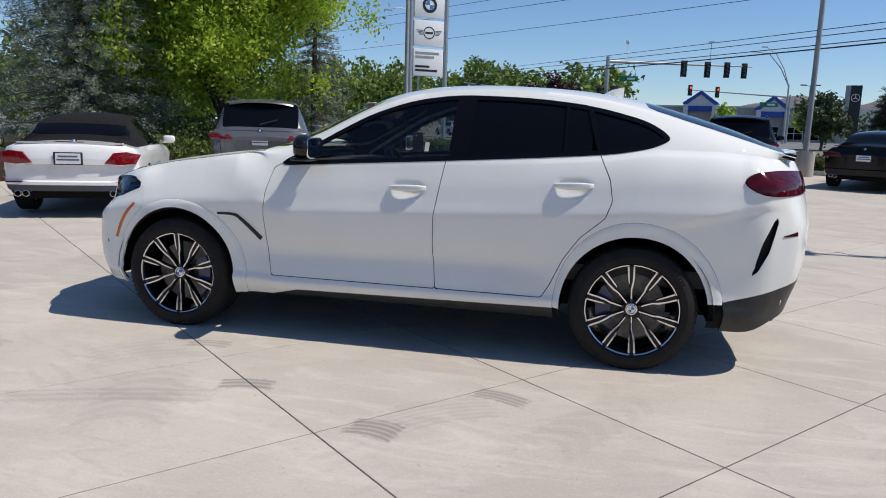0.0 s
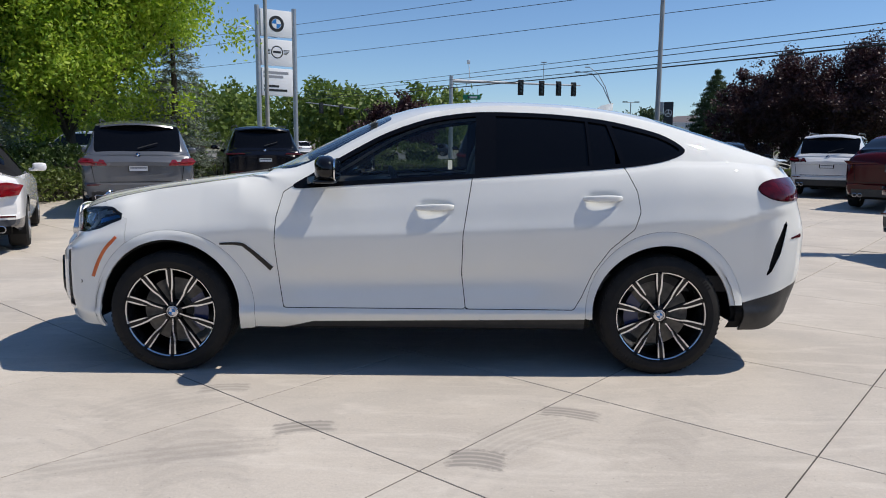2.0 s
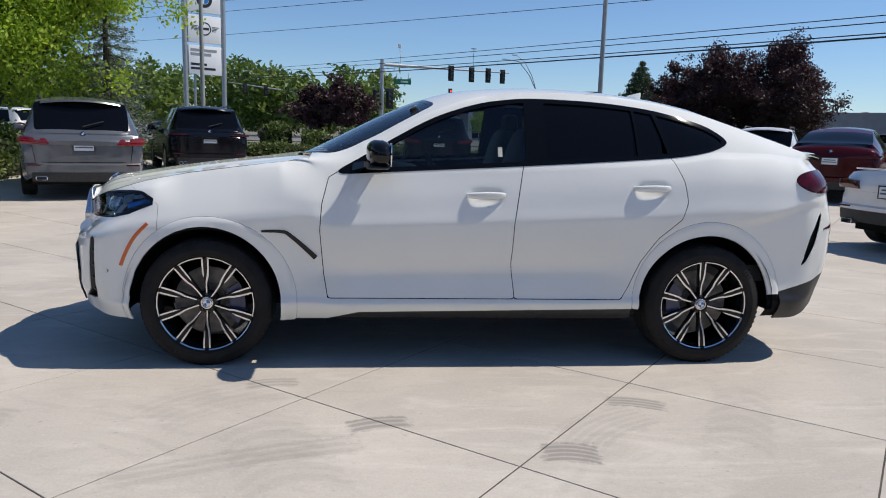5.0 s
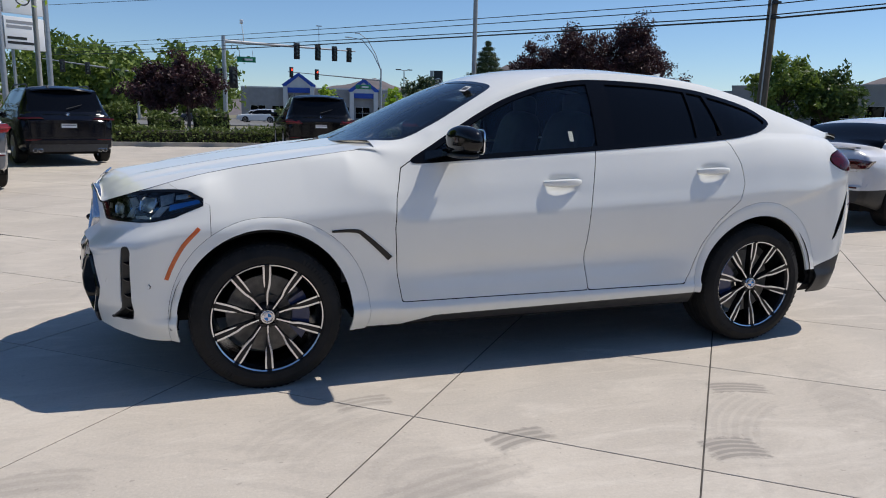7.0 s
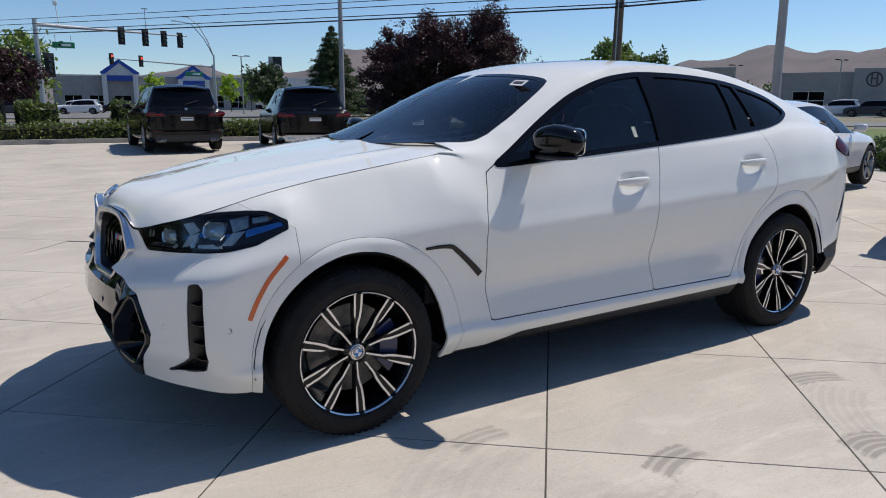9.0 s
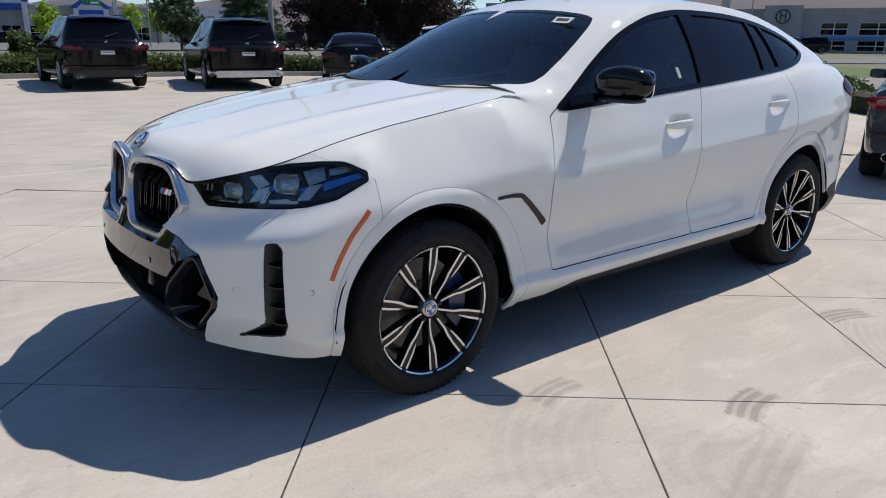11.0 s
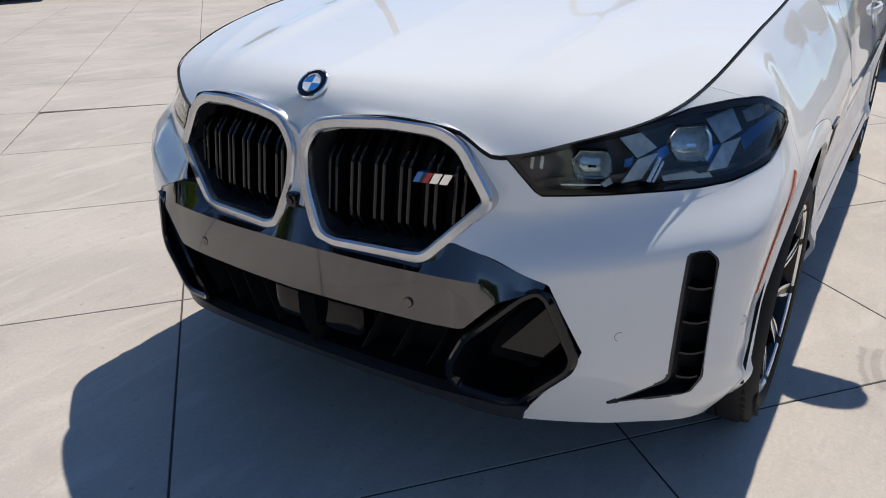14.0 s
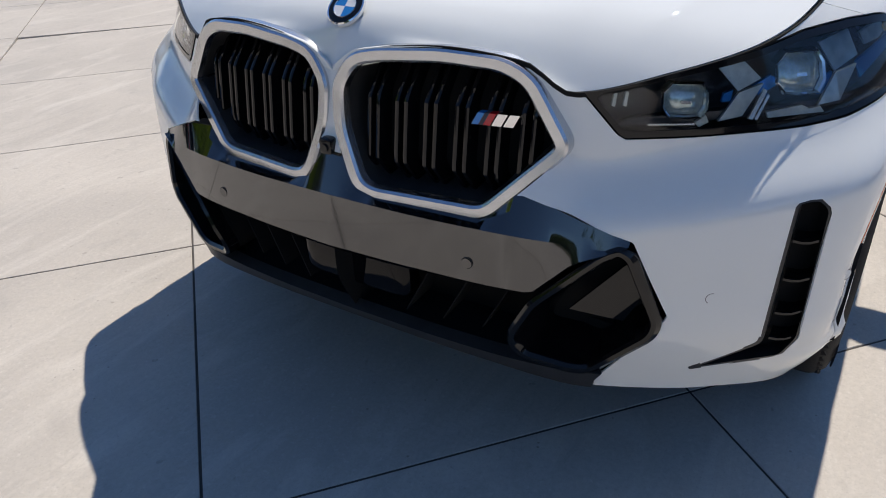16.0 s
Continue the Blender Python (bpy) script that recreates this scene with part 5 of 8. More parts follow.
SHAPES = {
    "suv": dict(L=4.93, W=2.0, H=1.75, belt=1.10, tail=((0, 1.0), (.10, 1.10), (.20, 1.22), (.42, 1.58), (.50, 1.70)), roof=((.8, 1.0), (1.7, 1.0), (2.7, .955)), screen=(2.75, 3.55), hood=1.10, r=.375, half_top=.66, glass=(.17, .47)),
    "suv_small": dict(L=4.71, W=1.89, H=1.68, belt=1.05, tail=((0, .95), (.10, 1.06), (.20, 1.18), (.45, 1.54), (.55, 1.63)), roof=((.8, 1.0), (1.7, 1.0), (2.6, .955)), screen=(2.65, 3.4), hood=1.05, r=.36, half_top=.62, glass=(.18, .50)),
    "suv_coupe": dict(L=4.95, W=2.0, H=1.70, belt=1.12, tail=((0, 1.0), (.08, 1.15), (.16, 1.24), (.55, 1.38), (1.2, 1.60)), roof=((1.6, .985), (2.2, 1.0), (2.8, .955)), screen=(2.85, 3.6), hood=1.10, r=.375, half_top=.62, glass=(.20, 1.1)),
    "sedan": dict(L=4.9, W=1.90, H=1.46, belt=.95, tail=((0, .85), (.06, 1.0), (.12, 1.06), (.62, 1.10), (1.25, 1.38)), roof=((1.6, .985), (2.2, 1.0), (2.75, .96)), screen=(2.8, 3.5), hood=.97, r=.345, half_top=.56, glass=(.66, 1.22)),
    "convertible": dict(L=4.44, W=1.78, H=1.41, belt=.93, tail=((0, .80), (.05, .96), (.10, 1.0), (.48, 1.03), (1.0, 1.31)), roof=((1.3, .97), (1.9, 1.0), (2.4, .97)), screen=(2.45, 3.05), hood=.95, r=.33, half_top=.52, glass=(.66, .86)),
}


def parked_car(name, shape, body, m, label, lamp_mat, lamps, group="", plate=True, lower=None, exhaust="round", top=None, bumper_z=.52, roundel_z=None):
    s = SHAPES[shape]
    L, W, H, r = s["L"], s["W"], s["H"], s["r"]
    hw = W / 2
    car = new(name)
    tagged(car, label, "car", group)
    car.matrix_basis = m
    sc0, sc1 = s["screen"]
    spine_c = pchip([*s["tail"], *[(y, H * k) for y, k in s["roof"]], (sc0 + .02, H * .945), (sc1, s["hood"] + .02), (sc1 + .35, s["hood"] - .02), (L - .25, s["hood"] - .14), (L, s["hood"] - .40)])
    belt_c = pchip([(0, s["tail"][0][1] - .10), (.12, s["belt"] + .0), (.8, s["belt"]), (sc1, s["belt"] - .07), (L - .25, s["belt"] - .22), (L, s["belt"] - .36)])
    half_c = pchip([(0, hw * .90), (.12, hw * .955), (.5, hw * .985), (1.2, hw), (L - 1.2, hw), (L - .5, hw * .95), (L, hw * .80)])
    top_c = pchip([(0, hw * .80), (s["tail"][-1][0], s["half_top"] + .05), (1.6, s["half_top"]), (sc0, s["half_top"]), (sc1, hw * .82), (L, hw * .70)])
    ys = np.unique(np.r_[np.linspace(0, .2, 9), np.linspace(.2, 1.4, 34), np.linspace(1.4, L - .3, 60), np.linspace(L - .3, L, 10)])
    t = np.linspace(0, 1, 18)
    u1, u2 = np.linspace(0, 1, 10)[1:], np.linspace(0, 1, 12)[1:]
    lowp = pchip([(0, .90), (.08, .965), (.30, .985), (.62, 1.0), (.82, .995), (1, .94)])
    rows = []
    for y in ys:
        w0, zb, zs, wt = float(half_c(y)), float(belt_c(y)), float(spine_c(y)), float(top_c(y))
        z0 = .24 + .12 * max(0, 1 - y / .5)
        wl = w0 * lowp(t)
        zl = z0 + (zb - z0) * t
        zc = zb + max(zs - zb, .01) * (.90 if zs - zb > .2 else .6)
        wb = w0 * .94
        wt = min(wt, wb - .01)
        w1 = wb + (wt - wb) * u1 ** 1.1
        z1 = zb + (zc - zb) * u1
        w2 = wt * (1 - u2)
        z2 = zc + (zs - zc) * (1 - (1 - u2) ** 2.2)
        w, z = np.r_[wl, w1, w2], np.r_[zl, z1, z2]
        bow = .13 * (w / hw) ** 3 * max(0, 1 - y / .8)
        bow -= .16 * (w / hw) ** 3 * max(0, 1 - (L - y) / .8)
        inset_low = np.where(z < bumper_z, .0, .035) * max(0, 1 - y / .3) * (z < zb + .02)
        rows.append(np.stack([w, y + bow + inset_low, z], 1))
    n = len(rows[0])
    V = np.concatenate(rows)
    F = grid_faces(len(rows), n)
    ks = np.linspace(1, 0, 9)
    for e, sign in ((0, 1), (len(rows) - 1, -1)):
        R = rows[e]
        y_e = ys[e]
        depth = .13 if sign > 0 else -.16
        own = depth * (R[:, 0] / hw) ** 3
        C = np.concatenate([np.stack([R[:, 0] * k, R[:, 1] - own + depth * (R[:, 0] * k / hw) ** 3, R[:, 2]], 1) for k in ks])
        o = len(V)
        V = np.concatenate([V, C])
        cf = grid_faces(len(ks), n, o)
        F += [tuple(reversed(f)) for f in cf] if sign > 0 else cf
    V, F = weld(V, F)
    F = [tuple(reversed(f)) for f in F]

    def mirror2(nm, PV, PF, mt, lab="", sides=False, t0=.004):
        if not len(PF):
            return
        if sides:
            for sg in (1, -1):
                ob = link(nm, PV * np.array([sg, 1, 1]), PF if sg > 0 else [tuple(reversed(f)) for f in PF], mt, car, lab)
        else:
            A = np.vstack([PV, PV * np.array([-1, 1, 1])])
            A, Q = weld(A, list(PF) + [tuple(i + len(PV) for i in reversed(f)) for f in PF])
            ob = link(nm, A, Q, mt, car, lab)
            if t0:
                thick(ob, t0)

    ax = (.92 if shape != "suv_coupe" else .98, L - .88)
    for a in ax:
        d = np.hypot(V[:, 1] - a, V[:, 2] - r)
        V, F = clip(V, F, np.where(V[:, 0] > .3, r * 1.12 - d, -1.0))
    # glass
    def cut(s_val):
        nonlocal V, F
        PV, PF = clip(V, F, s_val)
        V, F = clip(V, F, -s_val)
        return PV, PF
    g0, g1 = s["glass"]
    sp = spine_c(V[:, 1])
    back = np.maximum.reduce([g0 - V[:, 1] + .10 * (V[:, 0] / hw) ** 2, V[:, 1] - g1 - .05 * (V[:, 0] / hw) ** 2 - .02, V[:, 0] - np.minimum(top_c(V[:, 1]) + .06, hw * .74), belt_c(V[:, 1]) + .04 - V[:, 2]])
    if shape == "suv_coupe":
        back = np.maximum(back, belt_c(V[:, 1]) + .10 - V[:, 2])
    PV, PF = cut(back)
    mirror2("back_window", PV - np.array([0, -.006, 0]), PF, M_TINT, "dark back window", t0=0)
    y_end = {"suv": .55, "suv_small": .6, "suv_coupe": 1.25, "sedan": 1.15, "convertible": 1.35}[shape]
    zc = belt_c(V[:, 1]) + (spine_c(V[:, 1]) - belt_c(V[:, 1])) * .82
    a_line = sc1 - .1 - (V[:, 2] - s["belt"]) / (H - s["belt"]) * (sc1 - sc0)
    win = np.maximum.reduce([belt_c(V[:, 1]) + .02 - V[:, 2], V[:, 2] - zc, y_end + .5 * (V[:, 2] - s["belt"]) * (shape not in ("suv_coupe",)) - V[:, 1], V[:, 1] - a_line, top_c(V[:, 1]) + .005 - V[:, 0]])
    PV, PF = cut(win)
    mirror2("side_window", PV - np.array([.006, 0, 0]), PF, M_TINT, "dark side windows", True)
    ws = np.maximum.reduce([sc0 + .04 - V[:, 1], V[:, 1] - sc1 + .02, V[:, 0] - top_c(V[:, 1]) + .05, s["hood"] + .02 - V[:, 2]])
    PV, PF = cut(ws)
    mirror2("windscreen", PV, PF, M_TINT, "dark windscreen", t0=0)
    if top is not None:
        tp = np.maximum(np.maximum(belt_c(V[:, 1]) + .015 - V[:, 2], .46 - V[:, 1]), V[:, 1] - sc0 - .05)
        PV, PF = cut(tp)
        mirror2("soft_top", PV, PF, top, "black folding soft top")
    if lower is not None:
        lw = V[:, 2] - np.where(V[:, 1] < .9, bumper_z - .06, .36)
        PV, PF = cut(lw)
        mirror2("lower_trim", PV, PF, lower, "dark lower bumper and sill trim")
    mirror2("body", V, F, body, "", t0=.004)
    # tail lamps: slabs following the bowed tail
    def rear_y(x, z):
        t0 = s["tail"][0][1]
        base = np.interp(z, [bumper_z - .01, bumper_z + .01, t0 - .10, t0 - .08], [0, .035, .035, 0])
        yy = np.interp(z, [s["tail"][k][1] for k in range(len(s["tail"]))], [s["tail"][k][0] for k in range(len(s["tail"]))])
        return max(base, yy) + .13 * (abs(x) / hw) ** 3
    for sg in (-1, 1):
        lamp = None
        for k, (poly, mt) in enumerate(lamps):
            bm = bmesh.new()
            xs = np.linspace(min(p[0] for p in poly), max(p[0] for p in poly), 9)
            fr, bk = [], []
            P = np.array(poly)
            for x in xs:
                zz = z_span(P, min(max(x, xs[0] + 1e-3), xs[-1] - 1e-3)) or (P[0][1], P[0][1] + .01)
                y0 = rear_y(x * hw, (zz[0] + zz[1]) / 2) - .022 - .006 * k + .30 * max(0, x - .97)
                fr.append([(sg * x * hw, y0, zz[0]), (sg * x * hw, y0 - .004, (zz[0] + zz[1]) / 2), (sg * x * hw, y0 + .004, zz[1]), (sg * x * hw * .99, y0 + .10, zz[1]), (sg * x * hw * .99, y0 + .10, zz[0])])
            vs = loops(bm, fr)
            bm.faces.new(vs[0])
            bm.faces.new(vs[-1])
            ob = part("tail_lamp" if k == 0 else "lamp_band", bm, mt or lamp_mat, lamp or car, "red tail lamp" if k == 0 else "")
            lamp = lamp or ob
    zp = s["belt"] - .20 if shape != "sedan" else s["belt"] - .12
    zp = {"convertible": .80, "sedan": .78}.get(shape, zp)
    if plate:
        y0 = rear_y(0, zp) - .006
        bm = bmesh.new()
        box(bm, 0, y0, zp, .36, .012, .17, bevel=.004)
        fr = part("plate_frame", bm, M_BLACK, car, "black plate frame")
        bm = bmesh.new()
        box(bm, 0, y0 - .007, zp, .31, .006, .14)
        part("plate_insert", bm, M_PLATE, fr, "white paper insert with grey bars", smooth=False)
        for dz, ww in ((.03, .24), (-.015, .28)):
            bm = bmesh.new()
            box(bm, 0, y0 - .011, zp + dz, ww, .003, .022)
            part("plate_bar", bm, M_PLATEBAR, fr, smooth=False)
    zr = roundel_z or zp + .22
    roundel(car, "tail_badge", pose(0, rear_y(0, zr) - .008, zr, 90, 0, 0), .042)
    for sg in (-1, 1):
        bm = bmesh.new()
        y0 = rear_y(hw * .62, .35) - .03
        if exhaust == "round":
            for dx in (-.05, .05):
                rows = [[(sg * hw * .66 + dx + rr * math.cos(a), y0 + d, .33 + rr * math.sin(a)) for a in [2 * math.pi * k / 16 for k in range(16)]] for rr, d in ((.045, .12), (.045, -.01), (.038, -.012), (.036, .1))]
                loops(bm, rows)
        else:
            rows = [[(sg * hw * .66 + rr * x, y0 + d, .36 + rr * z) for x, z in ((-1, -.35), (1, -.35), (1.1, .1), (.9, .4), (-.9, .4), (-1.1, .1))] for rr, d in ((.085, .12), (.085, -.01), (.072, -.012), (.07, .1))]
            loops(bm, rows)
        part("exhaust_tip", bm, M_CHROME, car, "chrome exhaust tip")
        bm = bmesh.new()
        superquad(bm, (sg * (hw + .08), sc1 - .35, s["belt"] + .06), (.10, .06, .065), .6, .6, 10, 16)
        tube(bm, (sg * (hw - .06), sc1 - .30, s["belt"] + .01), (sg * (hw + .04), sc1 - .34, s["belt"] + .03), .025, .03, 8)
        part("door_mirror", bm, body, car)
        bm = bmesh.new()
        box(bm, sg * hw * .72, rear_y(hw * .72, .47) - .004, bumper_z - .02, .30, .012, .022)
        part("reflector", bm, M_RED, car, "red bumper reflector", smooth=False)
    if shape.startswith("suv"):
        t1, z1 = s["tail"][-1]
        if shape != "suv_coupe":
            # roof spoiler, rails and wiper
            bm = bmesh.new()
            loops(bm, [[(x, t1 - .16 + .10 * (abs(x) / .6) ** 2, z1 - .035 - .05 * (abs(x) / .6) ** 2), (x, t1 - .14 + .10 * (abs(x) / .6) ** 2, z1 - .005 - .05 * (abs(x) / .6) ** 2),
                        (x, t1 + .12, H * .995 - .05 * (abs(x) / .6) ** 2), (x, t1 + .10, z1 - .05 - .05 * (abs(x) / .6) ** 2)] for x in np.linspace(-s["half_top"] + .03, s["half_top"] - .03, 13)])
            part("roof_spoiler", bm, body, car)
            for sg in (-1, 1):
                bm = bmesh.new()
                rail_x = sg * (s["half_top"] - .02)
                knots = ((t1 + .25, H - .05), (t1 + .40, H + .015), (2.3, H + .01), (2.5, H - .06))
                for (ya, za), (yb, zb2) in zip(knots, knots[1:]):
                    tube(bm, (rail_x, ya, za), (rail_x, yb, zb2), .016, .016, 8)
                part("roof_rail", bm, M_BLACK, car, "black roof rail")
            bm = bmesh.new()
            yw = s["tail"][2]
            tube(bm, (0, yw[0] - .035, yw[1] + .02), (.34, yw[0] + .03, yw[1] + .12), .011, .008, 8)
            part("rear_wiper", bm, M_BLACK, car)
        # tailgate shut lines and a dark bumper insert
        zt0 = s["tail"][0][1]
        for x0, z0, x1, z1b in ((-.66, bumper_z + .03, .66, bumper_z + .03), (-.74, bumper_z + .03, -.80, zt0 + .02), (.74, bumper_z + .03, .80, zt0 + .02)):
            bm = bmesh.new()
            n0 = 10
            rows = []
            for k in range(n0 + 1):
                x, z = (x0 + (x1 - x0) * k / n0), z0 + (z1b - z0) * k / n0
                y0 = rear_y(x, z) - .0035
                d = (0, .005) if abs(x1 - x0) > .5 else (.005, 0)
                rows.append([(x - d[0], y0, z - d[1]), (x + d[0], y0, z + d[1]), (x + d[0], y0 + .02, z + d[1]), (x - d[0], y0 + .02, z - d[1])])
            loops(bm, rows)
            part("shut_line", bm, M_VOID, car)
        bm = bmesh.new()
        rows = [[(x, rear_y(x, .45) - .012 + .03 * (abs(x) / hw) ** 4, z) for z in (.30, .38, .46)] + [(x, rear_y(x, .45) + .06, .46), (x, rear_y(x, .45) + .06, .30)] for x in np.linspace(-hw * .80, hw * .80, 15)]
        loops(bm, rows)
        part("bumper_insert", bm, lower or M_BLACK, car, "dark bumper insert" if lower is None else "silver skid plate")
    else:
        bm = bmesh.new()
        zl = s["tail"][2][1]
        rows = [[(x, s["tail"][2][0] - .02 + .13 * (abs(x) / hw) ** 3, zl + .012), (x, s["tail"][2][0] + .10 + .13 * (abs(x) / hw) ** 3, zl + .010), (x, s["tail"][2][0] + .10 + .13 * (abs(x) / hw) ** 3, zl - .02), (x, s["tail"][2][0] - .015 + .13 * (abs(x) / hw) ** 3, zl - .01)] for x in np.linspace(-hw * .74, hw * .74, 13)]
        loops(bm, rows)
        part("boot_lip", bm, body, car)
        bm = bmesh.new()
        box(bm, 0, s["tail"][2][0] + .02, zl + .016, .34, .03, .012)
        part("brake_light", bm, M_SMOKE, car, "dark high brake light", smooth=False)
    bm = bmesh.new()
    box(bm, 0, L / 2, .30, W * .80, L - .6, .14)
    part("underbody", bm, M_VOID, car)
    for a in ax:
        for sg in (-1, 1):
            plain_wheel(car, sg * (hw - .13), a, r, sg)
            bm = bmesh.new()
            rows = [[(sg * x, a + rr * math.cos(q), max(.2, r + rr * math.sin(q))) for x, rr in ((hw - .03, r * 1.13), (hw * .55, r * 1.14), (hw * .55, .02))] for q in [math.radians(-20 + 220 * k / 16) for k in range(17)]]
            loops(bm, rows, False)
            part("wheel_arch_liner", bm, M_VOID, car)
    return car


def gz(x, y):
    """Height of the ground: level round the white car, rising gently to the street."""
    return .014 * min(max(y - 4.0, 0.0), 26.0)


def at(x, y, az):
    """A parked car's tail at x, y, heading az degrees clockwise from +y."""
    return pose(x, y, gz(x, y + 2), 0.6, 0, -az)


L_SUV = [([(.52, .93), (.70, .92), (.96, .93), (1.0, 1.0), (.98, 1.07), (.80, 1.05), (.54, 1.03)], None), ([(.60, .965), (.97, .985), (.97, 1.01), (.60, .995)], M_REDBRIGHT)]
L_IX = [([(.50, 1.02), (.98, 1.0), (.98, 1.04), (.52, 1.055)], None)]
L_COUPE = [([(.30, 1.02), (.70, 1.0), (.99, .99), (1.0, 1.07), (.70, 1.07), (.30, 1.045)], None)]
L_SEDAN = [([(.50, .80), (.98, .80), (1.0, .90), (.78, .93), (.52, .90)], None)]
L_CONV = [([(.50, .74), (.72, .72), (.97, .74), (1.0, .86), (.80, .90), (.62, .88), (.60, .82), (.52, .80)], None)]
parked_car("convertible", "convertible", P_WHITE, at(-5.75, 3.1, -27), "white convertible with a closed black soft top", M_REDBRIGHT, L_CONV, "parked cars", lower=P_GREY, top=M_SOFTTOP, bumper_z=.50)
parked_car("grey_suv", "suv", P_SILVER, at(-5.4, 7.9, -22), "grey metallic SUV parked beside the shrubs", M_REDBRIGHT, L_SUV, "parked cars", exhaust="wide", bumper_z=.60)
parked_car("black_suv", "suv", P_BLUEBLACK, at(-4.45, 13.5, -21), "glossy black electric SUV parked before the hedge", M_SMOKE, L_IX, "parked cars", bumper_z=.58)
parked_car("black_suv", "suv", P_BLACK, at(1.55, 15.8, 2), "black SUV with twin round exhausts by the hedge", M_SMOKE, L_SUV, "parked cars", bumper_z=.58)
parked_car("black_suv", "suv", P_BLACK, at(4.55, 14.5, 11), "black SUV with a silver skid plate", M_SMOKE, L_SUV, "parked cars", exhaust="wide", lower=M_CHROME, bumper_z=.50)
parked_car("black_sedan", "sedan", P_BLACK, at(7.35, 13.9, 30), "black saloon car parked under the trees", M_SMOKE, L_SEDAN, "parked cars", bumper_z=.50)
parked_car("white_small_suv", "suv_small", P_WHITE, at(10.4, 13.9, 36), "white compact SUV before the dark red trees", M_RED, L_SUV, "parked cars", bumper_z=.55)
parked_car("red_suv", "suv_coupe", P_RED, at(9.7, 9.9, 42), "dark red coupe-like SUV", M_SMOKE, L_COUPE, "parked cars", bumper_z=.58)
parked_car("white_sedan", "sedan", P_WHITE, at(6.0, 3.25, 80), "white saloon with a black lower bumper", M_DARKRED, L_SEDAN, "parked cars", lower=M_BLACK, exhaust="wide", bumper_z=.58)
parked_car("grey_sedan", "sedan", P_GREY, at(4.95, -.95, 72), "dark grey saloon with red tail lamps", M_REDBRIGHT, L_SEDAN, "parked cars", bumper_z=.55)


# ---- ground, forecourt slabs, road ----
def concrete():
    m = mat("pale broom-finished concrete", (.50, .455, .395), .82, 0, (.41, .372, .325), 1.0, 70, bump=.2)
    n, l = m.node_tree.nodes, m.node_tree.links
    geo = n.new("ShaderNodeNewGeometry")
    for tex in [k for k in n if k.bl_idname == "ShaderNodeTexNoise"]:
        for lk in list(tex.inputs["Vector"].links):
            l.remove(lk)
        l.new(geo.outputs["Position"], tex.inputs["Vector"])
    p = n["Principled BSDF"]
    col = p.inputs["Base Color"].links[0].from_socket
    # slab to slab tone, broad stains, rubber scuffs
    info = n.new("ShaderNodeObjectInfo")
    rv = n.new("ShaderNodeMapRange")
    rv.inputs[3].default_value, rv.inputs[4].default_value = .95, 1.05
    l.new(info.outputs["Random"], rv.inputs[0])
    hs = n.new("ShaderNodeHueSaturation")
    l.new(rv.outputs[0], hs.inputs["Value"])
    l.new(col, hs.inputs["Color"])
    col = hs.outputs[0]
    st = n.new("ShaderNodeTexNoise")
    st.inputs["Scale"].default_value, st.inputs["Detail"].default_value, st.inputs["Distortion"].default_value = .7, 8, 1.2
    l.new(geo.outputs["Position"], st.inputs["Vector"])
    sr = n.new("ShaderNodeMapRange")
    sr.inputs[1].default_value, sr.inputs[2].default_value = .50, .72
    sr.inputs[3].default_value, sr.inputs[4].default_value = 0, .5
    l.new(st.outputs["Fac"], sr.inputs[0])
    mx = n.new("ShaderNodeMix")
    mx.data_type = "RGBA"
    mx.inputs[7].default_value = (.34, .315, .285, 1)
    l.new(sr.outputs[0], mx.inputs[0])
    l.new(col, mx.inputs[6])
    col = mx.outputs[2]
    for sc, rot, c, lo, hi, amt in ((2.6, 25, (.60, .555, .49, 1), .52, .70, .55), (4.5, -50, (.33, .305, .27, 1), .56, .74, .42), (13, 70, (.36, .33, .295, 1), .55, .72, .35)):
        mp = n.new("ShaderNodeMapping")
        mp.inputs["Rotation"].default_value = (0, 0, radians(rot))
        mp.inputs["Scale"].default_value = (.35, 1.2, 1)
        l.new(geo.outputs["Position"], mp.inputs["Vector"])
        sm = n.new("ShaderNodeTexNoise")
        sm.inputs["Scale"].default_value, sm.inputs["Detail"].default_value, sm.inputs["Distortion"].default_value = sc, 7, 1.6
        sm.inputs["Roughness"].default_value = .65
        l.new(mp.outputs[0], sm.inputs["Vector"])
        mr = n.new("ShaderNodeMapRange")
        mr.inputs[1].default_value, mr.inputs[2].default_value, mr.inputs[4].default_value = lo, hi, amt
        l.new(sm.outputs["Fac"], mr.inputs[0])
        mx = n.new("ShaderNodeMix")
        mx.data_type = "RGBA"
        mx.inputs[7].default_value = c
        l.new(mr.outputs[0], mx.inputs[0])
        l.new(col, mx.inputs[6])
        col = mx.outputs[2]
    sp = n.new("ShaderNodeTexNoise")
    sp.inputs["Scale"].default_value, sp.inputs["Detail"].default_value = 24, 2
    l.new(geo.outputs["Position"], sp.inputs["Vector"])
    pr = n.new("ShaderNodeMapRange")
    pr.inputs[1].default_value, pr.inputs[2].default_value, pr.inputs[4].default_value = .715, .75, .4
    l.new(sp.outputs["Fac"], pr.inputs[0])
    mx = n.new("ShaderNodeMix")
    mx.data_type = "RGBA"
    mx.inputs[7].default_value = (.20, .185, .165, 1)
    l.new(pr.outputs[0], mx.inputs[0])
    l.new(col, mx.inputs[6])
    col = mx.outputs[2]
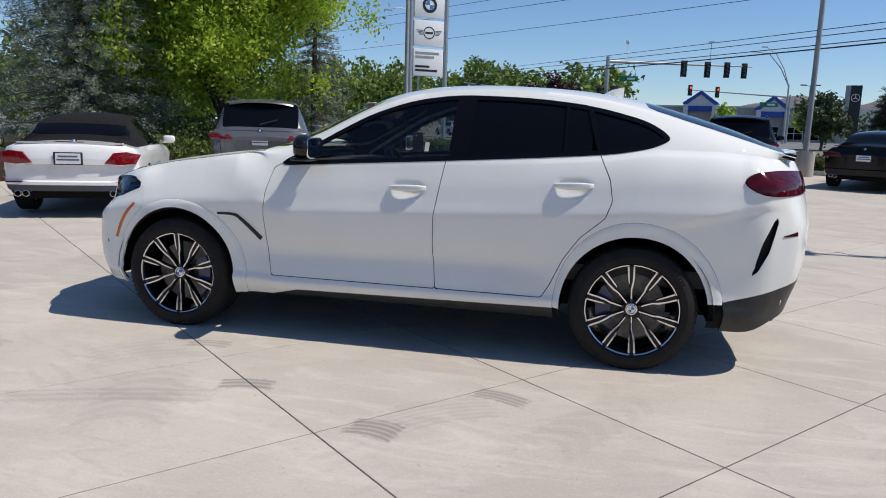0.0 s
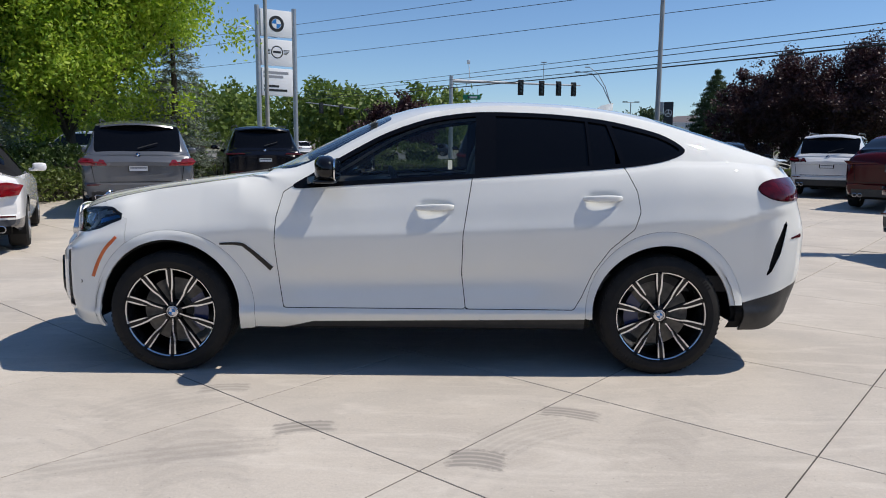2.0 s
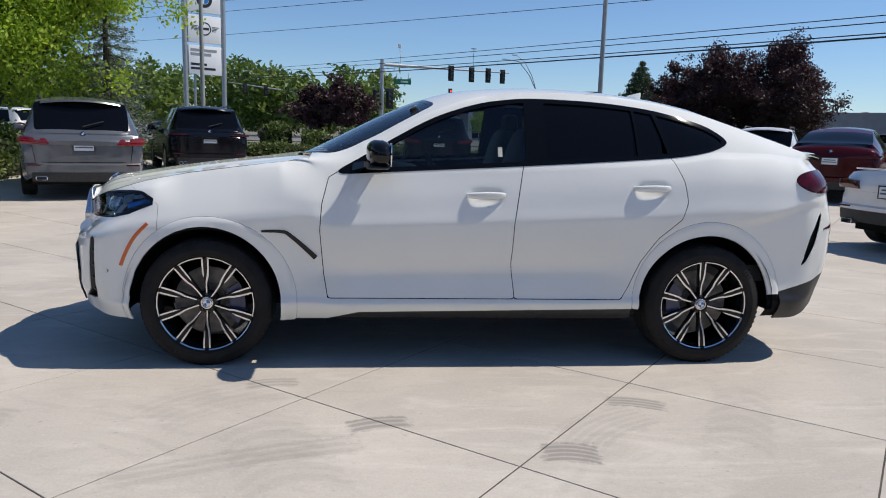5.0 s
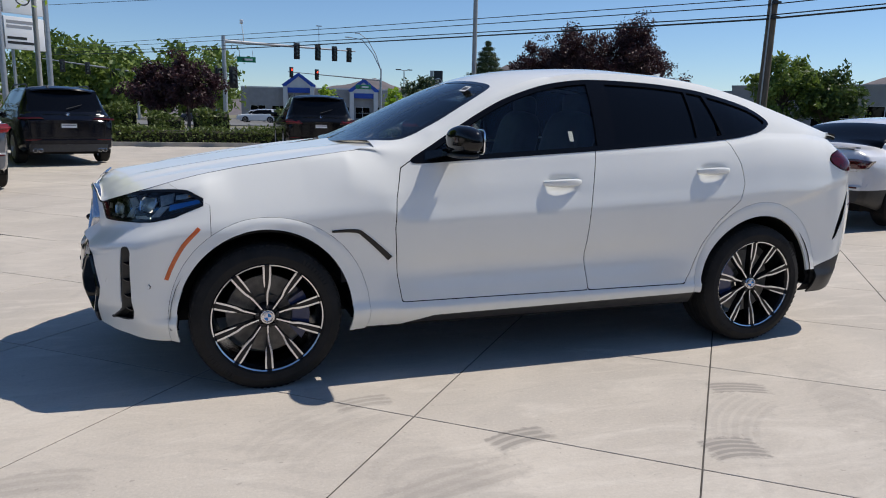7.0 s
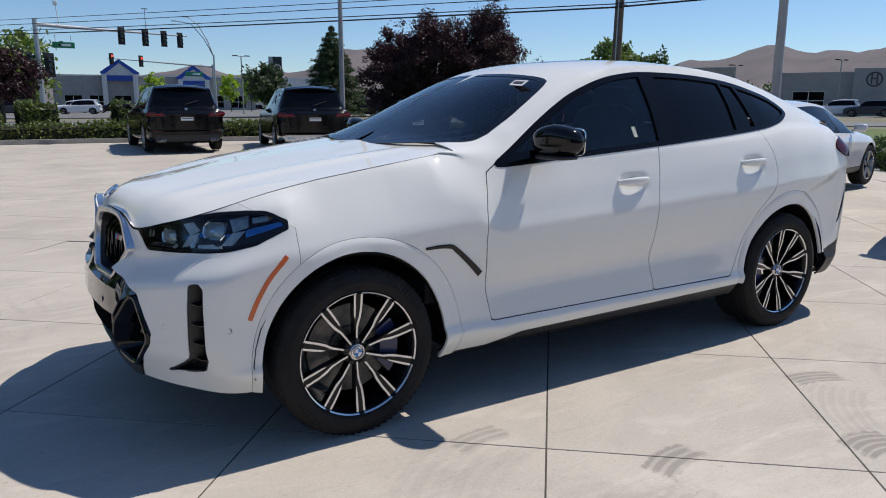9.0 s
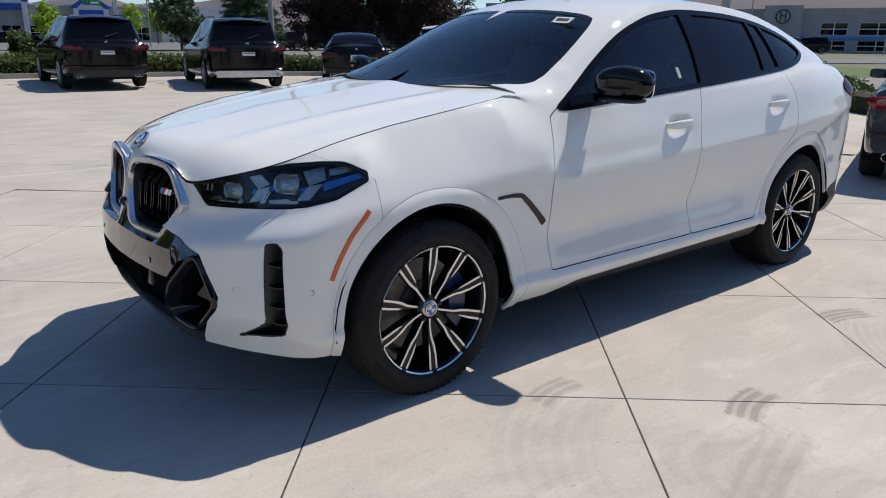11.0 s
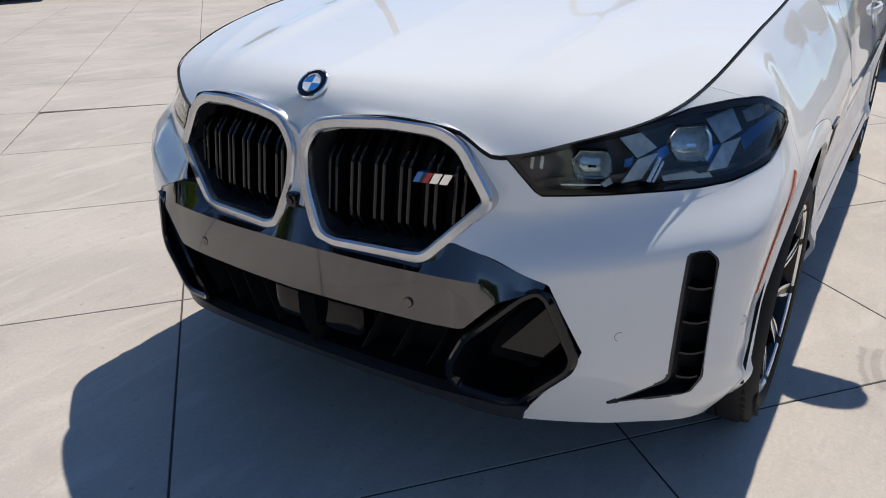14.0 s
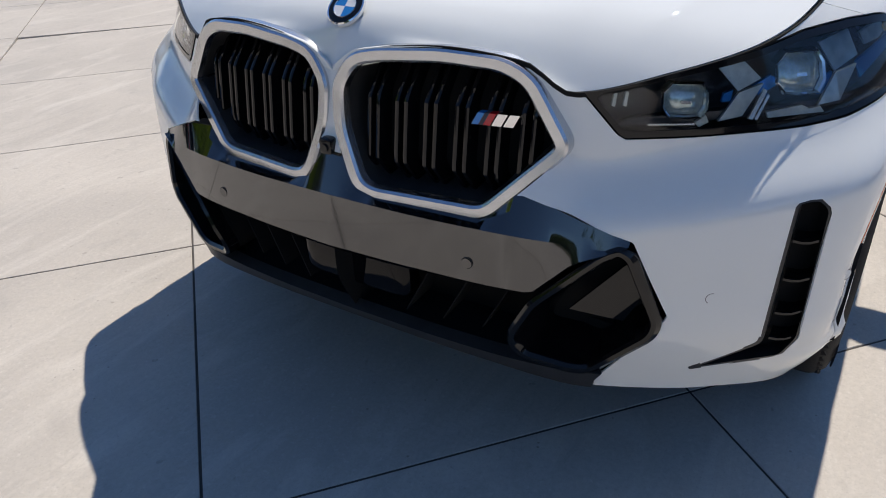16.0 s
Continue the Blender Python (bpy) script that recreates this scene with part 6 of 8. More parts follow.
    def math_node(op, a, b=None, c=None):
        k = n.new("ShaderNodeMath")
        k.operation = op
        for q, v in enumerate((a, b, c)):
            if v is None:
                continue
            if isinstance(v, (int, float)):
                k.inputs[q].default_value = v
            else:
                l.new(v, k.inputs[q])
        return k.outputs[0]

    def ramp(v, lo, hi, out=1.0):
        k = n.new("ShaderNodeMapRange")
        k.interpolation_type = "SMOOTHSTEP"
        k.inputs[1].default_value, k.inputs[2].default_value, k.inputs[4].default_value = lo, hi, out
        l.new(v, k.inputs[0])
        return k.outputs[0]

    def tint(fac, colour):
        nonlocal col
        k = n.new("ShaderNodeMix")
        k.data_type = "RGBA"
        k.inputs[7].default_value = (*colour, 1)
        l.new(fac, k.inputs[0])
        l.new(col, k.inputs[6])
        col = k.outputs[2]

    def grain(scale, detail=3.0, rough=.6):
        k = n.new("ShaderNodeTexNoise")
        k.inputs["Scale"].default_value, k.inputs["Detail"].default_value, k.inputs["Roughness"].default_value = scale, detail, rough
        l.new(geo.outputs["Position"], k.inputs["Vector"])
        return k.outputs["Fac"]

    # cement grain, pale laitance, pin holes
    tint(ramp(grain(160, 4, .75), .52, .66, .30), (.27, .25, .225))
    tint(ramp(grain(55, 5, .7), .55, .70, .28), (.66, .62, .56))
    tint(ramp(grain(9, 6, .65), .54, .68, .22), (.33, .305, .275))
    holes = n.new("ShaderNodeTexVoronoi")
    holes.inputs["Scale"].default_value = 14
    l.new(geo.outputs["Position"], holes.inputs["Vector"])
    tint(ramp(holes.outputs["Distance"], .055, .035, .55), (.16, .145, .13))
    # trowel sweeps: faint arcs about far centres
    for cx, cy, lo, hi, freq in ((-3.4, -4.6, 2.2, 3.9, 46), (2.6, -4.2, 1.6, 3.4, 52), (-6.0, 1.5, 2.4, 4.2, 44)):
        sub = n.new("ShaderNodeVectorMath")
        sub.operation = "DISTANCE"
        sub.inputs[1].default_value = (cx, cy, 0)
        l.new(geo.outputs["Position"], sub.inputs[0])
        rad = math_node("ADD", sub.outputs["Value"], math_node("MULTIPLY", grain(1.2, 2), .25))
        stripes = ramp(math_node("SINE", math_node("MULTIPLY", rad, freq)), .1, .9)
        inside = math_node("MULTIPLY", ramp(rad, lo, lo + .5), ramp(rad, hi, hi - .5))
        patchy = ramp(grain(1.6, 4), .50, .66)
        tint(math_node("MULTIPLY", math_node("MULTIPLY", stripes, inside), math_node("MULTIPLY", patchy, .22)), (.31, .285, .26))
    # rubber marks: soft-edged patches striped by tread bands
    worn = grain(26, 5, .7)
    for x, y, a, b, turn, bands, dark in SCUFFS:
        mp = n.new("ShaderNodeMapping")
        mp.vector_type = "TEXTURE"
        mp.inputs["Location"].default_value = (x, y, 0)
        mp.inputs["Rotation"].default_value = (0, 0, radians(turn))
        mp.inputs["Scale"].default_value = (a, b, 1)
        l.new(geo.outputs["Position"], mp.inputs["Vector"])
        xyz = n.new("ShaderNodeSeparateXYZ")
        l.new(mp.outputs[0], xyz.inputs[0])
        wob = math_node("MULTIPLY_ADD", worn, .9, -.45)
        v = math_node("ADD", xyz.outputs[1], math_node("MULTIPLY", math_node("MULTIPLY", xyz.outputs[0], xyz.outputs[0]), .35))
        edge = math_node("ADD", math_node("MAXIMUM", math_node("ABSOLUTE", xyz.outputs[0]), math_node("ABSOLUTE", v)), wob)
        mask = ramp(edge, 1.08, .78)
        band = math_node("MULTIPLY_ADD", ramp(math_node("SINE", math_node("MULTIPLY", v, bands * math.pi)), -.75, .1), .55, .45)
        tint(math_node("MULTIPLY", math_node("MULTIPLY", mask, band), dark), (.17, .158, .145))
    l.new(col, p.inputs["Base Color"])
    return m


SCUFFS = [(-.52, -1.84, .15, .075, 12, 3, .62), (.83, -1.62, .16, .075, -18, 4, .60), (.32, -2.19, .13, .10, -10, 5, .66), (.56, -1.90, .30, .16, 38, 7, .20), (-1.12, -2.20, .55, .10, 18, 3, .24),
          (-1.08, -1.27, .14, .07, 8, 3, .42), (-.98, -2.08, .22, .40, 20, 7, .16), (-1.38, -1.50, .35, .22, 40, 6, .14), (1.35, -1.75, .16, .45, -30, 6, .14), (-2.41, -1.68, .20, .10, 0, 3, .25)]
M_CONC = concrete()
M_JOINT = mat("dark joint filler", (.045, .04, .036), .9, 0, (.08, .07, .06), 6, 80)
M_ASPHALT = mat("grey asphalt", (.13, .13, .13), .9, 0, (.18, .18, .175), .5, 40, bump=.1)
M_EARTH = mat("dry verge earth", (.20, .17, .12), .95, 0, (.13, .14, .07), .15, 3, bump=.2)
M_GRAVEL = mat("grey gravel", (.30, .28, .26), .95, 0, (.16, .15, .14), 14, 60, bump=.8)
M_GRASS = mat("lawn", (.07, .12, .025), .95, 0, (.12, .15, .04), 3, 50, bump=.5)
M_KERB = mat("kerb concrete", (.45, .43, .40), .85, 0, (.36, .345, .32), 4, 60, bump=.1)

# one sheet to the horizon
xs = np.r_[-3000, -900, -300, np.linspace(-120, 120, 49), 300, 900, 3000]
ysg = np.r_[-3000, -900, -300, -120, np.linspace(-40, 4, 8), np.linspace(5, 31, 27), 40, 60, 90, 130, 200, 300, 900, 3000]
GV = np.array([(x, y, gz(x, y) - .06) for x in xs for y in ysg])
tagged(link("ground", GV, [tuple(reversed(f)) for f in grid_faces(len(xs), len(ysg))], M_EARTH), "dry earth reaching to the hills", "ground", kind="structure")


def lay(name, pts, h, material, label, cat, kind="structure", up=.0):
    """A flat-laid area with an outline of (x, y), following the ground, with thickness."""
    bm = bmesh.new()
    vs = [bm.verts.new((x, y, gz(x, y) + h)) for x, y in pts]
    f = bm.faces.new(vs)
    r = bmesh.ops.extrude_face_region(bm, geom=[f])
    bmesh.ops.translate(bm, vec=(0, 0, -.12), verts=[v for v in r["geom"] if isinstance(v, bmesh.types.BMVert)])
    bmesh.ops.triangulate(bm, faces=bm.faces)
    return tagged(part(name, bm, material, None, smooth=False), label, cat, kind=kind)


HEDGE = [(-14.0, 15.0), (-10.5, 19.0), (-5.0, 21.6), (0.0, 21.4), (5.0, 20.6), (9.5, 19.2), (13.5, 16.8), (16.5, 12.0), (17.5, 6.0)]


def arc_pts(line, n=8):
    f = pchip([(i, *p) for i, p in enumerate(line)])
    return f(np.linspace(0, len(line) - 1, n * (len(line) - 1) + 1))


# slabs, laid askew to the car
SA, SB = Vector((.7612, -.6485, 0)), Vector((.6485, .7612, 0))
LA, LB = 1.255, 1.30
court = [tuple(p) for p in arc_pts(HEDGE, 3)] + [(17.5, -23.5), (-32, -23.5), (-32, 12)]
gx, gy = np.arange(-33, 18.6, .5), np.arange(-24, 22.6, .5)
BV = np.array([(x, y, gz(x, y) - float(np.interp(y, [2.6, 3.1, 5.1, 5.6], [.0028, .022, .022, .006]))) for x in gx for y in gy])
BV, BF = clip(BV, [tuple(reversed(f)) for f in grid_faces(len(gx), len(gy))], sd_poly(BV[:, :2], court))
bed = tagged(link("forecourt", BV, BF, M_JOINT, smooth=False), "pale concrete forecourt cut into square slabs", "pavement", kind="structure")


def slab_mesh(name, jitter):
    bm = bmesh.new()
    box(bm, 0, 0, -.03, LA - .0070, LB - .0070, .06)
    es = [e for e in bm.edges if all(v.co.z > -.01 for v in e.verts)]
    bmesh.ops.bevel(bm, geom=es, offset=.0015, segments=1, affect="EDGES")
    me = bpy.data.meshes.new(name)
    bm.to_mesh(me)
    bm.free()
    me.materials.append(M_CONC)
    return me


slab_me = slab_mesh("slab", 0)
cells = []
for i in range(-36, 36):
    for j in range(-40, 26):
        c = Vector((.063, -2.319, 0)) + SA * LA * (i + .5) + SB * LB * (j + .5)
        if sd_poly([(c.x, c.y)], court)[0] < .25:
            cells.append(c)
cells.sort(key=lambda c: (c.x + .6) ** 2 + (c.y + .6) ** 2)
ang = math.degrees(math.atan2(SA.y, SA.x))
far_V, far_F = [], []
for k, c in enumerate(cells):
    tilt = math.degrees(math.atan(.014)) if c.y > 4 else 0
    m = pose(c.x, c.y, gz(c.x, c.y), tilt, 0, 0) @ pose(0, 0, 0, 0, 0, ang)
    if k < 300:
        ob = new("slab", slab_me)
        ob.parent = bed
        ob.matrix_basis = m
    else:
        o = len(far_V)
        far_V += [m @ v.co for v in slab_me.vertices]
        far_F += [tuple(o + i for i in p.vertices) for p in slab_me.polygons]
rest = link("outer_slabs", far_V, far_F, M_CONC, bed, "pale concrete slabs further out", smooth=False)
rest["kind"] = "stuff"

# verge, road and lots beyond the hedge
lay("verge", [tuple(p) for p in arc_pts(HEDGE, 3)] + [(40, 6), (40, 16), (20, 26), (0, 30), (-30, 30)], .02, M_GRASS, "green verge behind the hedge", "grass")
lay("gravel_bed", [(12.0, 1.2), (17.0, 8.0), (30, 9.5), (30, 4.0), (20, .5)], .045, M_GRAVEL, "grey gravel bed with low plants", "gravel")
lay("road", [(-140, 31), (0, 31), (22, 27), (60, 14), (140, -14), (140, 22), (60, 44), (24, 52), (-140, 58)], .0, M_ASPHALT, "wide grey asphalt road", "road")
lay("far_lot", [(-160, 66), (20, 64), (60, 58), (160, 30), (200, 60), (120, 170), (0, 190), (-160, 170)], .02, M_ASPHALT, "grey car park across the road", "car park")
bm = bmesh.new()
for a, b in zip(arc_pts(HEDGE, 4)[:-1], arc_pts(HEDGE, 4)[1:]):
    d = Vector((b[0] - a[0], b[1] - a[1], 0))
    mid = Vector(((a[0] + b[0]) / 2, (a[1] + b[1]) / 2, 0))
    box(bm, mid.x, mid.y, gz(mid.x, mid.y) + .04, d.length + .01, .15, .2, Matrix.Rotation(math.atan2(d.y, d.x), 3, "Z"))
tagged(part("kerb", bm, M_KERB, None, smooth=False), "pale concrete kerb round the forecourt", "kerb", kind="structure")

# ---- plants ----
def leaf_mat(name, c1, c2, trans=.35):
    m = bpy.data.materials.new(name)
    m.use_nodes = True
    n, l = m.node_tree.nodes, m.node_tree.links
    p = n["Principled BSDF"]
    p.inputs["Roughness"].default_value = .55
    geo = n.new("ShaderNodeNewGeometry")
    mx = n.new("ShaderNodeMix")
    mx.data_type = "RGBA"
    mx.inputs[6].default_value, mx.inputs[7].default_value = (*c1, 1), (*c2, 1)
    l.new(geo.outputs["Random Per Island"], mx.inputs[0])
    l.new(mx.outputs[2], p.inputs["Base Color"])
    tr = n.new("ShaderNodeBsdfTranslucent")
    l.new(mx.outputs[2], tr.inputs["Color"])
    ms = n.new("ShaderNodeMixShader")
    ms.inputs[0].default_value = trans
    l.new(p.outputs[0], ms.inputs[1])
    l.new(tr.outputs[0], ms.inputs[2])
    l.new(ms.outputs[0], n["Material Output"].inputs["Surface"])
    return m


M_LEAF = leaf_mat("bright green leaves", (.20, .35, .02), (.50, .62, .07), .50)
M_LEAFDARK = leaf_mat("dark green leaves", (.045, .085, .02), (.09, .14, .03))
M_LEAFMID = leaf_mat("mid green leaves", (.07, .125, .024), (.21, .29, .055), .4)
M_SPRUCE = leaf_mat("blue-grey spruce needles", (.085, .12, .085), (.25, .30, .23), .15)
M_PINE = leaf_mat("pine needles", (.03, .06, .02), (.08, .12, .042), .15)
M_PLUM = leaf_mat("dark purple plum leaves", (.030, .012, .016), (.075, .030, .034), .25)
M_HEDGE = leaf_mat("hedge leaves", (.06, .10, .018), (.15, .19, .04), .3)
M_REDFLOWER = leaf_mat("red flowers", (.35, .02, .03), (.45, .05, .05), .3)
M_BARK = mat("dark bark", (.055, .042, .032), .9, 0, (.10, .08, .065), 12, 80, bump=.6, aniso=(3, 3, .6))


def leaves(rng, centres, n, spread, size, flat=.0, long=1.0):
    """n leaf blades scattered round the centres: vertices and faces."""
    c = centres[rng.integers(0, len(centres), n)]
    p = c + rng.normal(0, 1, (n, 3)) * spread
    a = rng.normal(0, 1, (n, 3))
    a[:, 2] *= 1 - flat
    a /= np.linalg.norm(a, axis=1)[:, None]
    b = np.cross(a, rng.normal(0, 1, (n, 3)))
    b /= np.maximum(np.linalg.norm(b, axis=1), 1e-6)[:, None]
    s = size * rng.uniform(.6, 1.35, n)[:, None]
    A, B = a * s * long, b * s * .55
    V = np.stack([p - A, p + B * .9 - A * .1, p + A, p - B * .9 - A * .1], 1).reshape(-1, 3)
    F = [(4 * i, 4 * i + 1, 4 * i + 2, 4 * i + 3) for i in range(n)]
    return V, F


def limb(bm, pts, r0, r1, seg=8):
    for i in range(len(pts) - 1):
        k0, k1 = i / (len(pts) - 1), (i + 1) / (len(pts) - 1)
        tube(bm, pts[i], pts[i + 1], r0 + (r1 - r0) * k0, r0 + (r1 - r0) * k1, seg)


def broad_tree(name, x, y, h, radius, crown_lo, leaf, n, seed, label, size=.085, lobes=46, trunk_r=.14, trunks=1, squash=1.0, group="", z0=None, crown_h=None):
    """Trunk with limbs, and a crown of leaf clumps on an uneven outline."""
    rng = np.random.default_rng(seed)
    t = new(name)
    tagged(t, label, "tree", group)
    t.matrix_basis = pose(x, y, gz(x, y) if z0 is None else z0)
    cc = np.array([0, 0, (crown_lo + h) / 2])
    ax = np.array([radius, radius * squash, (h - crown_lo) / 2])
    d = rng.normal(0, 1, (lobes, 3))
    d /= np.linalg.norm(d, axis=1)[:, None]
    tips = cc + d * ax * rng.uniform(.45, 1.0, lobes)[:, None]
    tips[:, :2] *= (1 - .35 * np.clip((tips[:, 2] - cc[2]) / ax[2], 0, 1))[:, None]
    bm = bmesh.new()
    for k in range(trunks):
        off = Vector((.35 * k * math.cos(2.1 * k), .35 * k * math.sin(2.1 * k), 0))
        limb(bm, [off, off * 1.2 + Vector((.05, .04, crown_lo * .6)), off * 1.5 + Vector((0, .1, crown_lo + .3)), Vector(cc) + Vector((0, 0, ax[2] * .3))], trunk_r, trunk_r * .35, 10)
    for tip in tips[:26]:
        s = Vector((0, 0, crown_lo * .8 + rng.uniform(0, .4) * (h - crown_lo)))
        e = Vector(tip)
        limb(bm, [s, s.lerp(e, .5) + Vector((0, 0, -.1 * radius * .3)), e], trunk_r * .32, .012, 6)
    part("trunk", bm, M_BARK, t, "dark bark trunk and limbs")
    tw = []
    for tip in tips:
        k = rng.integers(5, 10)
        tw.append(tip + rng.normal(0, 1, (k, 3)) * radius * np.array([.17, .17, .13]))
    tw = np.concatenate(tw)
    V, F = leaves(rng, tw, n, radius * .075, size)
    link("crown", V, F, leaf, t, "crown of small leaves", smooth=False)
    return t


def spruce(name, x, y, h, r, seed, label, leaf, n_whorl=20, per=13, blades=70, size=.05, lo=.25, z0=None):
    """Conical conifer: drooping whorled boughs set with needles."""
    rng = np.random.default_rng(seed)
    t = new(name)
    tagged(t, label, "tree")
    t.matrix_basis = pose(x, y, gz(x, y) if z0 is None else z0)
    bm = bmesh.new()
    limb(bm, [Vector((0, 0, 0)), Vector((0, 0, h))], .03 * h, .01, 10)
    cs = []
    for i in range(n_whorl):
        k = i / (n_whorl - 1)
        z = lo + (h - lo) * k
        rr = r * (1 - k) ** .8 + .08
        for j in range(per):
            a = 2 * math.pi * (j + rng.uniform(-.3, .3)) / per + i * .7
            ln = rr * rng.uniform(.75, 1.08)
            tip = Vector((ln * math.cos(a), ln * math.sin(a), z - .22 * ln + .12 * ln * rng.uniform(-1, 1)))
            base = Vector((0, 0, z))
            if j % 2 == 0:
                tube(bm, base, tip, .018, .006, 5)
            for q in np.linspace(.25, 1, max(4, int(ln / .12))):
                p = base.lerp(tip, q)
                w = .16 * (1.15 - q) * ln * .5 + .03
                cs.append([p.x - math.sin(a) * rng.normal(0, w), p.y + math.cos(a) * rng.normal(0, w), p.z + .05 * ln * (q * q) + rng.normal(0, .02)])
    part("trunk", bm, M_BARK, t, "dark bark trunk")
    cs = np.array(cs)
    V, F = leaves(rng, cs, min(len(cs) * blades // 10, 130000), .05 * r / 2, size * .55, .4, 2.6)
    link("crown", V, F, leaf, t, "tiers of short needles", smooth=False)
    return t


broad_tree("shade_tree", -9.9, 14.2, 9.4, 3.4, 1.5, M_LEAF, 190000, 3, "tall bright green shade tree in the shrub bed", .062, 120, .17, 2)
broad_tree("shade_tree", -13.5, 16.5, 9.0, 3.0, 1.8, M_LEAFMID, 14000, 4, "dark green tree behind the shrub bed", .12, 40, .15)
spruce("spruce_tree", -12.0, 11.2, 9.8, 2.7, 5, "blue-grey spruce standing in the shrub bed", M_SPRUCE, 34, 19, 200, .034, .4)
spruce("spruce_tree", -7.9, 16.6, 5.8, 1.6, 6, "small blue-green spruce beside the shade tree", M_SPRUCE, 22, 13, 120, .036, .3)
broad_tree("plum_tree", 16.0, 27.2, 5.5, 2.15, .7, M_PLUM, 52000, 7, "dark purple-leaved plum tree", .060, 64, .12, 1, 1, "plum trees")
broad_tree("plum_tree", 18.0, 25.7, 5.5, 2.15, .7, M_PLUM, 52000, 8, "dark purple-leaved plum tree", .060, 64, .12, 1, 1, "plum trees")
broad_tree("plum_tree", 14.3, 27.9, 4.8, 1.5, .7, M_PLUM, 22000, 18, "dark purple-leaved plum tree", .065, 46, .10, 1, 1, "plum trees")
broad_tree("plum_tree", -2.2, 47.5, 4.6, 2.0, 1.3, M_PLUM, 9000, 9, "purple plum tree on the street verge", .12, 40, .13)
broad_tree("plum_tree", -4.6, 48.5, 4.2, 1.6, 1.2, M_PLUM, 6000, 19, "purple plum tree on the street verge", .12, 34, .12)
spruce("pine_tree", 25.4, 61.8, 8.2, 3.7, 10, "dark green pine tree", M_PINE, 17, 15, 300, .075, 1.0)
broad_tree("pine_tree", 19.5, 63.0, 5.0, 2.2, .8, M_PINE, 5000, 20, "dark green pine tree", .16, 34, .15)
broad_tree("street_tree", 57.5, 57.0, 8.2, 3.4, 1.6, M_LEAFMID, 7000, 11, "light green tree by the side road", .24, 44, .25)
broad_tree("street_tree", 61.0, 54.5, 6.6, 3.2, 1.2, M_LEAFDARK, 7000, 12, "dark green tree by the side road", .24, 44, .25)
broad_tree("street_tree", 88.0, 43.0, 3.6, 1.9, 1.2, M_LEAFDARK, 1500, 13, "small green tree before the grey building", .2, 20, .1)
for k, (x, y, h) in enumerate(((20.5, 128.0, 6.0), (34.0, 128, 6.5), (36.5, 124, 5.5), (22.0, 133, 5.0))):
    broad_tree("street_tree", x, y, h, 2.0, 1.6, M_LEAF, 1500, 30 + k, "small young green street tree", .24, 20, .1, group="young street trees")


def strip_leaves(name, line, width, h, n, leaf, seed, label, cat, size=.05, wob=.06, z0=0):
    """A clipped hedge or shrub row as many leaves over a twiggy core."""
    rng = np.random.default_rng(seed)
    P = arc_pts(line, 12)
    k = rng.integers(0, len(P) - 1, n)
    f = rng.uniform(0, 1, n)[:, None]
    base = P[k] * (1 - f) + P[k + 1] * f
    d = P[k + 1] - P[k]
    d /= np.linalg.norm(d, axis=1)[:, None]
    nrm = np.stack([-d[:, 1], d[:, 0]], 1)
    th = rng.uniform(0, math.pi, n)
    rad = rng.uniform(.75, 1.05, n) + wob * np.sin(base[:, 0] * 3.1) + wob * np.sin(base[:, 0] * 1.3 + 1)
    sq = lambda v, e: np.sign(v) * np.abs(v) ** e
    off = sq(np.cos(th), .6) * width / 2 * rad
    hh = sq(np.sin(th), .6) * h * rad
    c = np.stack([base[:, 0] + nrm[:, 0] * off, base[:, 1] + nrm[:, 1] * off, hh + z0 + np.array([gz(a, b) for a, b in base])], 1)
    V, F = leaves(rng, c, n, .03, size)
    ob = link(name, V, F, leaf, None, smooth=False)
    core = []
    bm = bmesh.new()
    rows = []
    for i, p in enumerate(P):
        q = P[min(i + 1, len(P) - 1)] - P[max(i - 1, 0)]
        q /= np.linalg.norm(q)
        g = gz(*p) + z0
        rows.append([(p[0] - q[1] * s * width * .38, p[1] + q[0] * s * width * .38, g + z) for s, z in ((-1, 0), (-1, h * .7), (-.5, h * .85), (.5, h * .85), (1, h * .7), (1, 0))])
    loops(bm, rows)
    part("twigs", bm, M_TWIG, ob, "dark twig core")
    tagged(ob, label, cat, kind="stuff")
    return ob


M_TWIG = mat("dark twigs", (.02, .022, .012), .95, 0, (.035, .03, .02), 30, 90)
H2 = [(p[0] + .25, p[1] + .55) for p in HEDGE[1:-1]]
strip_leaves("hedge", H2, .9, .62, 26000, M_HEDGE, 21, "low clipped green hedge along the forecourt", "hedge", .055)
strip_leaves("shrubs", [(-12.5, 9.0), (-10.0, 11.6), (-8.8, 14.5), (-8.0, 18.0)], 1.5, .95, 14000, M_LEAFDARK, 22, "dark green shrubs under the trees", "shrubs", .06, .2)
strip_leaves("flowering_shrub", [(-11.4, 5.4), (-11.0, 6.4), (-10.6, 7.3)], .9, .75, 3000, M_REDFLOWER, 23, "shrub with red flowers in the bed", "shrub", .05, .2)
strip_leaves("shrubs", [(-10.4, 7.5), (-9.6, 9.5), (-9.0, 12.0)], 1.2, .6, 8000, M_HEDGE, 24, "light green low shrubs in the bed", "shrubs", .05, .25)
for k, (x, y, h) in enumerate(((-1.0, 34.0, 1.2), (-5.5, 35.0, 1.3), (-3.2, 34.5, .9), (3.2, 35.5, 1.3))):
    strip_leaves("verge_shrub", [(x - .8, y), (x, y + .1), (x + .8, y)], 1.5, h, 1500, M_HEDGE, 40 + k, "round green shrub on the street verge", "shrub", .09, .1)
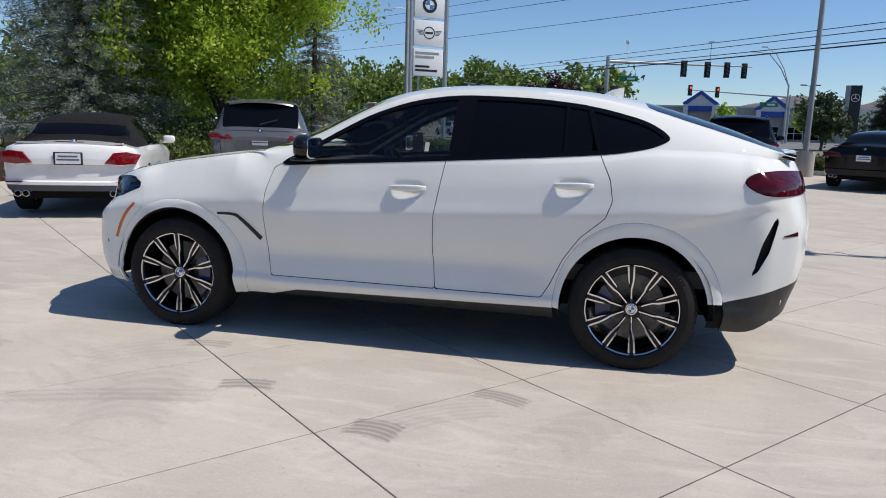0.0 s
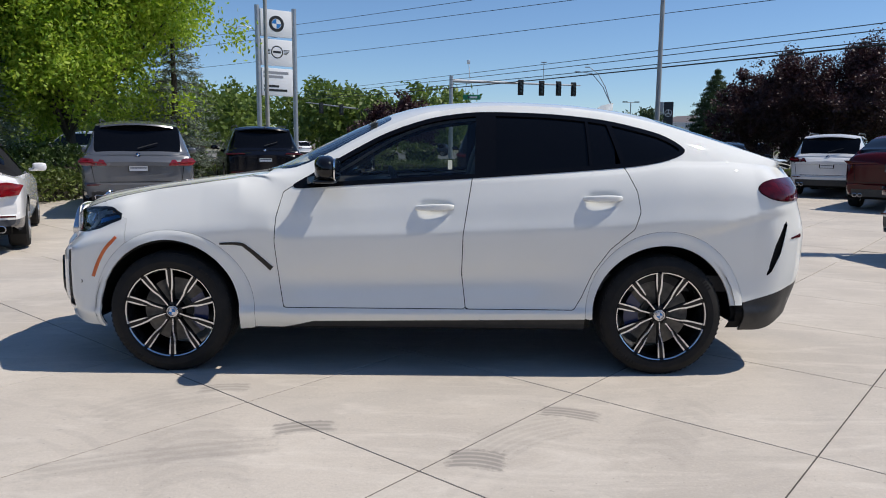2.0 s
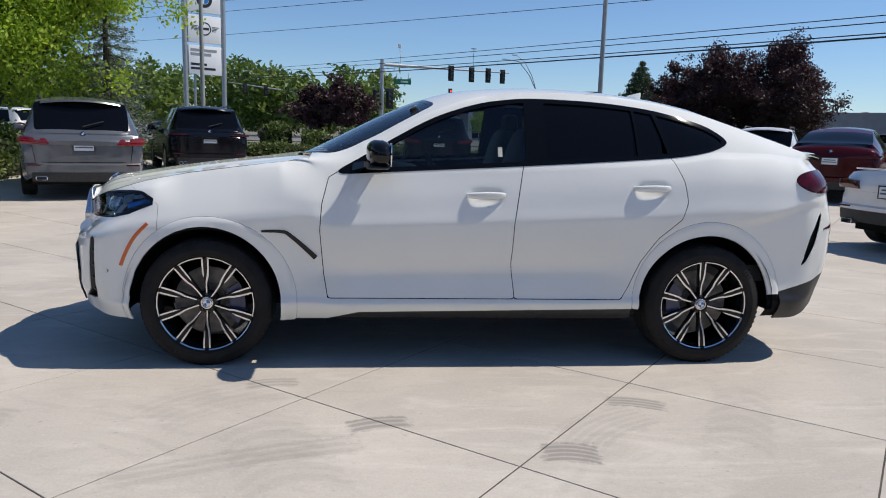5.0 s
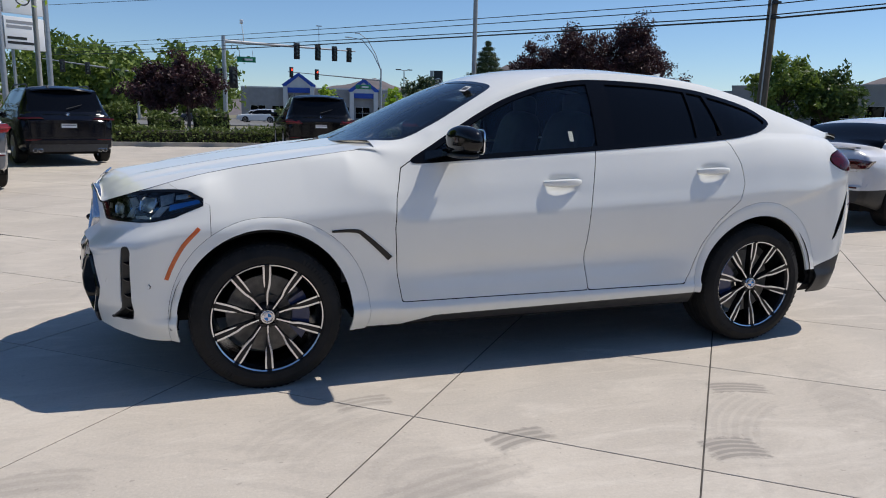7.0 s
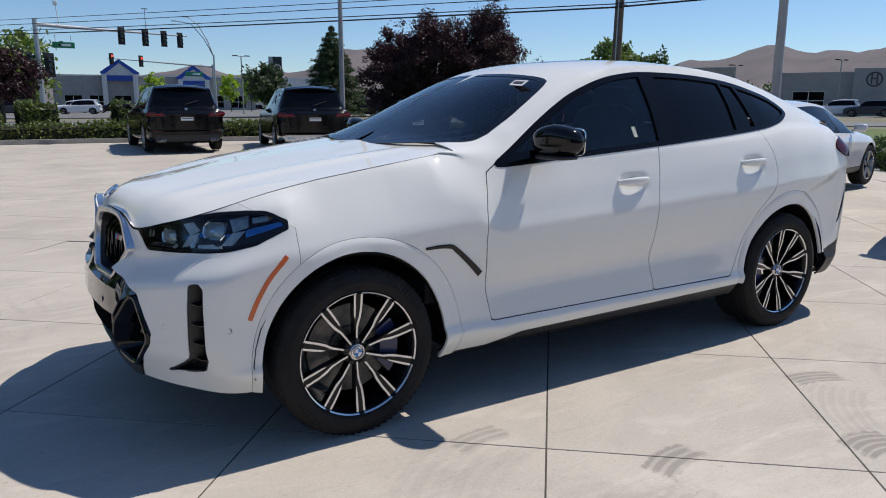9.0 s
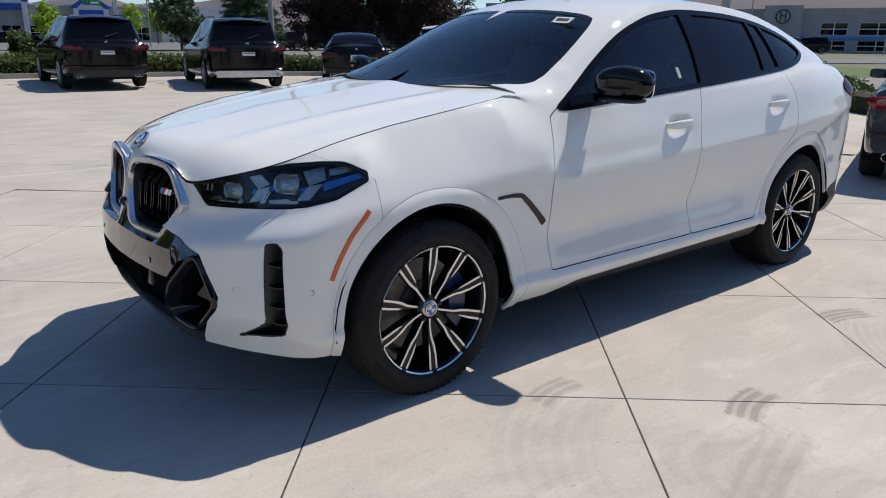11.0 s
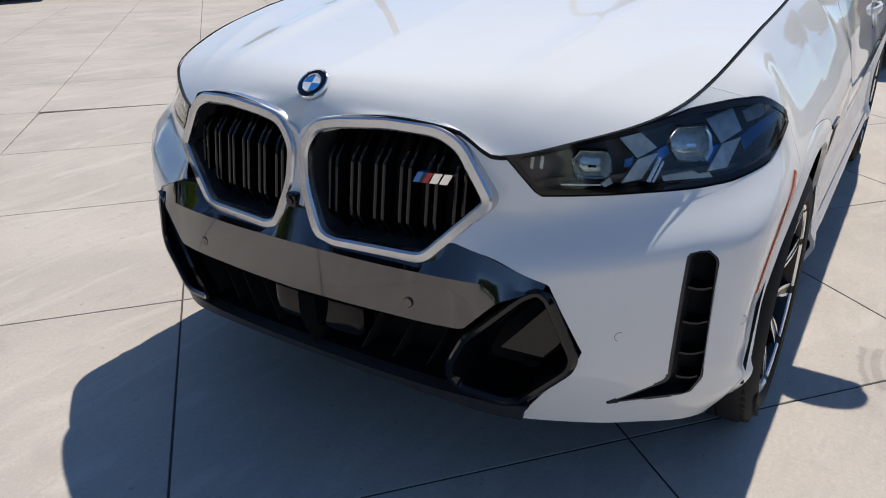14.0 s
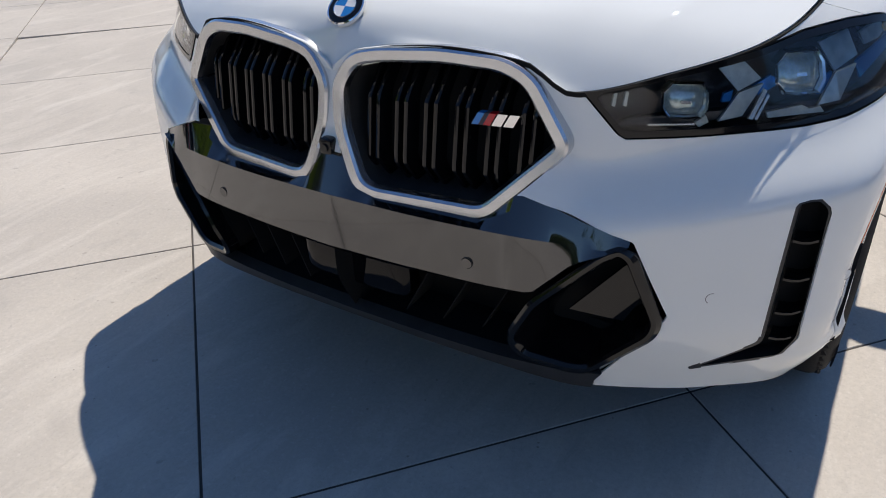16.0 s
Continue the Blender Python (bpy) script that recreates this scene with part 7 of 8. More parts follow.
strip_leaves("right_shrubs", [(12.2, 1.4), (13.5, 3.0), (15.2, 5.4), (17.0, 7.8)], 1.1, .5, 7000, M_LEAFDARK, 25, "low dark green plants by the gravel bed", "plants", .05, .2)

# far woods in three staggered rows
rng = np.random.default_rng(77)
cs = []
for k in range(150):
    a = rng.uniform(-62, 1.5)
    d = rng.uniform(105, 165)
    x, y = d * math.sin(radians(a)), d * math.cos(radians(a))
    h = rng.uniform(8.5, 14.0) * (d / 130)
    r = rng.uniform(2.6, 4.4)
    g = rng.normal(0, 1, (46, 3))
    g /= np.linalg.norm(g, axis=1)[:, None]
    cs.append(np.array([x, y, h * .55]) + g * np.array([r, r, h * .45]) * rng.uniform(.55, 1, (46, 1)))
V, F = leaves(rng, np.concatenate(cs), 80000, .6, .5)
tagged(link("far_woods", V, F, M_LEAFMID, smooth=False), "green woods beyond the street", "trees", kind="stuff")
cs = []
for k in range(60):
    a = rng.uniform(10, 100)
    d = rng.uniform(170, 260)
    g = rng.normal(0, 1, (24, 3))
    g /= np.linalg.norm(g, axis=1)[:, None]
    cs.append(np.array([d * math.sin(radians(a)), d * math.cos(radians(a)), 3.2]) + g * np.array([4, 4, 3.2]))
V, F = leaves(rng, np.concatenate(cs), 14000, .6, .5)
tagged(link("far_woods", V, F, M_LEAFDARK, smooth=False), "sparse green trees near the far buildings", "trees", kind="stuff")

# trees along the forecourt's open side, mirrored in the bumper trim
cs = []
for k in range(26):
    y, x = -24 + 2.0 * k + rng.uniform(-.8, .8), -38 + rng.uniform(-2.5, 2.5)
    h, r = rng.uniform(5.0, 8.5), rng.uniform(1.9, 3.0)
    g = rng.normal(0, 1, (40, 3))
    g /= np.linalg.norm(g, axis=1)[:, None]
    cs.append(np.array([x, y, h * .52]) + g * np.array([r, r, h * .48]) * rng.uniform(.5, 1, (40, 1)))
V, F = leaves(rng, np.concatenate(cs), 26000, .45, .28)
tagged(link("side_trees", V, F, M_LEAFDARK, smooth=False), "row of dark green trees beside the forecourt", "trees", kind="stuff")

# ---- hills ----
# distance haze is mixed into these hill colours; the air itself is clear
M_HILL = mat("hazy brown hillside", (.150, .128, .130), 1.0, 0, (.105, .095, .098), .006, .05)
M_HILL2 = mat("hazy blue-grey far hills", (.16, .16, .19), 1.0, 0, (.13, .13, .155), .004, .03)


def ridge(name, prof_pts, dist, material, label, rough, seed):
    f = pchip(prof_pts)
    az = np.linspace(prof_pts[0][0], prof_pts[-1][0], 260)
    rows = []
    for a in az:
        top = float(f(a))
        row = []
        for k, (q, hh) in enumerate(((.55, 0), (.7, .16), (.8, .42), (.9, .72), (1.0, 1.0), (1.3, .9))):
            nz = noise.noise(Vector((a * .35, q * 6, seed))) * rough + noise.noise(Vector((a * 1.3, q * 14, seed + 5))) * rough * .45
            z = top * hh * (1 + (nz if 0 < k else 0)) - (6 if k == 0 else 0)
            row.append((dist * q * math.sin(radians(a)), dist * q * math.cos(radians(a)), z))
        rows.append(row)
    V = np.array(rows).reshape(-1, 3)
    tagged(link(name, V, grid_faces(len(rows), 6), material), label, "hills", kind="structure")


ridge("backdrop_hills", [(-40, 30), (-10, 60), (6, 75), (10.5, 100), (13.4, 128), (16, 105), (20, 110), (24.7, 190), (29, 160), (33, 110), (44, 95), (52, 150), (56, 178), (61, 165), (64, 172), (67, 160), (72, 190), (80, 150), (100, 120), (125, 90)], 2500, M_HILL, "bare brown hills with haze in their colour", .12, 3)
ridge("backdrop_mountains", [(-60, 40), (0, 70), (40, 130), (58, 150), (70, 300), (76, 330), (84, 300), (100, 200), (130, 120)], 4200, M_HILL2, "far mountains coloured blue-grey for haze", .12, 9)
import collections


# ---- street furniture ----
M_GALV = mat("galvanised steel", (.45, .46, .47), .45, .7, (.38, .39, .40), 6, 90)
M_POLEGREY = mat("grey painted steel pole", (.36, .36, .35), .5, .2, (.30, .30, .295), 3, 60)
M_SIGNWHITE = mat("white sign face", (.86, .86, .86), .4)
M_SIGNGREY = mat("grey sign print", (.30, .31, .33), .6)
M_SIGNGREEN = mat("green street sign", (.01, .20, .09), .4)
M_SIGNALBLACK = mat("black signal housing", (.015, .015, .016), .5)
M_LENSDARK = mat("unlit signal lens", (.03, .03, .03), .2, coat=.5)
M_SIGNALRED = mat("lit red signal", (.5, .02, .01), .3, emit=(1, .05, .02), strength=3)
M_WOODPOLE = mat("weathered timber pole", (.16, .125, .095), .9, 0, (.09, .07, .055), 6, 60, bump=.5, aniso=(4, 4, .3))
M_CABLE = mat("black cable", (.015, .015, .016), .6)
M_LOGOBLUE = mat("blue sign print", (.02, .20, .55), .4)


def light_pole(x, y, h, label, base=True, head=True, r=.085):
    p = new("light_pole")
    tagged(p, label, "light pole", "light poles")
    p.matrix_basis = pose(x, y, gz(x, y))
    bm = bmesh.new()
    tube(bm, (0, 0, .5 if base else 0), (0, 0, h), r, r * .75, 16)
    part("pole", bm, M_POLEGREY, p)
    if base:
        bm = bmesh.new()
        tube(bm, (0, 0, -.1), (0, 0, .75), .28, .28, 24)
        part("concrete_base", bm, M_KERB, p, "round concrete base")
        bm = bmesh.new()
        box(bm, 0, 0, .77, .34, .34, .04)
        part("base_plate", bm, M_POLEGREY, p, smooth=False)
    if head:
        for s in (-1, 1):
            bm = bmesh.new()
            tube(bm, (0, 0, h - .1), (s * .5, 0, h), .04, .04, 8)
            part("arm", bm, M_POLEGREY, p)
            bm = bmesh.new()
            box(bm, s * .75, 0, h + .02, .6, .35, .12, bevel=.03)
            part("lamp_head", bm, M_SIGNALBLACK, p, "dark flat lamp head")
    return p


light_pole(7.3, 18.9, 8.6, "tall grey steel light pole on a concrete base")
light_pole(9.42, 4.45, 8.0, "tall grey steel light pole on a concrete base")
light_pole(-6.55, 22.5, 9.2, "tall grey steel light pole before the sign")
light_pole(23.8, 86.0, 7.0, "street light pole with two dark lamp heads", False)
light_pole(80.0, 43.5, 6.2, "car park light pole with dark lamp heads", False)
light_pole(80.0, 28.5, 6.2, "car park light pole with dark lamp heads", False)
light_pole(70.0, 50.0, 5.6, "car park light pole with dark lamp heads", False)


def roundel_print(parent, x, z, r, y):
    """Ring with four coloured quarters, as plain shapes on a sign face."""
    for nm, pr, mt, d in (("ring", (r, r * .62), M_SIGNALBLACK, 0),):
        bm = bmesh.new()
        loops(bm, [[(x + q * math.cos(2 * math.pi * k / 40), y, z + q * math.sin(2 * math.pi * k / 40)) for k in range(40)] for q in pr])
        part("printed_ring", bm, mt, parent, smooth=False)
    for k in range(4):
        bm = bmesh.new()
        c = [(0, 0)] + [(r * .58 * math.cos(math.radians(90 * k + a)), r * .58 * math.sin(math.radians(90 * k + a))) for a in range(0, 91, 15)]
        bm.faces.new([bm.verts.new((x + u, y, z + v)) for u, v in c])
        part("printed_quarter", bm, (M_SIGNWHITE, M_LOGOBLUE)[k % 2], parent, smooth=False)


def pylon():
    p = new("sign_pylon")
    tagged(p, "tall white dealer sign on two steel posts", "sign")
    p.matrix_basis = pose(-10.55, 41.8, .3, 0, 0, 33)
    for s in (-1, 1):
        bm = bmesh.new()
        tube(bm, (s * 1.22, 0, 0), (s * 1.22, 0, 9.9), .15, .15, 20)
        part("post", bm, M_GALV, p, "round steel post")
    bm = bmesh.new()
    tube(bm, (-.55, .25, 0), (-.55, .25, 4.6), .08, .08, 12)
    part("rear_post", bm, M_GALV, p)
    for z0, z1, nm in ((8.05, 9.70, 0), (6.25, 7.88, 1), (4.35, 6.08, 2)):
        bm = bmesh.new()
        box(bm, 0, 0, (z0 + z1) / 2, 2.06, .22, z1 - z0, bevel=.02)
        panel = part("panel", bm, M_SIGNWHITE, p, "white sign panel")
        for zz in (z0 + .05, z1 - .05):
            for s in (-1, 1):
                bm = bmesh.new()
                box(bm, s * 1.1, 0, zz, .16, .1, .07)
                part("bracket", bm, M_GALV, p, smooth=False)
        yf = -.116
        if nm == 0:
            roundel_print(panel, .0, 8.85, .5, yf)
        elif nm == 1:
            bm = bmesh.new()
            loops(bm, [[(q * math.cos(2 * math.pi * k / 32), yf, 7.1 + q * math.sin(2 * math.pi * k / 32)) for k in range(32)] for q in (.40, .33)])
            part("printed_ring", bm, M_SIGNALBLACK, panel, smooth=False)
            bm = bmesh.new()
            box(bm, 0, yf, 7.1, .52, .004, .14)
            part("printed_bar", bm, M_SIGNALBLACK, panel, smooth=False)
            for s in (-1, 1):
                for k in range(4):
                    bm = bmesh.new()
                    box(bm, s * (.66 - .035 * k), yf, 7.24 - .085 * k, .44 - .07 * k, .004, .04)
                    part("printed_wing_bar", bm, M_SIGNALBLACK, panel, smooth=False)
        else:
            for z, w, h, mt in ((5.80, 1.65, .16, M_SIGNGREY), (5.55, 1.3, .16, M_SIGNGREY), (4.95, 1.0, .14, M_SIGNALBLACK), (4.70, 1.55, .14, M_SIGNALBLACK)):
                bm = bmesh.new()
                box(bm, -.98 + w / 2 + .06, yf, z, w, .004, h)
                part("printed_bar", bm, mt, panel, smooth=False)
    bm = bmesh.new()
    rows = [Vector((-1.25 - .35 * k, 0, 8.25 + .3 * math.sin(k * .7))) for k in range(5)]
    limb(bm, rows, .03, .025, 8)
    part("lamp_arm", bm, M_GALV, p)
    bm = bmesh.new()
    box(bm, -2.75, 0, 8.35, .5, .16, .08, bevel=.02)
    part("lamp_head", bm, M_GALV, p)


pylon()


def signal_head(parent, m, lit=None, s=1.0):
    h = new("signal_head")
    h.parent = parent
    h.matrix_basis = m
    bm = bmesh.new()
    box(bm, 0, 0, 0, .62 * s, .05, 1.55 * s, bevel=.02)
    part("backplate", bm, M_SIGNALBLACK, h)
    bm = bmesh.new()
    box(bm, 0, -.12 * s, 0, .36 * s, .22, 1.12 * s, bevel=.03)
    part("housing", bm, M_SIGNALBLACK, h)
    for k, z in enumerate((.37, 0, -.37)):
        bm = bmesh.new()
        tube(bm, (0, -.24 * s, z * s), (0, -.26 * s, z * s), .14 * s, .14 * s, 16)
        part("lens", bm, M_SIGNALRED if lit == k else M_LENSDARK, h)
        bm = bmesh.new()
        rows = [[(.155 * s * math.cos(a), -.23 * s - d, z * s + .155 * s * math.sin(a)) for a in [math.radians(-20 + 220 * q / 10) for q in range(11)]] for d in (0, .24 * s)]
        loops(bm, rows, False)
        part("visor", bm, M_SIGNALBLACK, h)


def signal_mast(name, base, h, end, heads, label, lit=None, r=.17, s=1.0, sign=None):
    p = new(name)
    tagged(p, label, "traffic signal", "traffic signals")
    b = Vector(base)
    p.matrix_basis = Matrix.Translation(b)
    bm = bmesh.new()
    tube(bm, (0, 0, 0), (0, 0, h), r, r * .8, 16)
    part("pole", bm, M_GALV, p)
    e = Vector(end) - b
    bm = bmesh.new()
    tube(bm, (0, 0, h - .45), e, r * .75, r * .3, 12)
    part("mast_arm", bm, M_GALV, p)
    yaw = math.degrees(math.atan2(-b.x - 1, b.y))
    for hp in heads:
        signal_head(p, Matrix.Translation(Vector(hp) - b) @ pose(0, 0, 0, 0, 0, 12), lit, s)
    if sign:
        (x, y, z), w, hh = sign
        bm = bmesh.new()
        box(bm, x - b.x, y - b.y - .3, z - b.z, w, .04, hh, bevel=.01)
        sg = part("street_sign", bm, M_SIGNGREEN, p, "green street sign with white bars")
        for dx, ww in ((-.32, .2), (.12, .9)):
            bm = bmesh.new()
            box(bm, x - b.x + dx * w / 2, y - b.y - .325, z - b.z, w * ww * .6, .01, hh * .36)
            part("sign_bar", bm, M_SIGNWHITE, sg, smooth=False)
        for dx in (-.7, .7):
            bm = bmesh.new()
            tube(bm, (x - b.x + dx * w / 2, y - b.y - .3, z - b.z + hh / 2), (x - b.x + dx * w / 2, y - b.y - .2, z - b.z + hh / 2 + .6), .025, .025, 6)
            part("sign_hanger", bm, M_GALV, sg)
    return p


m1 = signal_mast("signal_mast", (.95, 65.9, .3), 8.1, (16.6, 82.0, 9.0), [(8.5, 72.9, 7.95), (11.1, 75.5, 8.1), (13.4, 78.1, 8.3), (15.6, 80.8, 8.45)], "galvanised signal mast with four black traffic lights", None, .22, 1.05, ((3.0, 67.2, 6.45), 1.7, .5))
signal_head(m1, Matrix.Translation((.75, -.5, 4.4)) @ pose(0, 0, 0, 0, 0, 10), None, 1.25)
signal_head(m1, Matrix.Translation((-.75, -.2, 4.6)) @ pose(0, 0, 0, 0, 0, 70), None, 1.1)
bm = bmesh.new()
tube(bm, (1.9, 1.6, 7.9), (1.75, 1.5, 9.5), .04, .03, 8)
box(bm, 1.72, 1.4, 9.6, .3, .45, .35, bevel=.05)
part("camera_unit", bm, M_SIGNWHITE, m1, "small white camera on a stalk")
bm = bmesh.new()
tube(bm, (10.5, 10.9, 8.6), (10.5, 10.9, 10.7), .035, .03, 8)
box(bm, 10.5, 10.9, 10.75, .6, .1, .1)
part("detector", bm, M_GALV, m1)
signal_mast("signal_mast", (-9.2, 105.4, .3), 7.0, (-20.5, 104.0, 8.1), [(-18.2, 104.2, 7.3), (-15.2, 104.6, 7.1), (-12.2, 105, 6.8)], "galvanised signal mast across the street", None, .2, 1.05, ((-8.3, 105, 6.0), 2.6, .55))
signal_mast("signal_mast", (32.0, 131.5, .3), 8.4, (15.0, 134.5, 9.4), [(15.6, 134.3, 9.3), (20.2, 133.4, 9.0)], "galvanised signal mast at the far corner", 0, .2, 1.25, ((28.5, 131, 6.9), 3.0, .8))


def street_lamp(x, y, h, label):
    p = new("street_lamp")
    tagged(p, label, "street lamp")
    p.matrix_basis = pose(x, y, .3)
    bm = bmesh.new()
    tube(bm, (0, 0, 0), (0, 0, h * .62), .16, .12, 14)
    part("pole", bm, M_GALV, p)
    for dx, top in ((-3.6, 1.0), (-5.2, .95)):
        bm = bmesh.new()
        limb(bm, [Vector((0, 0, h * .6)), Vector((dx * .25, 0, h * .78)), Vector((dx * .6, 0, h * .93)), Vector((dx, 0, h * top))], .08, .05, 8)
        part("arm", bm, M_GALV, p)
        bm = bmesh.new()
        box(bm, dx - .3, 0, h * top, .8, .3, .14, bevel=.04)
        part("lamp_head", bm, M_GALV, p)


street_lamp(27.2, 111.8, 14.2, "tall steel street lamp with curved arms")

# timber utility pole and the overhead lines
pole = new("utility_pole")
tagged(pole, "weathered timber utility pole carrying cables", "utility pole")
pole.matrix_basis = pose(17.55, 16.65, gz(17, 16.6), 0, 1.2, 0)
bm = bmesh.new()
limb(bm, [Vector((0, 0, -.2)), Vector((.02, 0, 5)), Vector((0, 0, 11))], .19, .14, 14)
part("pole", bm, M_WOODPOLE, pole)
bm = bmesh.new()
tube(bm, (-.17, -.12, 0), (-.15, -.12, 9), .025, .025, 8)
part("conduit", bm, M_GALV, pole)
for z in (4.9, 5.4, 5.9):
    bm = bmesh.new()
    box(bm, 0, -.18, z, .3, .16, .07)
    part("cable_bracket", bm, M_SIGNALBLACK, pole, smooth=False)


def cable(a, b, sag, r=.018, n=24):
    bm = bmesh.new()
    pts = []
    for i in range(n + 1):
        k = i / n
        p = Vector(a).lerp(Vector(b), k)
        pts.append(p - Vector((0, 0, sag * 4 * k * (1 - k))))
    loops(bm, [[p + Vector((0, r * math.cos(q), r * math.sin(q))) for q in (0, 1.257, 2.513, 3.77, 5.027)] for p in pts])
    tagged(part("cable", bm, M_CABLE, None), "black overhead cable along the street", "cable", "overhead cables")


U = (17.4, 16.7)
F = (-20.0, 96.0)
for zu, zf, sag, r in ((5.02, 8.0, .25, .034), (5.14, 8.25, .2, .022), (5.50, 8.6, .15, .02), (5.72, 8.95, .1, .018)):
    cable((*U, zu), (*F, zf), sag, r)
    cable((*U, zu), (44.0, -32.0, zu + 2.2), .3, r)
for zl, zr in ((14.9, 11.9), (13.8, 11.0)):
    cable((-40.0, 97.0, zl + .7), (26.0, 27.0, zr - .4), .2, .022)
cable((-40.0, 94.0, 11.2), (26.0, 27.0, 9.4), .2, .02)

# ---- buildings ----
M_STUCCO = mat("beige stucco", (.52, .47, .41), .9, 0, (.46, .42, .37), 1, 30, bump=.1)
M_STUCCO2 = mat("grey stucco", (.34, .335, .33), .9, 0, (.29, .285, .28), 1, 30, bump=.1)
M_PALEWALL = mat("pale wall panel", (.66, .66, .65), .8, 0, (.58, .58, .57), .8, 20)
M_BRICKRED = mat("red brick pier", (.30, .12, .085), .9, 0, (.22, .09, .065), 8, 40, bump=.3)
M_BLUEROOF = mat("bright blue metal roof", (.012, .055, .34), .35, .2, (.015, .07, .38), 1, 20)
M_ROOFTAN = mat("tan roof tiles", (.36, .27, .21), .9, 0, (.28, .21, .17), 3, 40, bump=.4)


def wall_with_windows(parent, name, p0, p1, h, t, wins, wall_mat, glass_mat=None):
    """Wall along p0-p1 with real openings: wins of (u0, u1, z0, z1)."""
    p0, p1 = Vector((*p0, 0)), Vector((*p1, 0))
    d = (p1 - p0)
    L = d.length
    d.normalize()
    nrm = Vector((d.y, -d.x, 0))
    us = sorted({0, L, *[w[0] for w in wins], *[w[1] for w in wins]})
    zs = sorted({0, h, *[w[2] for w in wins], *[w[3] for w in wins]})
    bm = bmesh.new()
    for u0, u1 in zip(us, us[1:]):
        for z0, z1 in zip(zs, zs[1:]):
            um, zm = (u0 + u1) / 2, (z0 + z1) / 2
            if any(w[0] < um < w[1] and w[2] < zm < w[3] for w in wins):
                continue
            c = p0 + d * um + Vector((0, 0, zm))
            box(bm, *c, u1 - u0, t, z1 - z0, Matrix.Rotation(math.atan2(d.y, d.x), 3, "Z"))
    bmesh.ops.remove_doubles(bm, verts=bm.verts, dist=1e-4)
    bm.verts.index_update()
    seen = collections.defaultdict(list)
    for f in bm.faces:
        seen[frozenset(v.index for v in f.verts)].append(f)
    bmesh.ops.delete(bm, geom=[f for fs in seen.values() if len(fs) > 1 for f in fs], context="FACES_ONLY")
    w = part(name, bm, wall_mat, parent, smooth=False)
    rot = Matrix.Rotation(math.atan2(d.y, d.x), 3, "Z")
    for u0, u1, z0, z1 in wins:
        win = bmesh.new()
        c = p0 + d * (u0 + u1) / 2 + Vector((0, 0, (z0 + z1) / 2)) - nrm * (-t * .2)
        box(win, *c, u1 - u0, .04, z1 - z0, rot)
        wo = part("window", win, glass_mat or M_TINT, parent, "dark window glass", smooth=False)
        fr = bmesh.new()
        c2 = c + nrm * .05
        nm = max(1, int((u1 - u0) / 1.4))
        for k in range(nm + 1):
            box(fr, *(p0 + d * (u0 + (u1 - u0) * k / nm) + Vector((0, 0, (z0 + z1) / 2)) + nrm * .05), .10, .08, z1 - z0, rot)
        for z in (z0, (z0 + z1) / 2, z1):
            box(fr, *(Vector((c2.x, c2.y, z))), u1 - u0, .08, .10, rot)
        part("window_frame", fr, M_PALEWALL, wo, smooth=False)
    return w


def hall(name, label, corner, along, depth, h, wall_mat, wins, cap=.35, cap_mat=None):
    """Flat-roofed building: front wall with openings, three plain walls, roof with parapet."""
    b = new(name)
    tagged(b, label, "building")
    b.matrix_basis = pose(*corner, .25)
    a = Vector((*along, 0))
    n = Vector((-a.y, a.x, 0)).normalized() * depth
    P = [Vector((0, 0, 0)), a, a + n, n]
    wall_with_windows(b, "wall", P[0][:2], P[1][:2], h, .3, wins, wall_mat)
    for i in (1, 2, 3):
        wall_with_windows(b, "wall", P[i][:2], P[(i + 1) % 4][:2], h, .3, [], wall_mat)
    bm = bmesh.new()
    vs = [bm.verts.new((*p[:2], h - cap)) for p in P]
    bm.faces.new(vs)
    r = bmesh.ops.extrude_face_region(bm, geom=bm.faces[:])
    bmesh.ops.translate(bm, vec=(0, 0, .25), verts=[v for v in r["geom"] if isinstance(v, bmesh.types.BMVert)])
    part("roof", bm, M_STUCCO2, b, smooth=False)
    bm = bmesh.new()
    mid = (P[0] + P[1]) / 2
    box(bm, mid.x, mid.y, h + .08, a.length + .3, .5, .3, Matrix.Rotation(math.atan2(a.y, a.x), 3, "Z"))
    part("coping", bm, cap_mat or wall_mat, b, smooth=False)
    return b


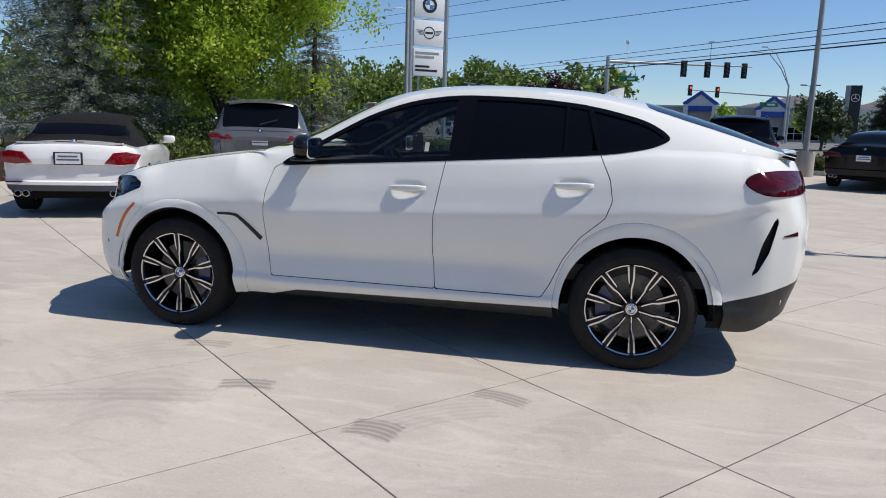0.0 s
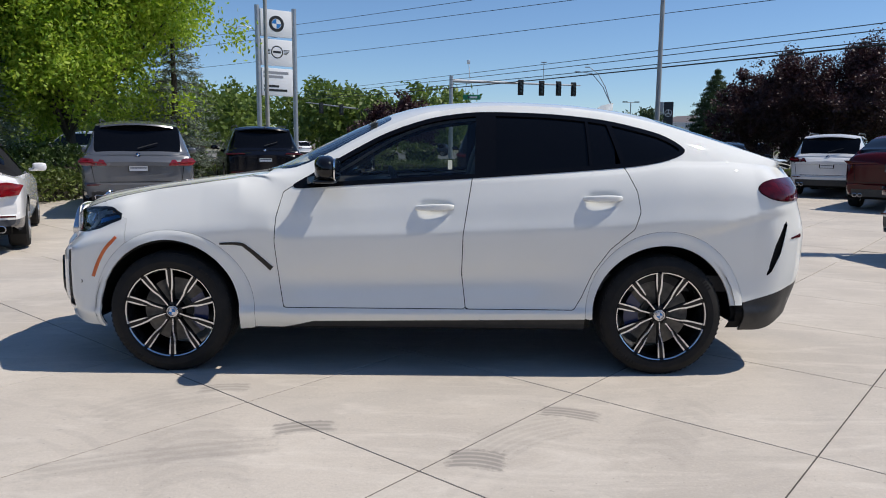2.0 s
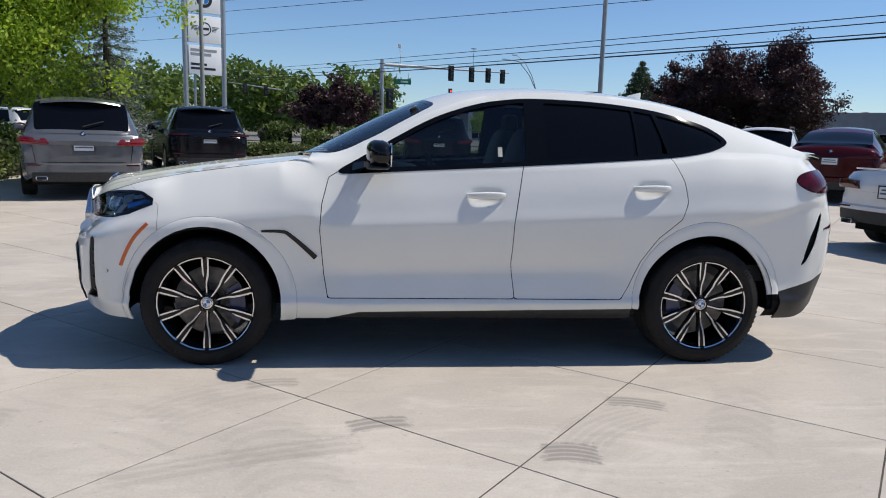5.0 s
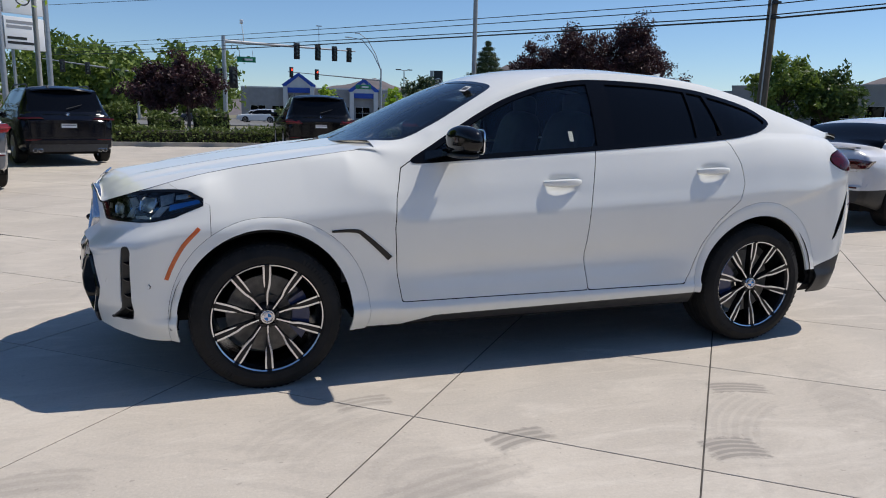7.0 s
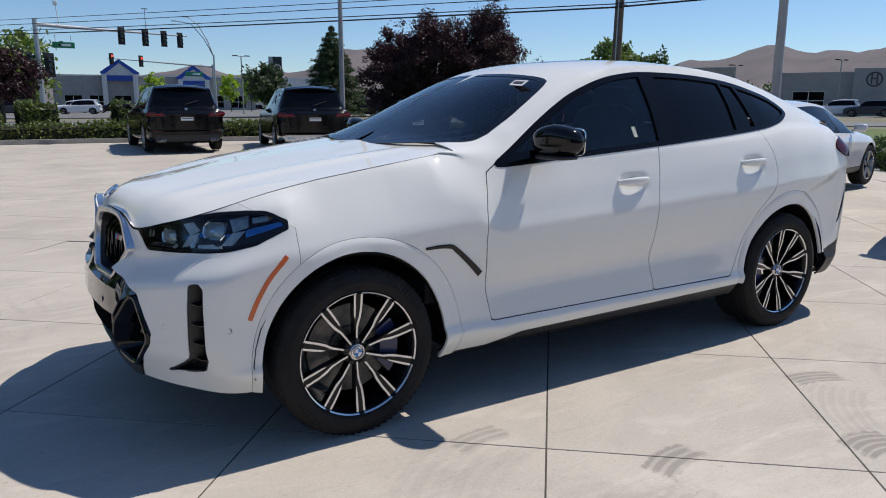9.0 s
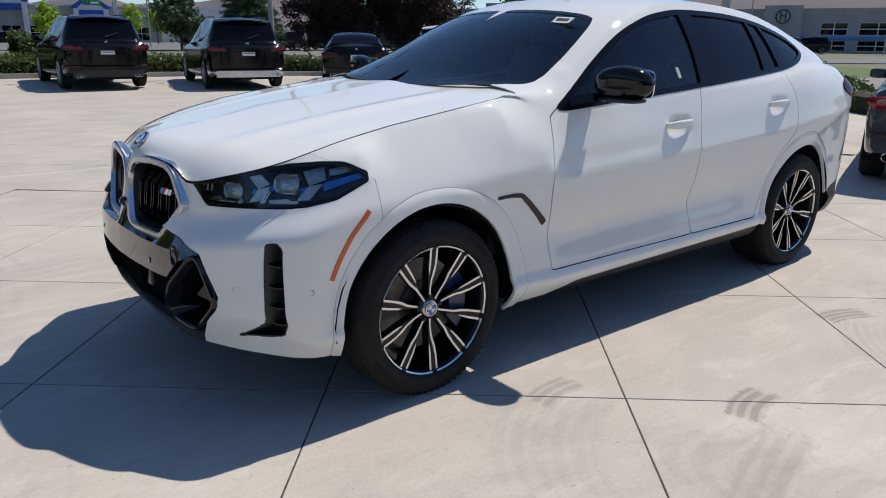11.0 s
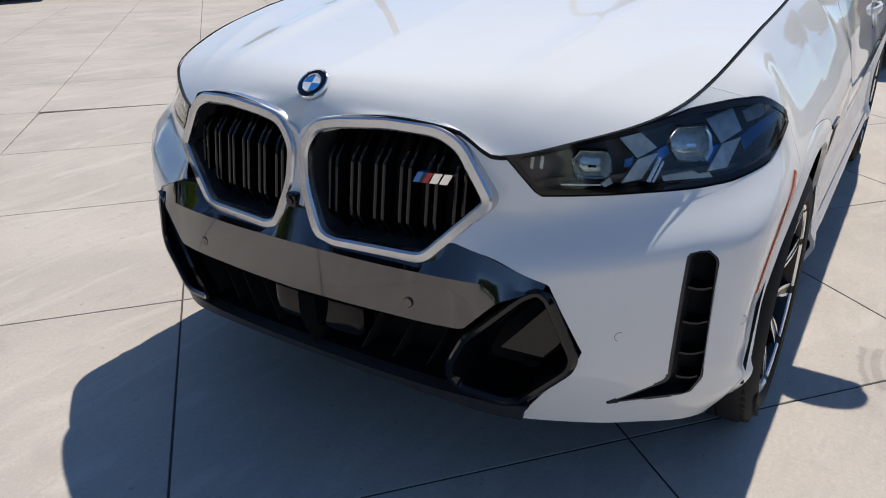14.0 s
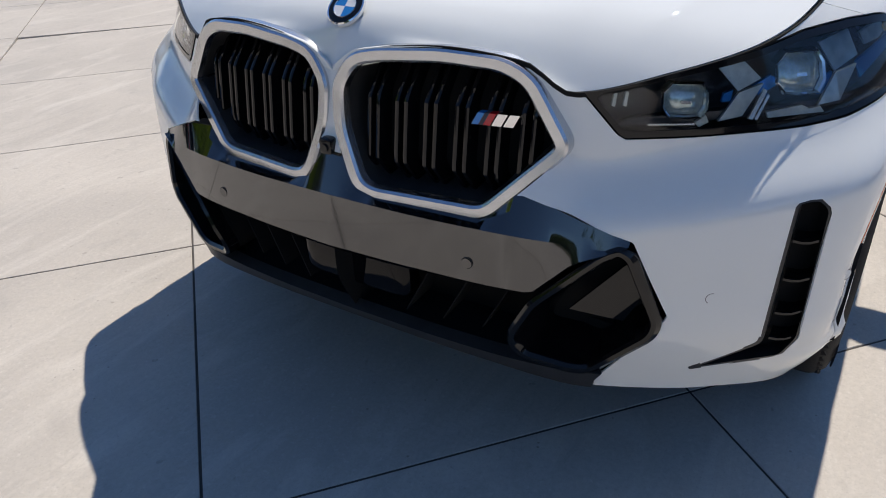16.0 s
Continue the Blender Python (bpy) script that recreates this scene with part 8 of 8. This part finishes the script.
# blue-gabled store across the street
st = hall("store_building", "long grey store with blue gabled porches", (9.0, 176.0), (42.0, -8.0), 22, 7.6, M_STUCCO2, [(2 + 5 * k, 5.5 + 5 * k, .6, 3.4) for k in range(8)], cap_mat=M_PALEWALL)
for u, w, zt in ((13.5, 7.5, 10.8), (29.0, 7.0, 9.8)):
    bm = bmesh.new()
    d = Vector((42.0, -8.0, 0)).normalized()
    nrm = Vector((d.y, -d.x, 0))
    c = d * u + nrm * 1.2
    A = [c - d * w / 2, c + d * w / 2]
    ze = zt - 2.8
    f = [Vector((*A[0][:2], ze)), Vector((*A[1][:2], ze)), Vector((c.x, c.y, zt))]
    back = [p - nrm * 6 for p in f]
    vf, vb = [bm.verts.new(p) for p in f], [bm.verts.new(p) for p in back]
    bm.faces.new((vf[0], vf[2], vb[2], vb[0]))
    bm.faces.new((vf[2], vf[1], vb[1], vb[2]))
    roof = part("porch_roof", bm, M_BLUEROOF, st, "bright blue metal gable roof", smooth=False)
    thick(roof, .9, 0)
    bm = bmesh.new()
    g = [p + Vector((0, 0, -.45)) + nrm * -.4 for p in f]
    bm.faces.new([bm.verts.new(p) for p in g])
    gb = part("gable", bm, M_PALEWALL, st, "pale gable wall", smooth=False)
    thick(gb, .3, 0)
    for sgn in (-1, 1):
        bm = bmesh.new()
        q = c + d * sgn * (w / 2 - .6)
        box(bm, q.x, q.y, ze / 2, 1.0, 1.0, ze, Matrix.Rotation(math.atan2(d.y, d.x), 3, "Z"))
        part("porch_pier", bm, M_PALEWALL, st, smooth=False)
    bm = bmesh.new()
    q = c - nrm * .2
    box(bm, q.x, q.y, ze - .9, w - 2.2, .3, 1.2, Matrix.Rotation(math.atan2(d.y, d.x), 3, "Z"))
    part("sign_band", bm, M_BLUEROOF, st, "blue sign band", smooth=False)
hall("warehouse_building", "pale low warehouse behind the store", (38.0, 190.0), (40.0, -10.0), 20, 8.2, M_PALEWALL, [])
# grey showroom to the side, with a raised entrance wall
sh = hall("showroom_building", "grey showroom with windows and a raised entrance", (80.2, 51.0), (10.2, -21.0), 20, 4.9, M_STUCCO2, [(1.5, 5.0, .7, 2.9), (14.2, 17.0, 2.1, 3.5), (18.2, 22.0, 2.1, 3.5), (14.2, 17.0, .3, 1.5), (18.2, 22.0, .3, 1.5)])
d = Vector((10.2, -21.0, 0)).normalized()
nrm = Vector((d.y, -d.x, 0))
c = d * 10.0 + nrm * .4
bm = bmesh.new()
box(bm, c.x, c.y, 2.75, 4.2, .8, 5.5, Matrix.Rotation(math.atan2(d.y, d.x), 3, "Z"), bevel=.05)
ent = part("entrance_wall", bm, M_STUCCO2, sh, "grey raised entrance wall")
rot = Matrix.Rotation(math.atan2(d.y, d.x), 4, "Z")
bm = bmesh.new()
loops(bm, [[Vector((q * math.cos(2 * math.pi * k / 32), 0, q * math.sin(2 * math.pi * k / 32))) for k in range(32)] for q in (.85, .68)])
box(bm, -.28, 0, .05, .14, .05, 1.2)
box(bm, .28, 0, .05, .14, .05, 1.2)
box(bm, 0, 0, .1, .6, .05, .12)
bmesh.ops.transform(bm, matrix=Matrix.Translation(c + nrm * .45 + Vector((0, 0, 4.2))) @ rot, verts=bm.verts)
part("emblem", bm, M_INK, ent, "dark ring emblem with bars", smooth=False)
for k, (u, w) in enumerate(((-.95, .36), (-.45, .36), (.05, .12), (.4, .36), (.95, .36))):
    bm = bmesh.new()
    q = c + nrm * .45 + d * u
    box(bm, q.x, q.y, 2.85, w, .06, .4, rot.to_3x3())
    part("sign_bar", bm, M_SIGNGREY, ent, smooth=False)
bm = bmesh.new()
q = d * 17 + nrm * .25
box(bm, q.x, q.y, 1.8, 12, .3, .35, rot.to_3x3())
part("blue_band", bm, M_LOGOBLUE, sh, "blue stripe under the windows", smooth=False)
hall("long_building", "long grey commercial building with a dark canopy", (62.0, 70.0), (13.0, -16.0), 18, 5.6, M_STUCCO2, [(9, 13, .5, 3.4), (14.5, 18.5, .5, 3.4)])
hall("long_building", "long grey commercial building beside the hills", (52.0, 92.0), (20.0, -24.0), 18, 5.2, M_STUCCO2, [(4, 8, .5, 2.8), (16, 22, .5, 2.8)])
# plain showroom wall closing the forecourt
WALLX = [(-30, -23), (-21, -14), (-12, -5), (-3, 4), (6, 13), (15, 22), (24, 30)]
wl = new("wall_south")
tagged(wl, "plain grey showroom wall with dark glazing", "wall", kind="structure")
bm = bmesh.new()
box(bm, 0, -24.2, 4.6, 62, .5, 2.0)
part("parapet", bm, M_STUCCO2, wl, "grey panelled parapet", smooth=False)
for k, (x0, x1) in enumerate(WALLX):
    bm = bmesh.new()
    box(bm, (x0 + x1) / 2, -24.25, 1.8, x1 - x0, .1, 3.6)
    part("glazing", bm, M_TINT, wl, "dark shop glazing", smooth=False)
    bm = bmesh.new()
    box(bm, x1 + 1, -24.2, 1.8, 2.0, .5, 3.6)
    part("pier", bm, M_STUCCO2, wl, smooth=False)
# beige building behind the spruce
bb = hall("beige_building", "beige building with brick piers and tan roof", (-57.0, 25.5), (14.0, 11.5), 14, 6.6, M_STUCCO, [(1.5 + 4.2 * k, 4.3 + 4.2 * k, 2.9, 4.4) for k in range(4)] + [(1.5 + 4.2 * k, 4.3 + 4.2 * k, .4, 1.8) for k in range(4)], cap_mat=M_PALEWALL)
d = Vector((14.0, 11.5, 0)).normalized()
nrm = Vector((d.y, -d.x, 0))
for k in range(5):
    bm = bmesh.new()
    q = d * (.9 + 4.2 * k) + nrm * .35
    box(bm, q.x, q.y, 2.3, .8, .6, 4.6, Matrix.Rotation(math.atan2(d.y, d.x), 3, "Z"))
    part("brick_pier", bm, M_BRICKRED, bb, "red brick pier", smooth=False)
bm = bmesh.new()
f = [Vector((0, 0, 6.2)) + nrm * .6, d * 18.2 + nrm * .6 + Vector((0, 0, 6.2)), d * 18.2 - nrm * 5 + Vector((0, 0, 8.0)), -nrm * 5 + Vector((0, 0, 8.0))]
bm.faces.new([bm.verts.new(p) for p in f])
thick(part("roof", bm, M_ROOFTAN, bb, "tan tiled roof slope", smooth=False), .25, 0)
# tall dark dealer sign by the pines
p = new("tower_sign")
tagged(p, "tall dark grey slab sign with a round emblem", "sign")
p.matrix_basis = pose(30.4, 93.0, .3, 0, 0, -18)
bm = bmesh.new()
box(bm, .35, 0, 3.8, 1.25, .5, 7.6, bevel=.04)
part("slab", bm, M_SIGNALBLACK, p, "dark grey slab")
bm = bmesh.new()
box(bm, -.55, 0, 3.8, .5, .5, 7.6, bevel=.04)
part("slab_edge", bm, M_POLEGREY, p, "grey slab edge")
bm = bmesh.new()
loops(bm, [[(.35 + q * math.cos(2 * math.pi * k / 28), -.27, 6.1 + q * math.sin(2 * math.pi * k / 28)) for k in range(28)] for q in (.48, .42)])
for a in (90, 210, 330):
    tube(bm, (.35, -.27, 6.1), (.35 + .42 * math.cos(radians(a)), -.27, 6.1 + .42 * math.sin(radians(a))), .05, .015, 6)
part("emblem", bm, M_SIGNWHITE, p, "pale ring emblem")

# cars far off in the lots
far = [parked_car("far_car", k, pt, pose(x, y, gz(x, y), 0, 0, az), lab, M_RED, L_SEDAN if k == "sedan" else L_SUV, "cars across the street", plate=False)
       for k, pt, x, y, az, lab in (("suv_small", P_GREY, 1.2, 90.0, 80, "grey car across the street"), ("suv", P_WHITE, 8.5, 92.0, 75, "white pickup-like car across the street"),
                                    ("suv", P_BLACK, 31.0, 62.0, 80, "dark car across the street"), ("suv_small", P_WHITE, -14.0, 26.5, 70, "white car behind the trees"))]
spots = [(-22, 78, 40), (-16, 80, 40), (-10, 82, 40), (-30, 84, 50), (-25, 88, 45), (38, 64, 60), (42, 61, 60), (46, 58, 60), (50, 55, 60), (72, 42, 30), (75, 38, 30), (78, 33, 30), (74, 34, 20), (9, 108, 85), (15, 112, 80)]
for i, (x, y, az) in enumerate(spots):
    copy_thing(far[i % 3], pose(x, y, gz(x, y), 0, 0, az))
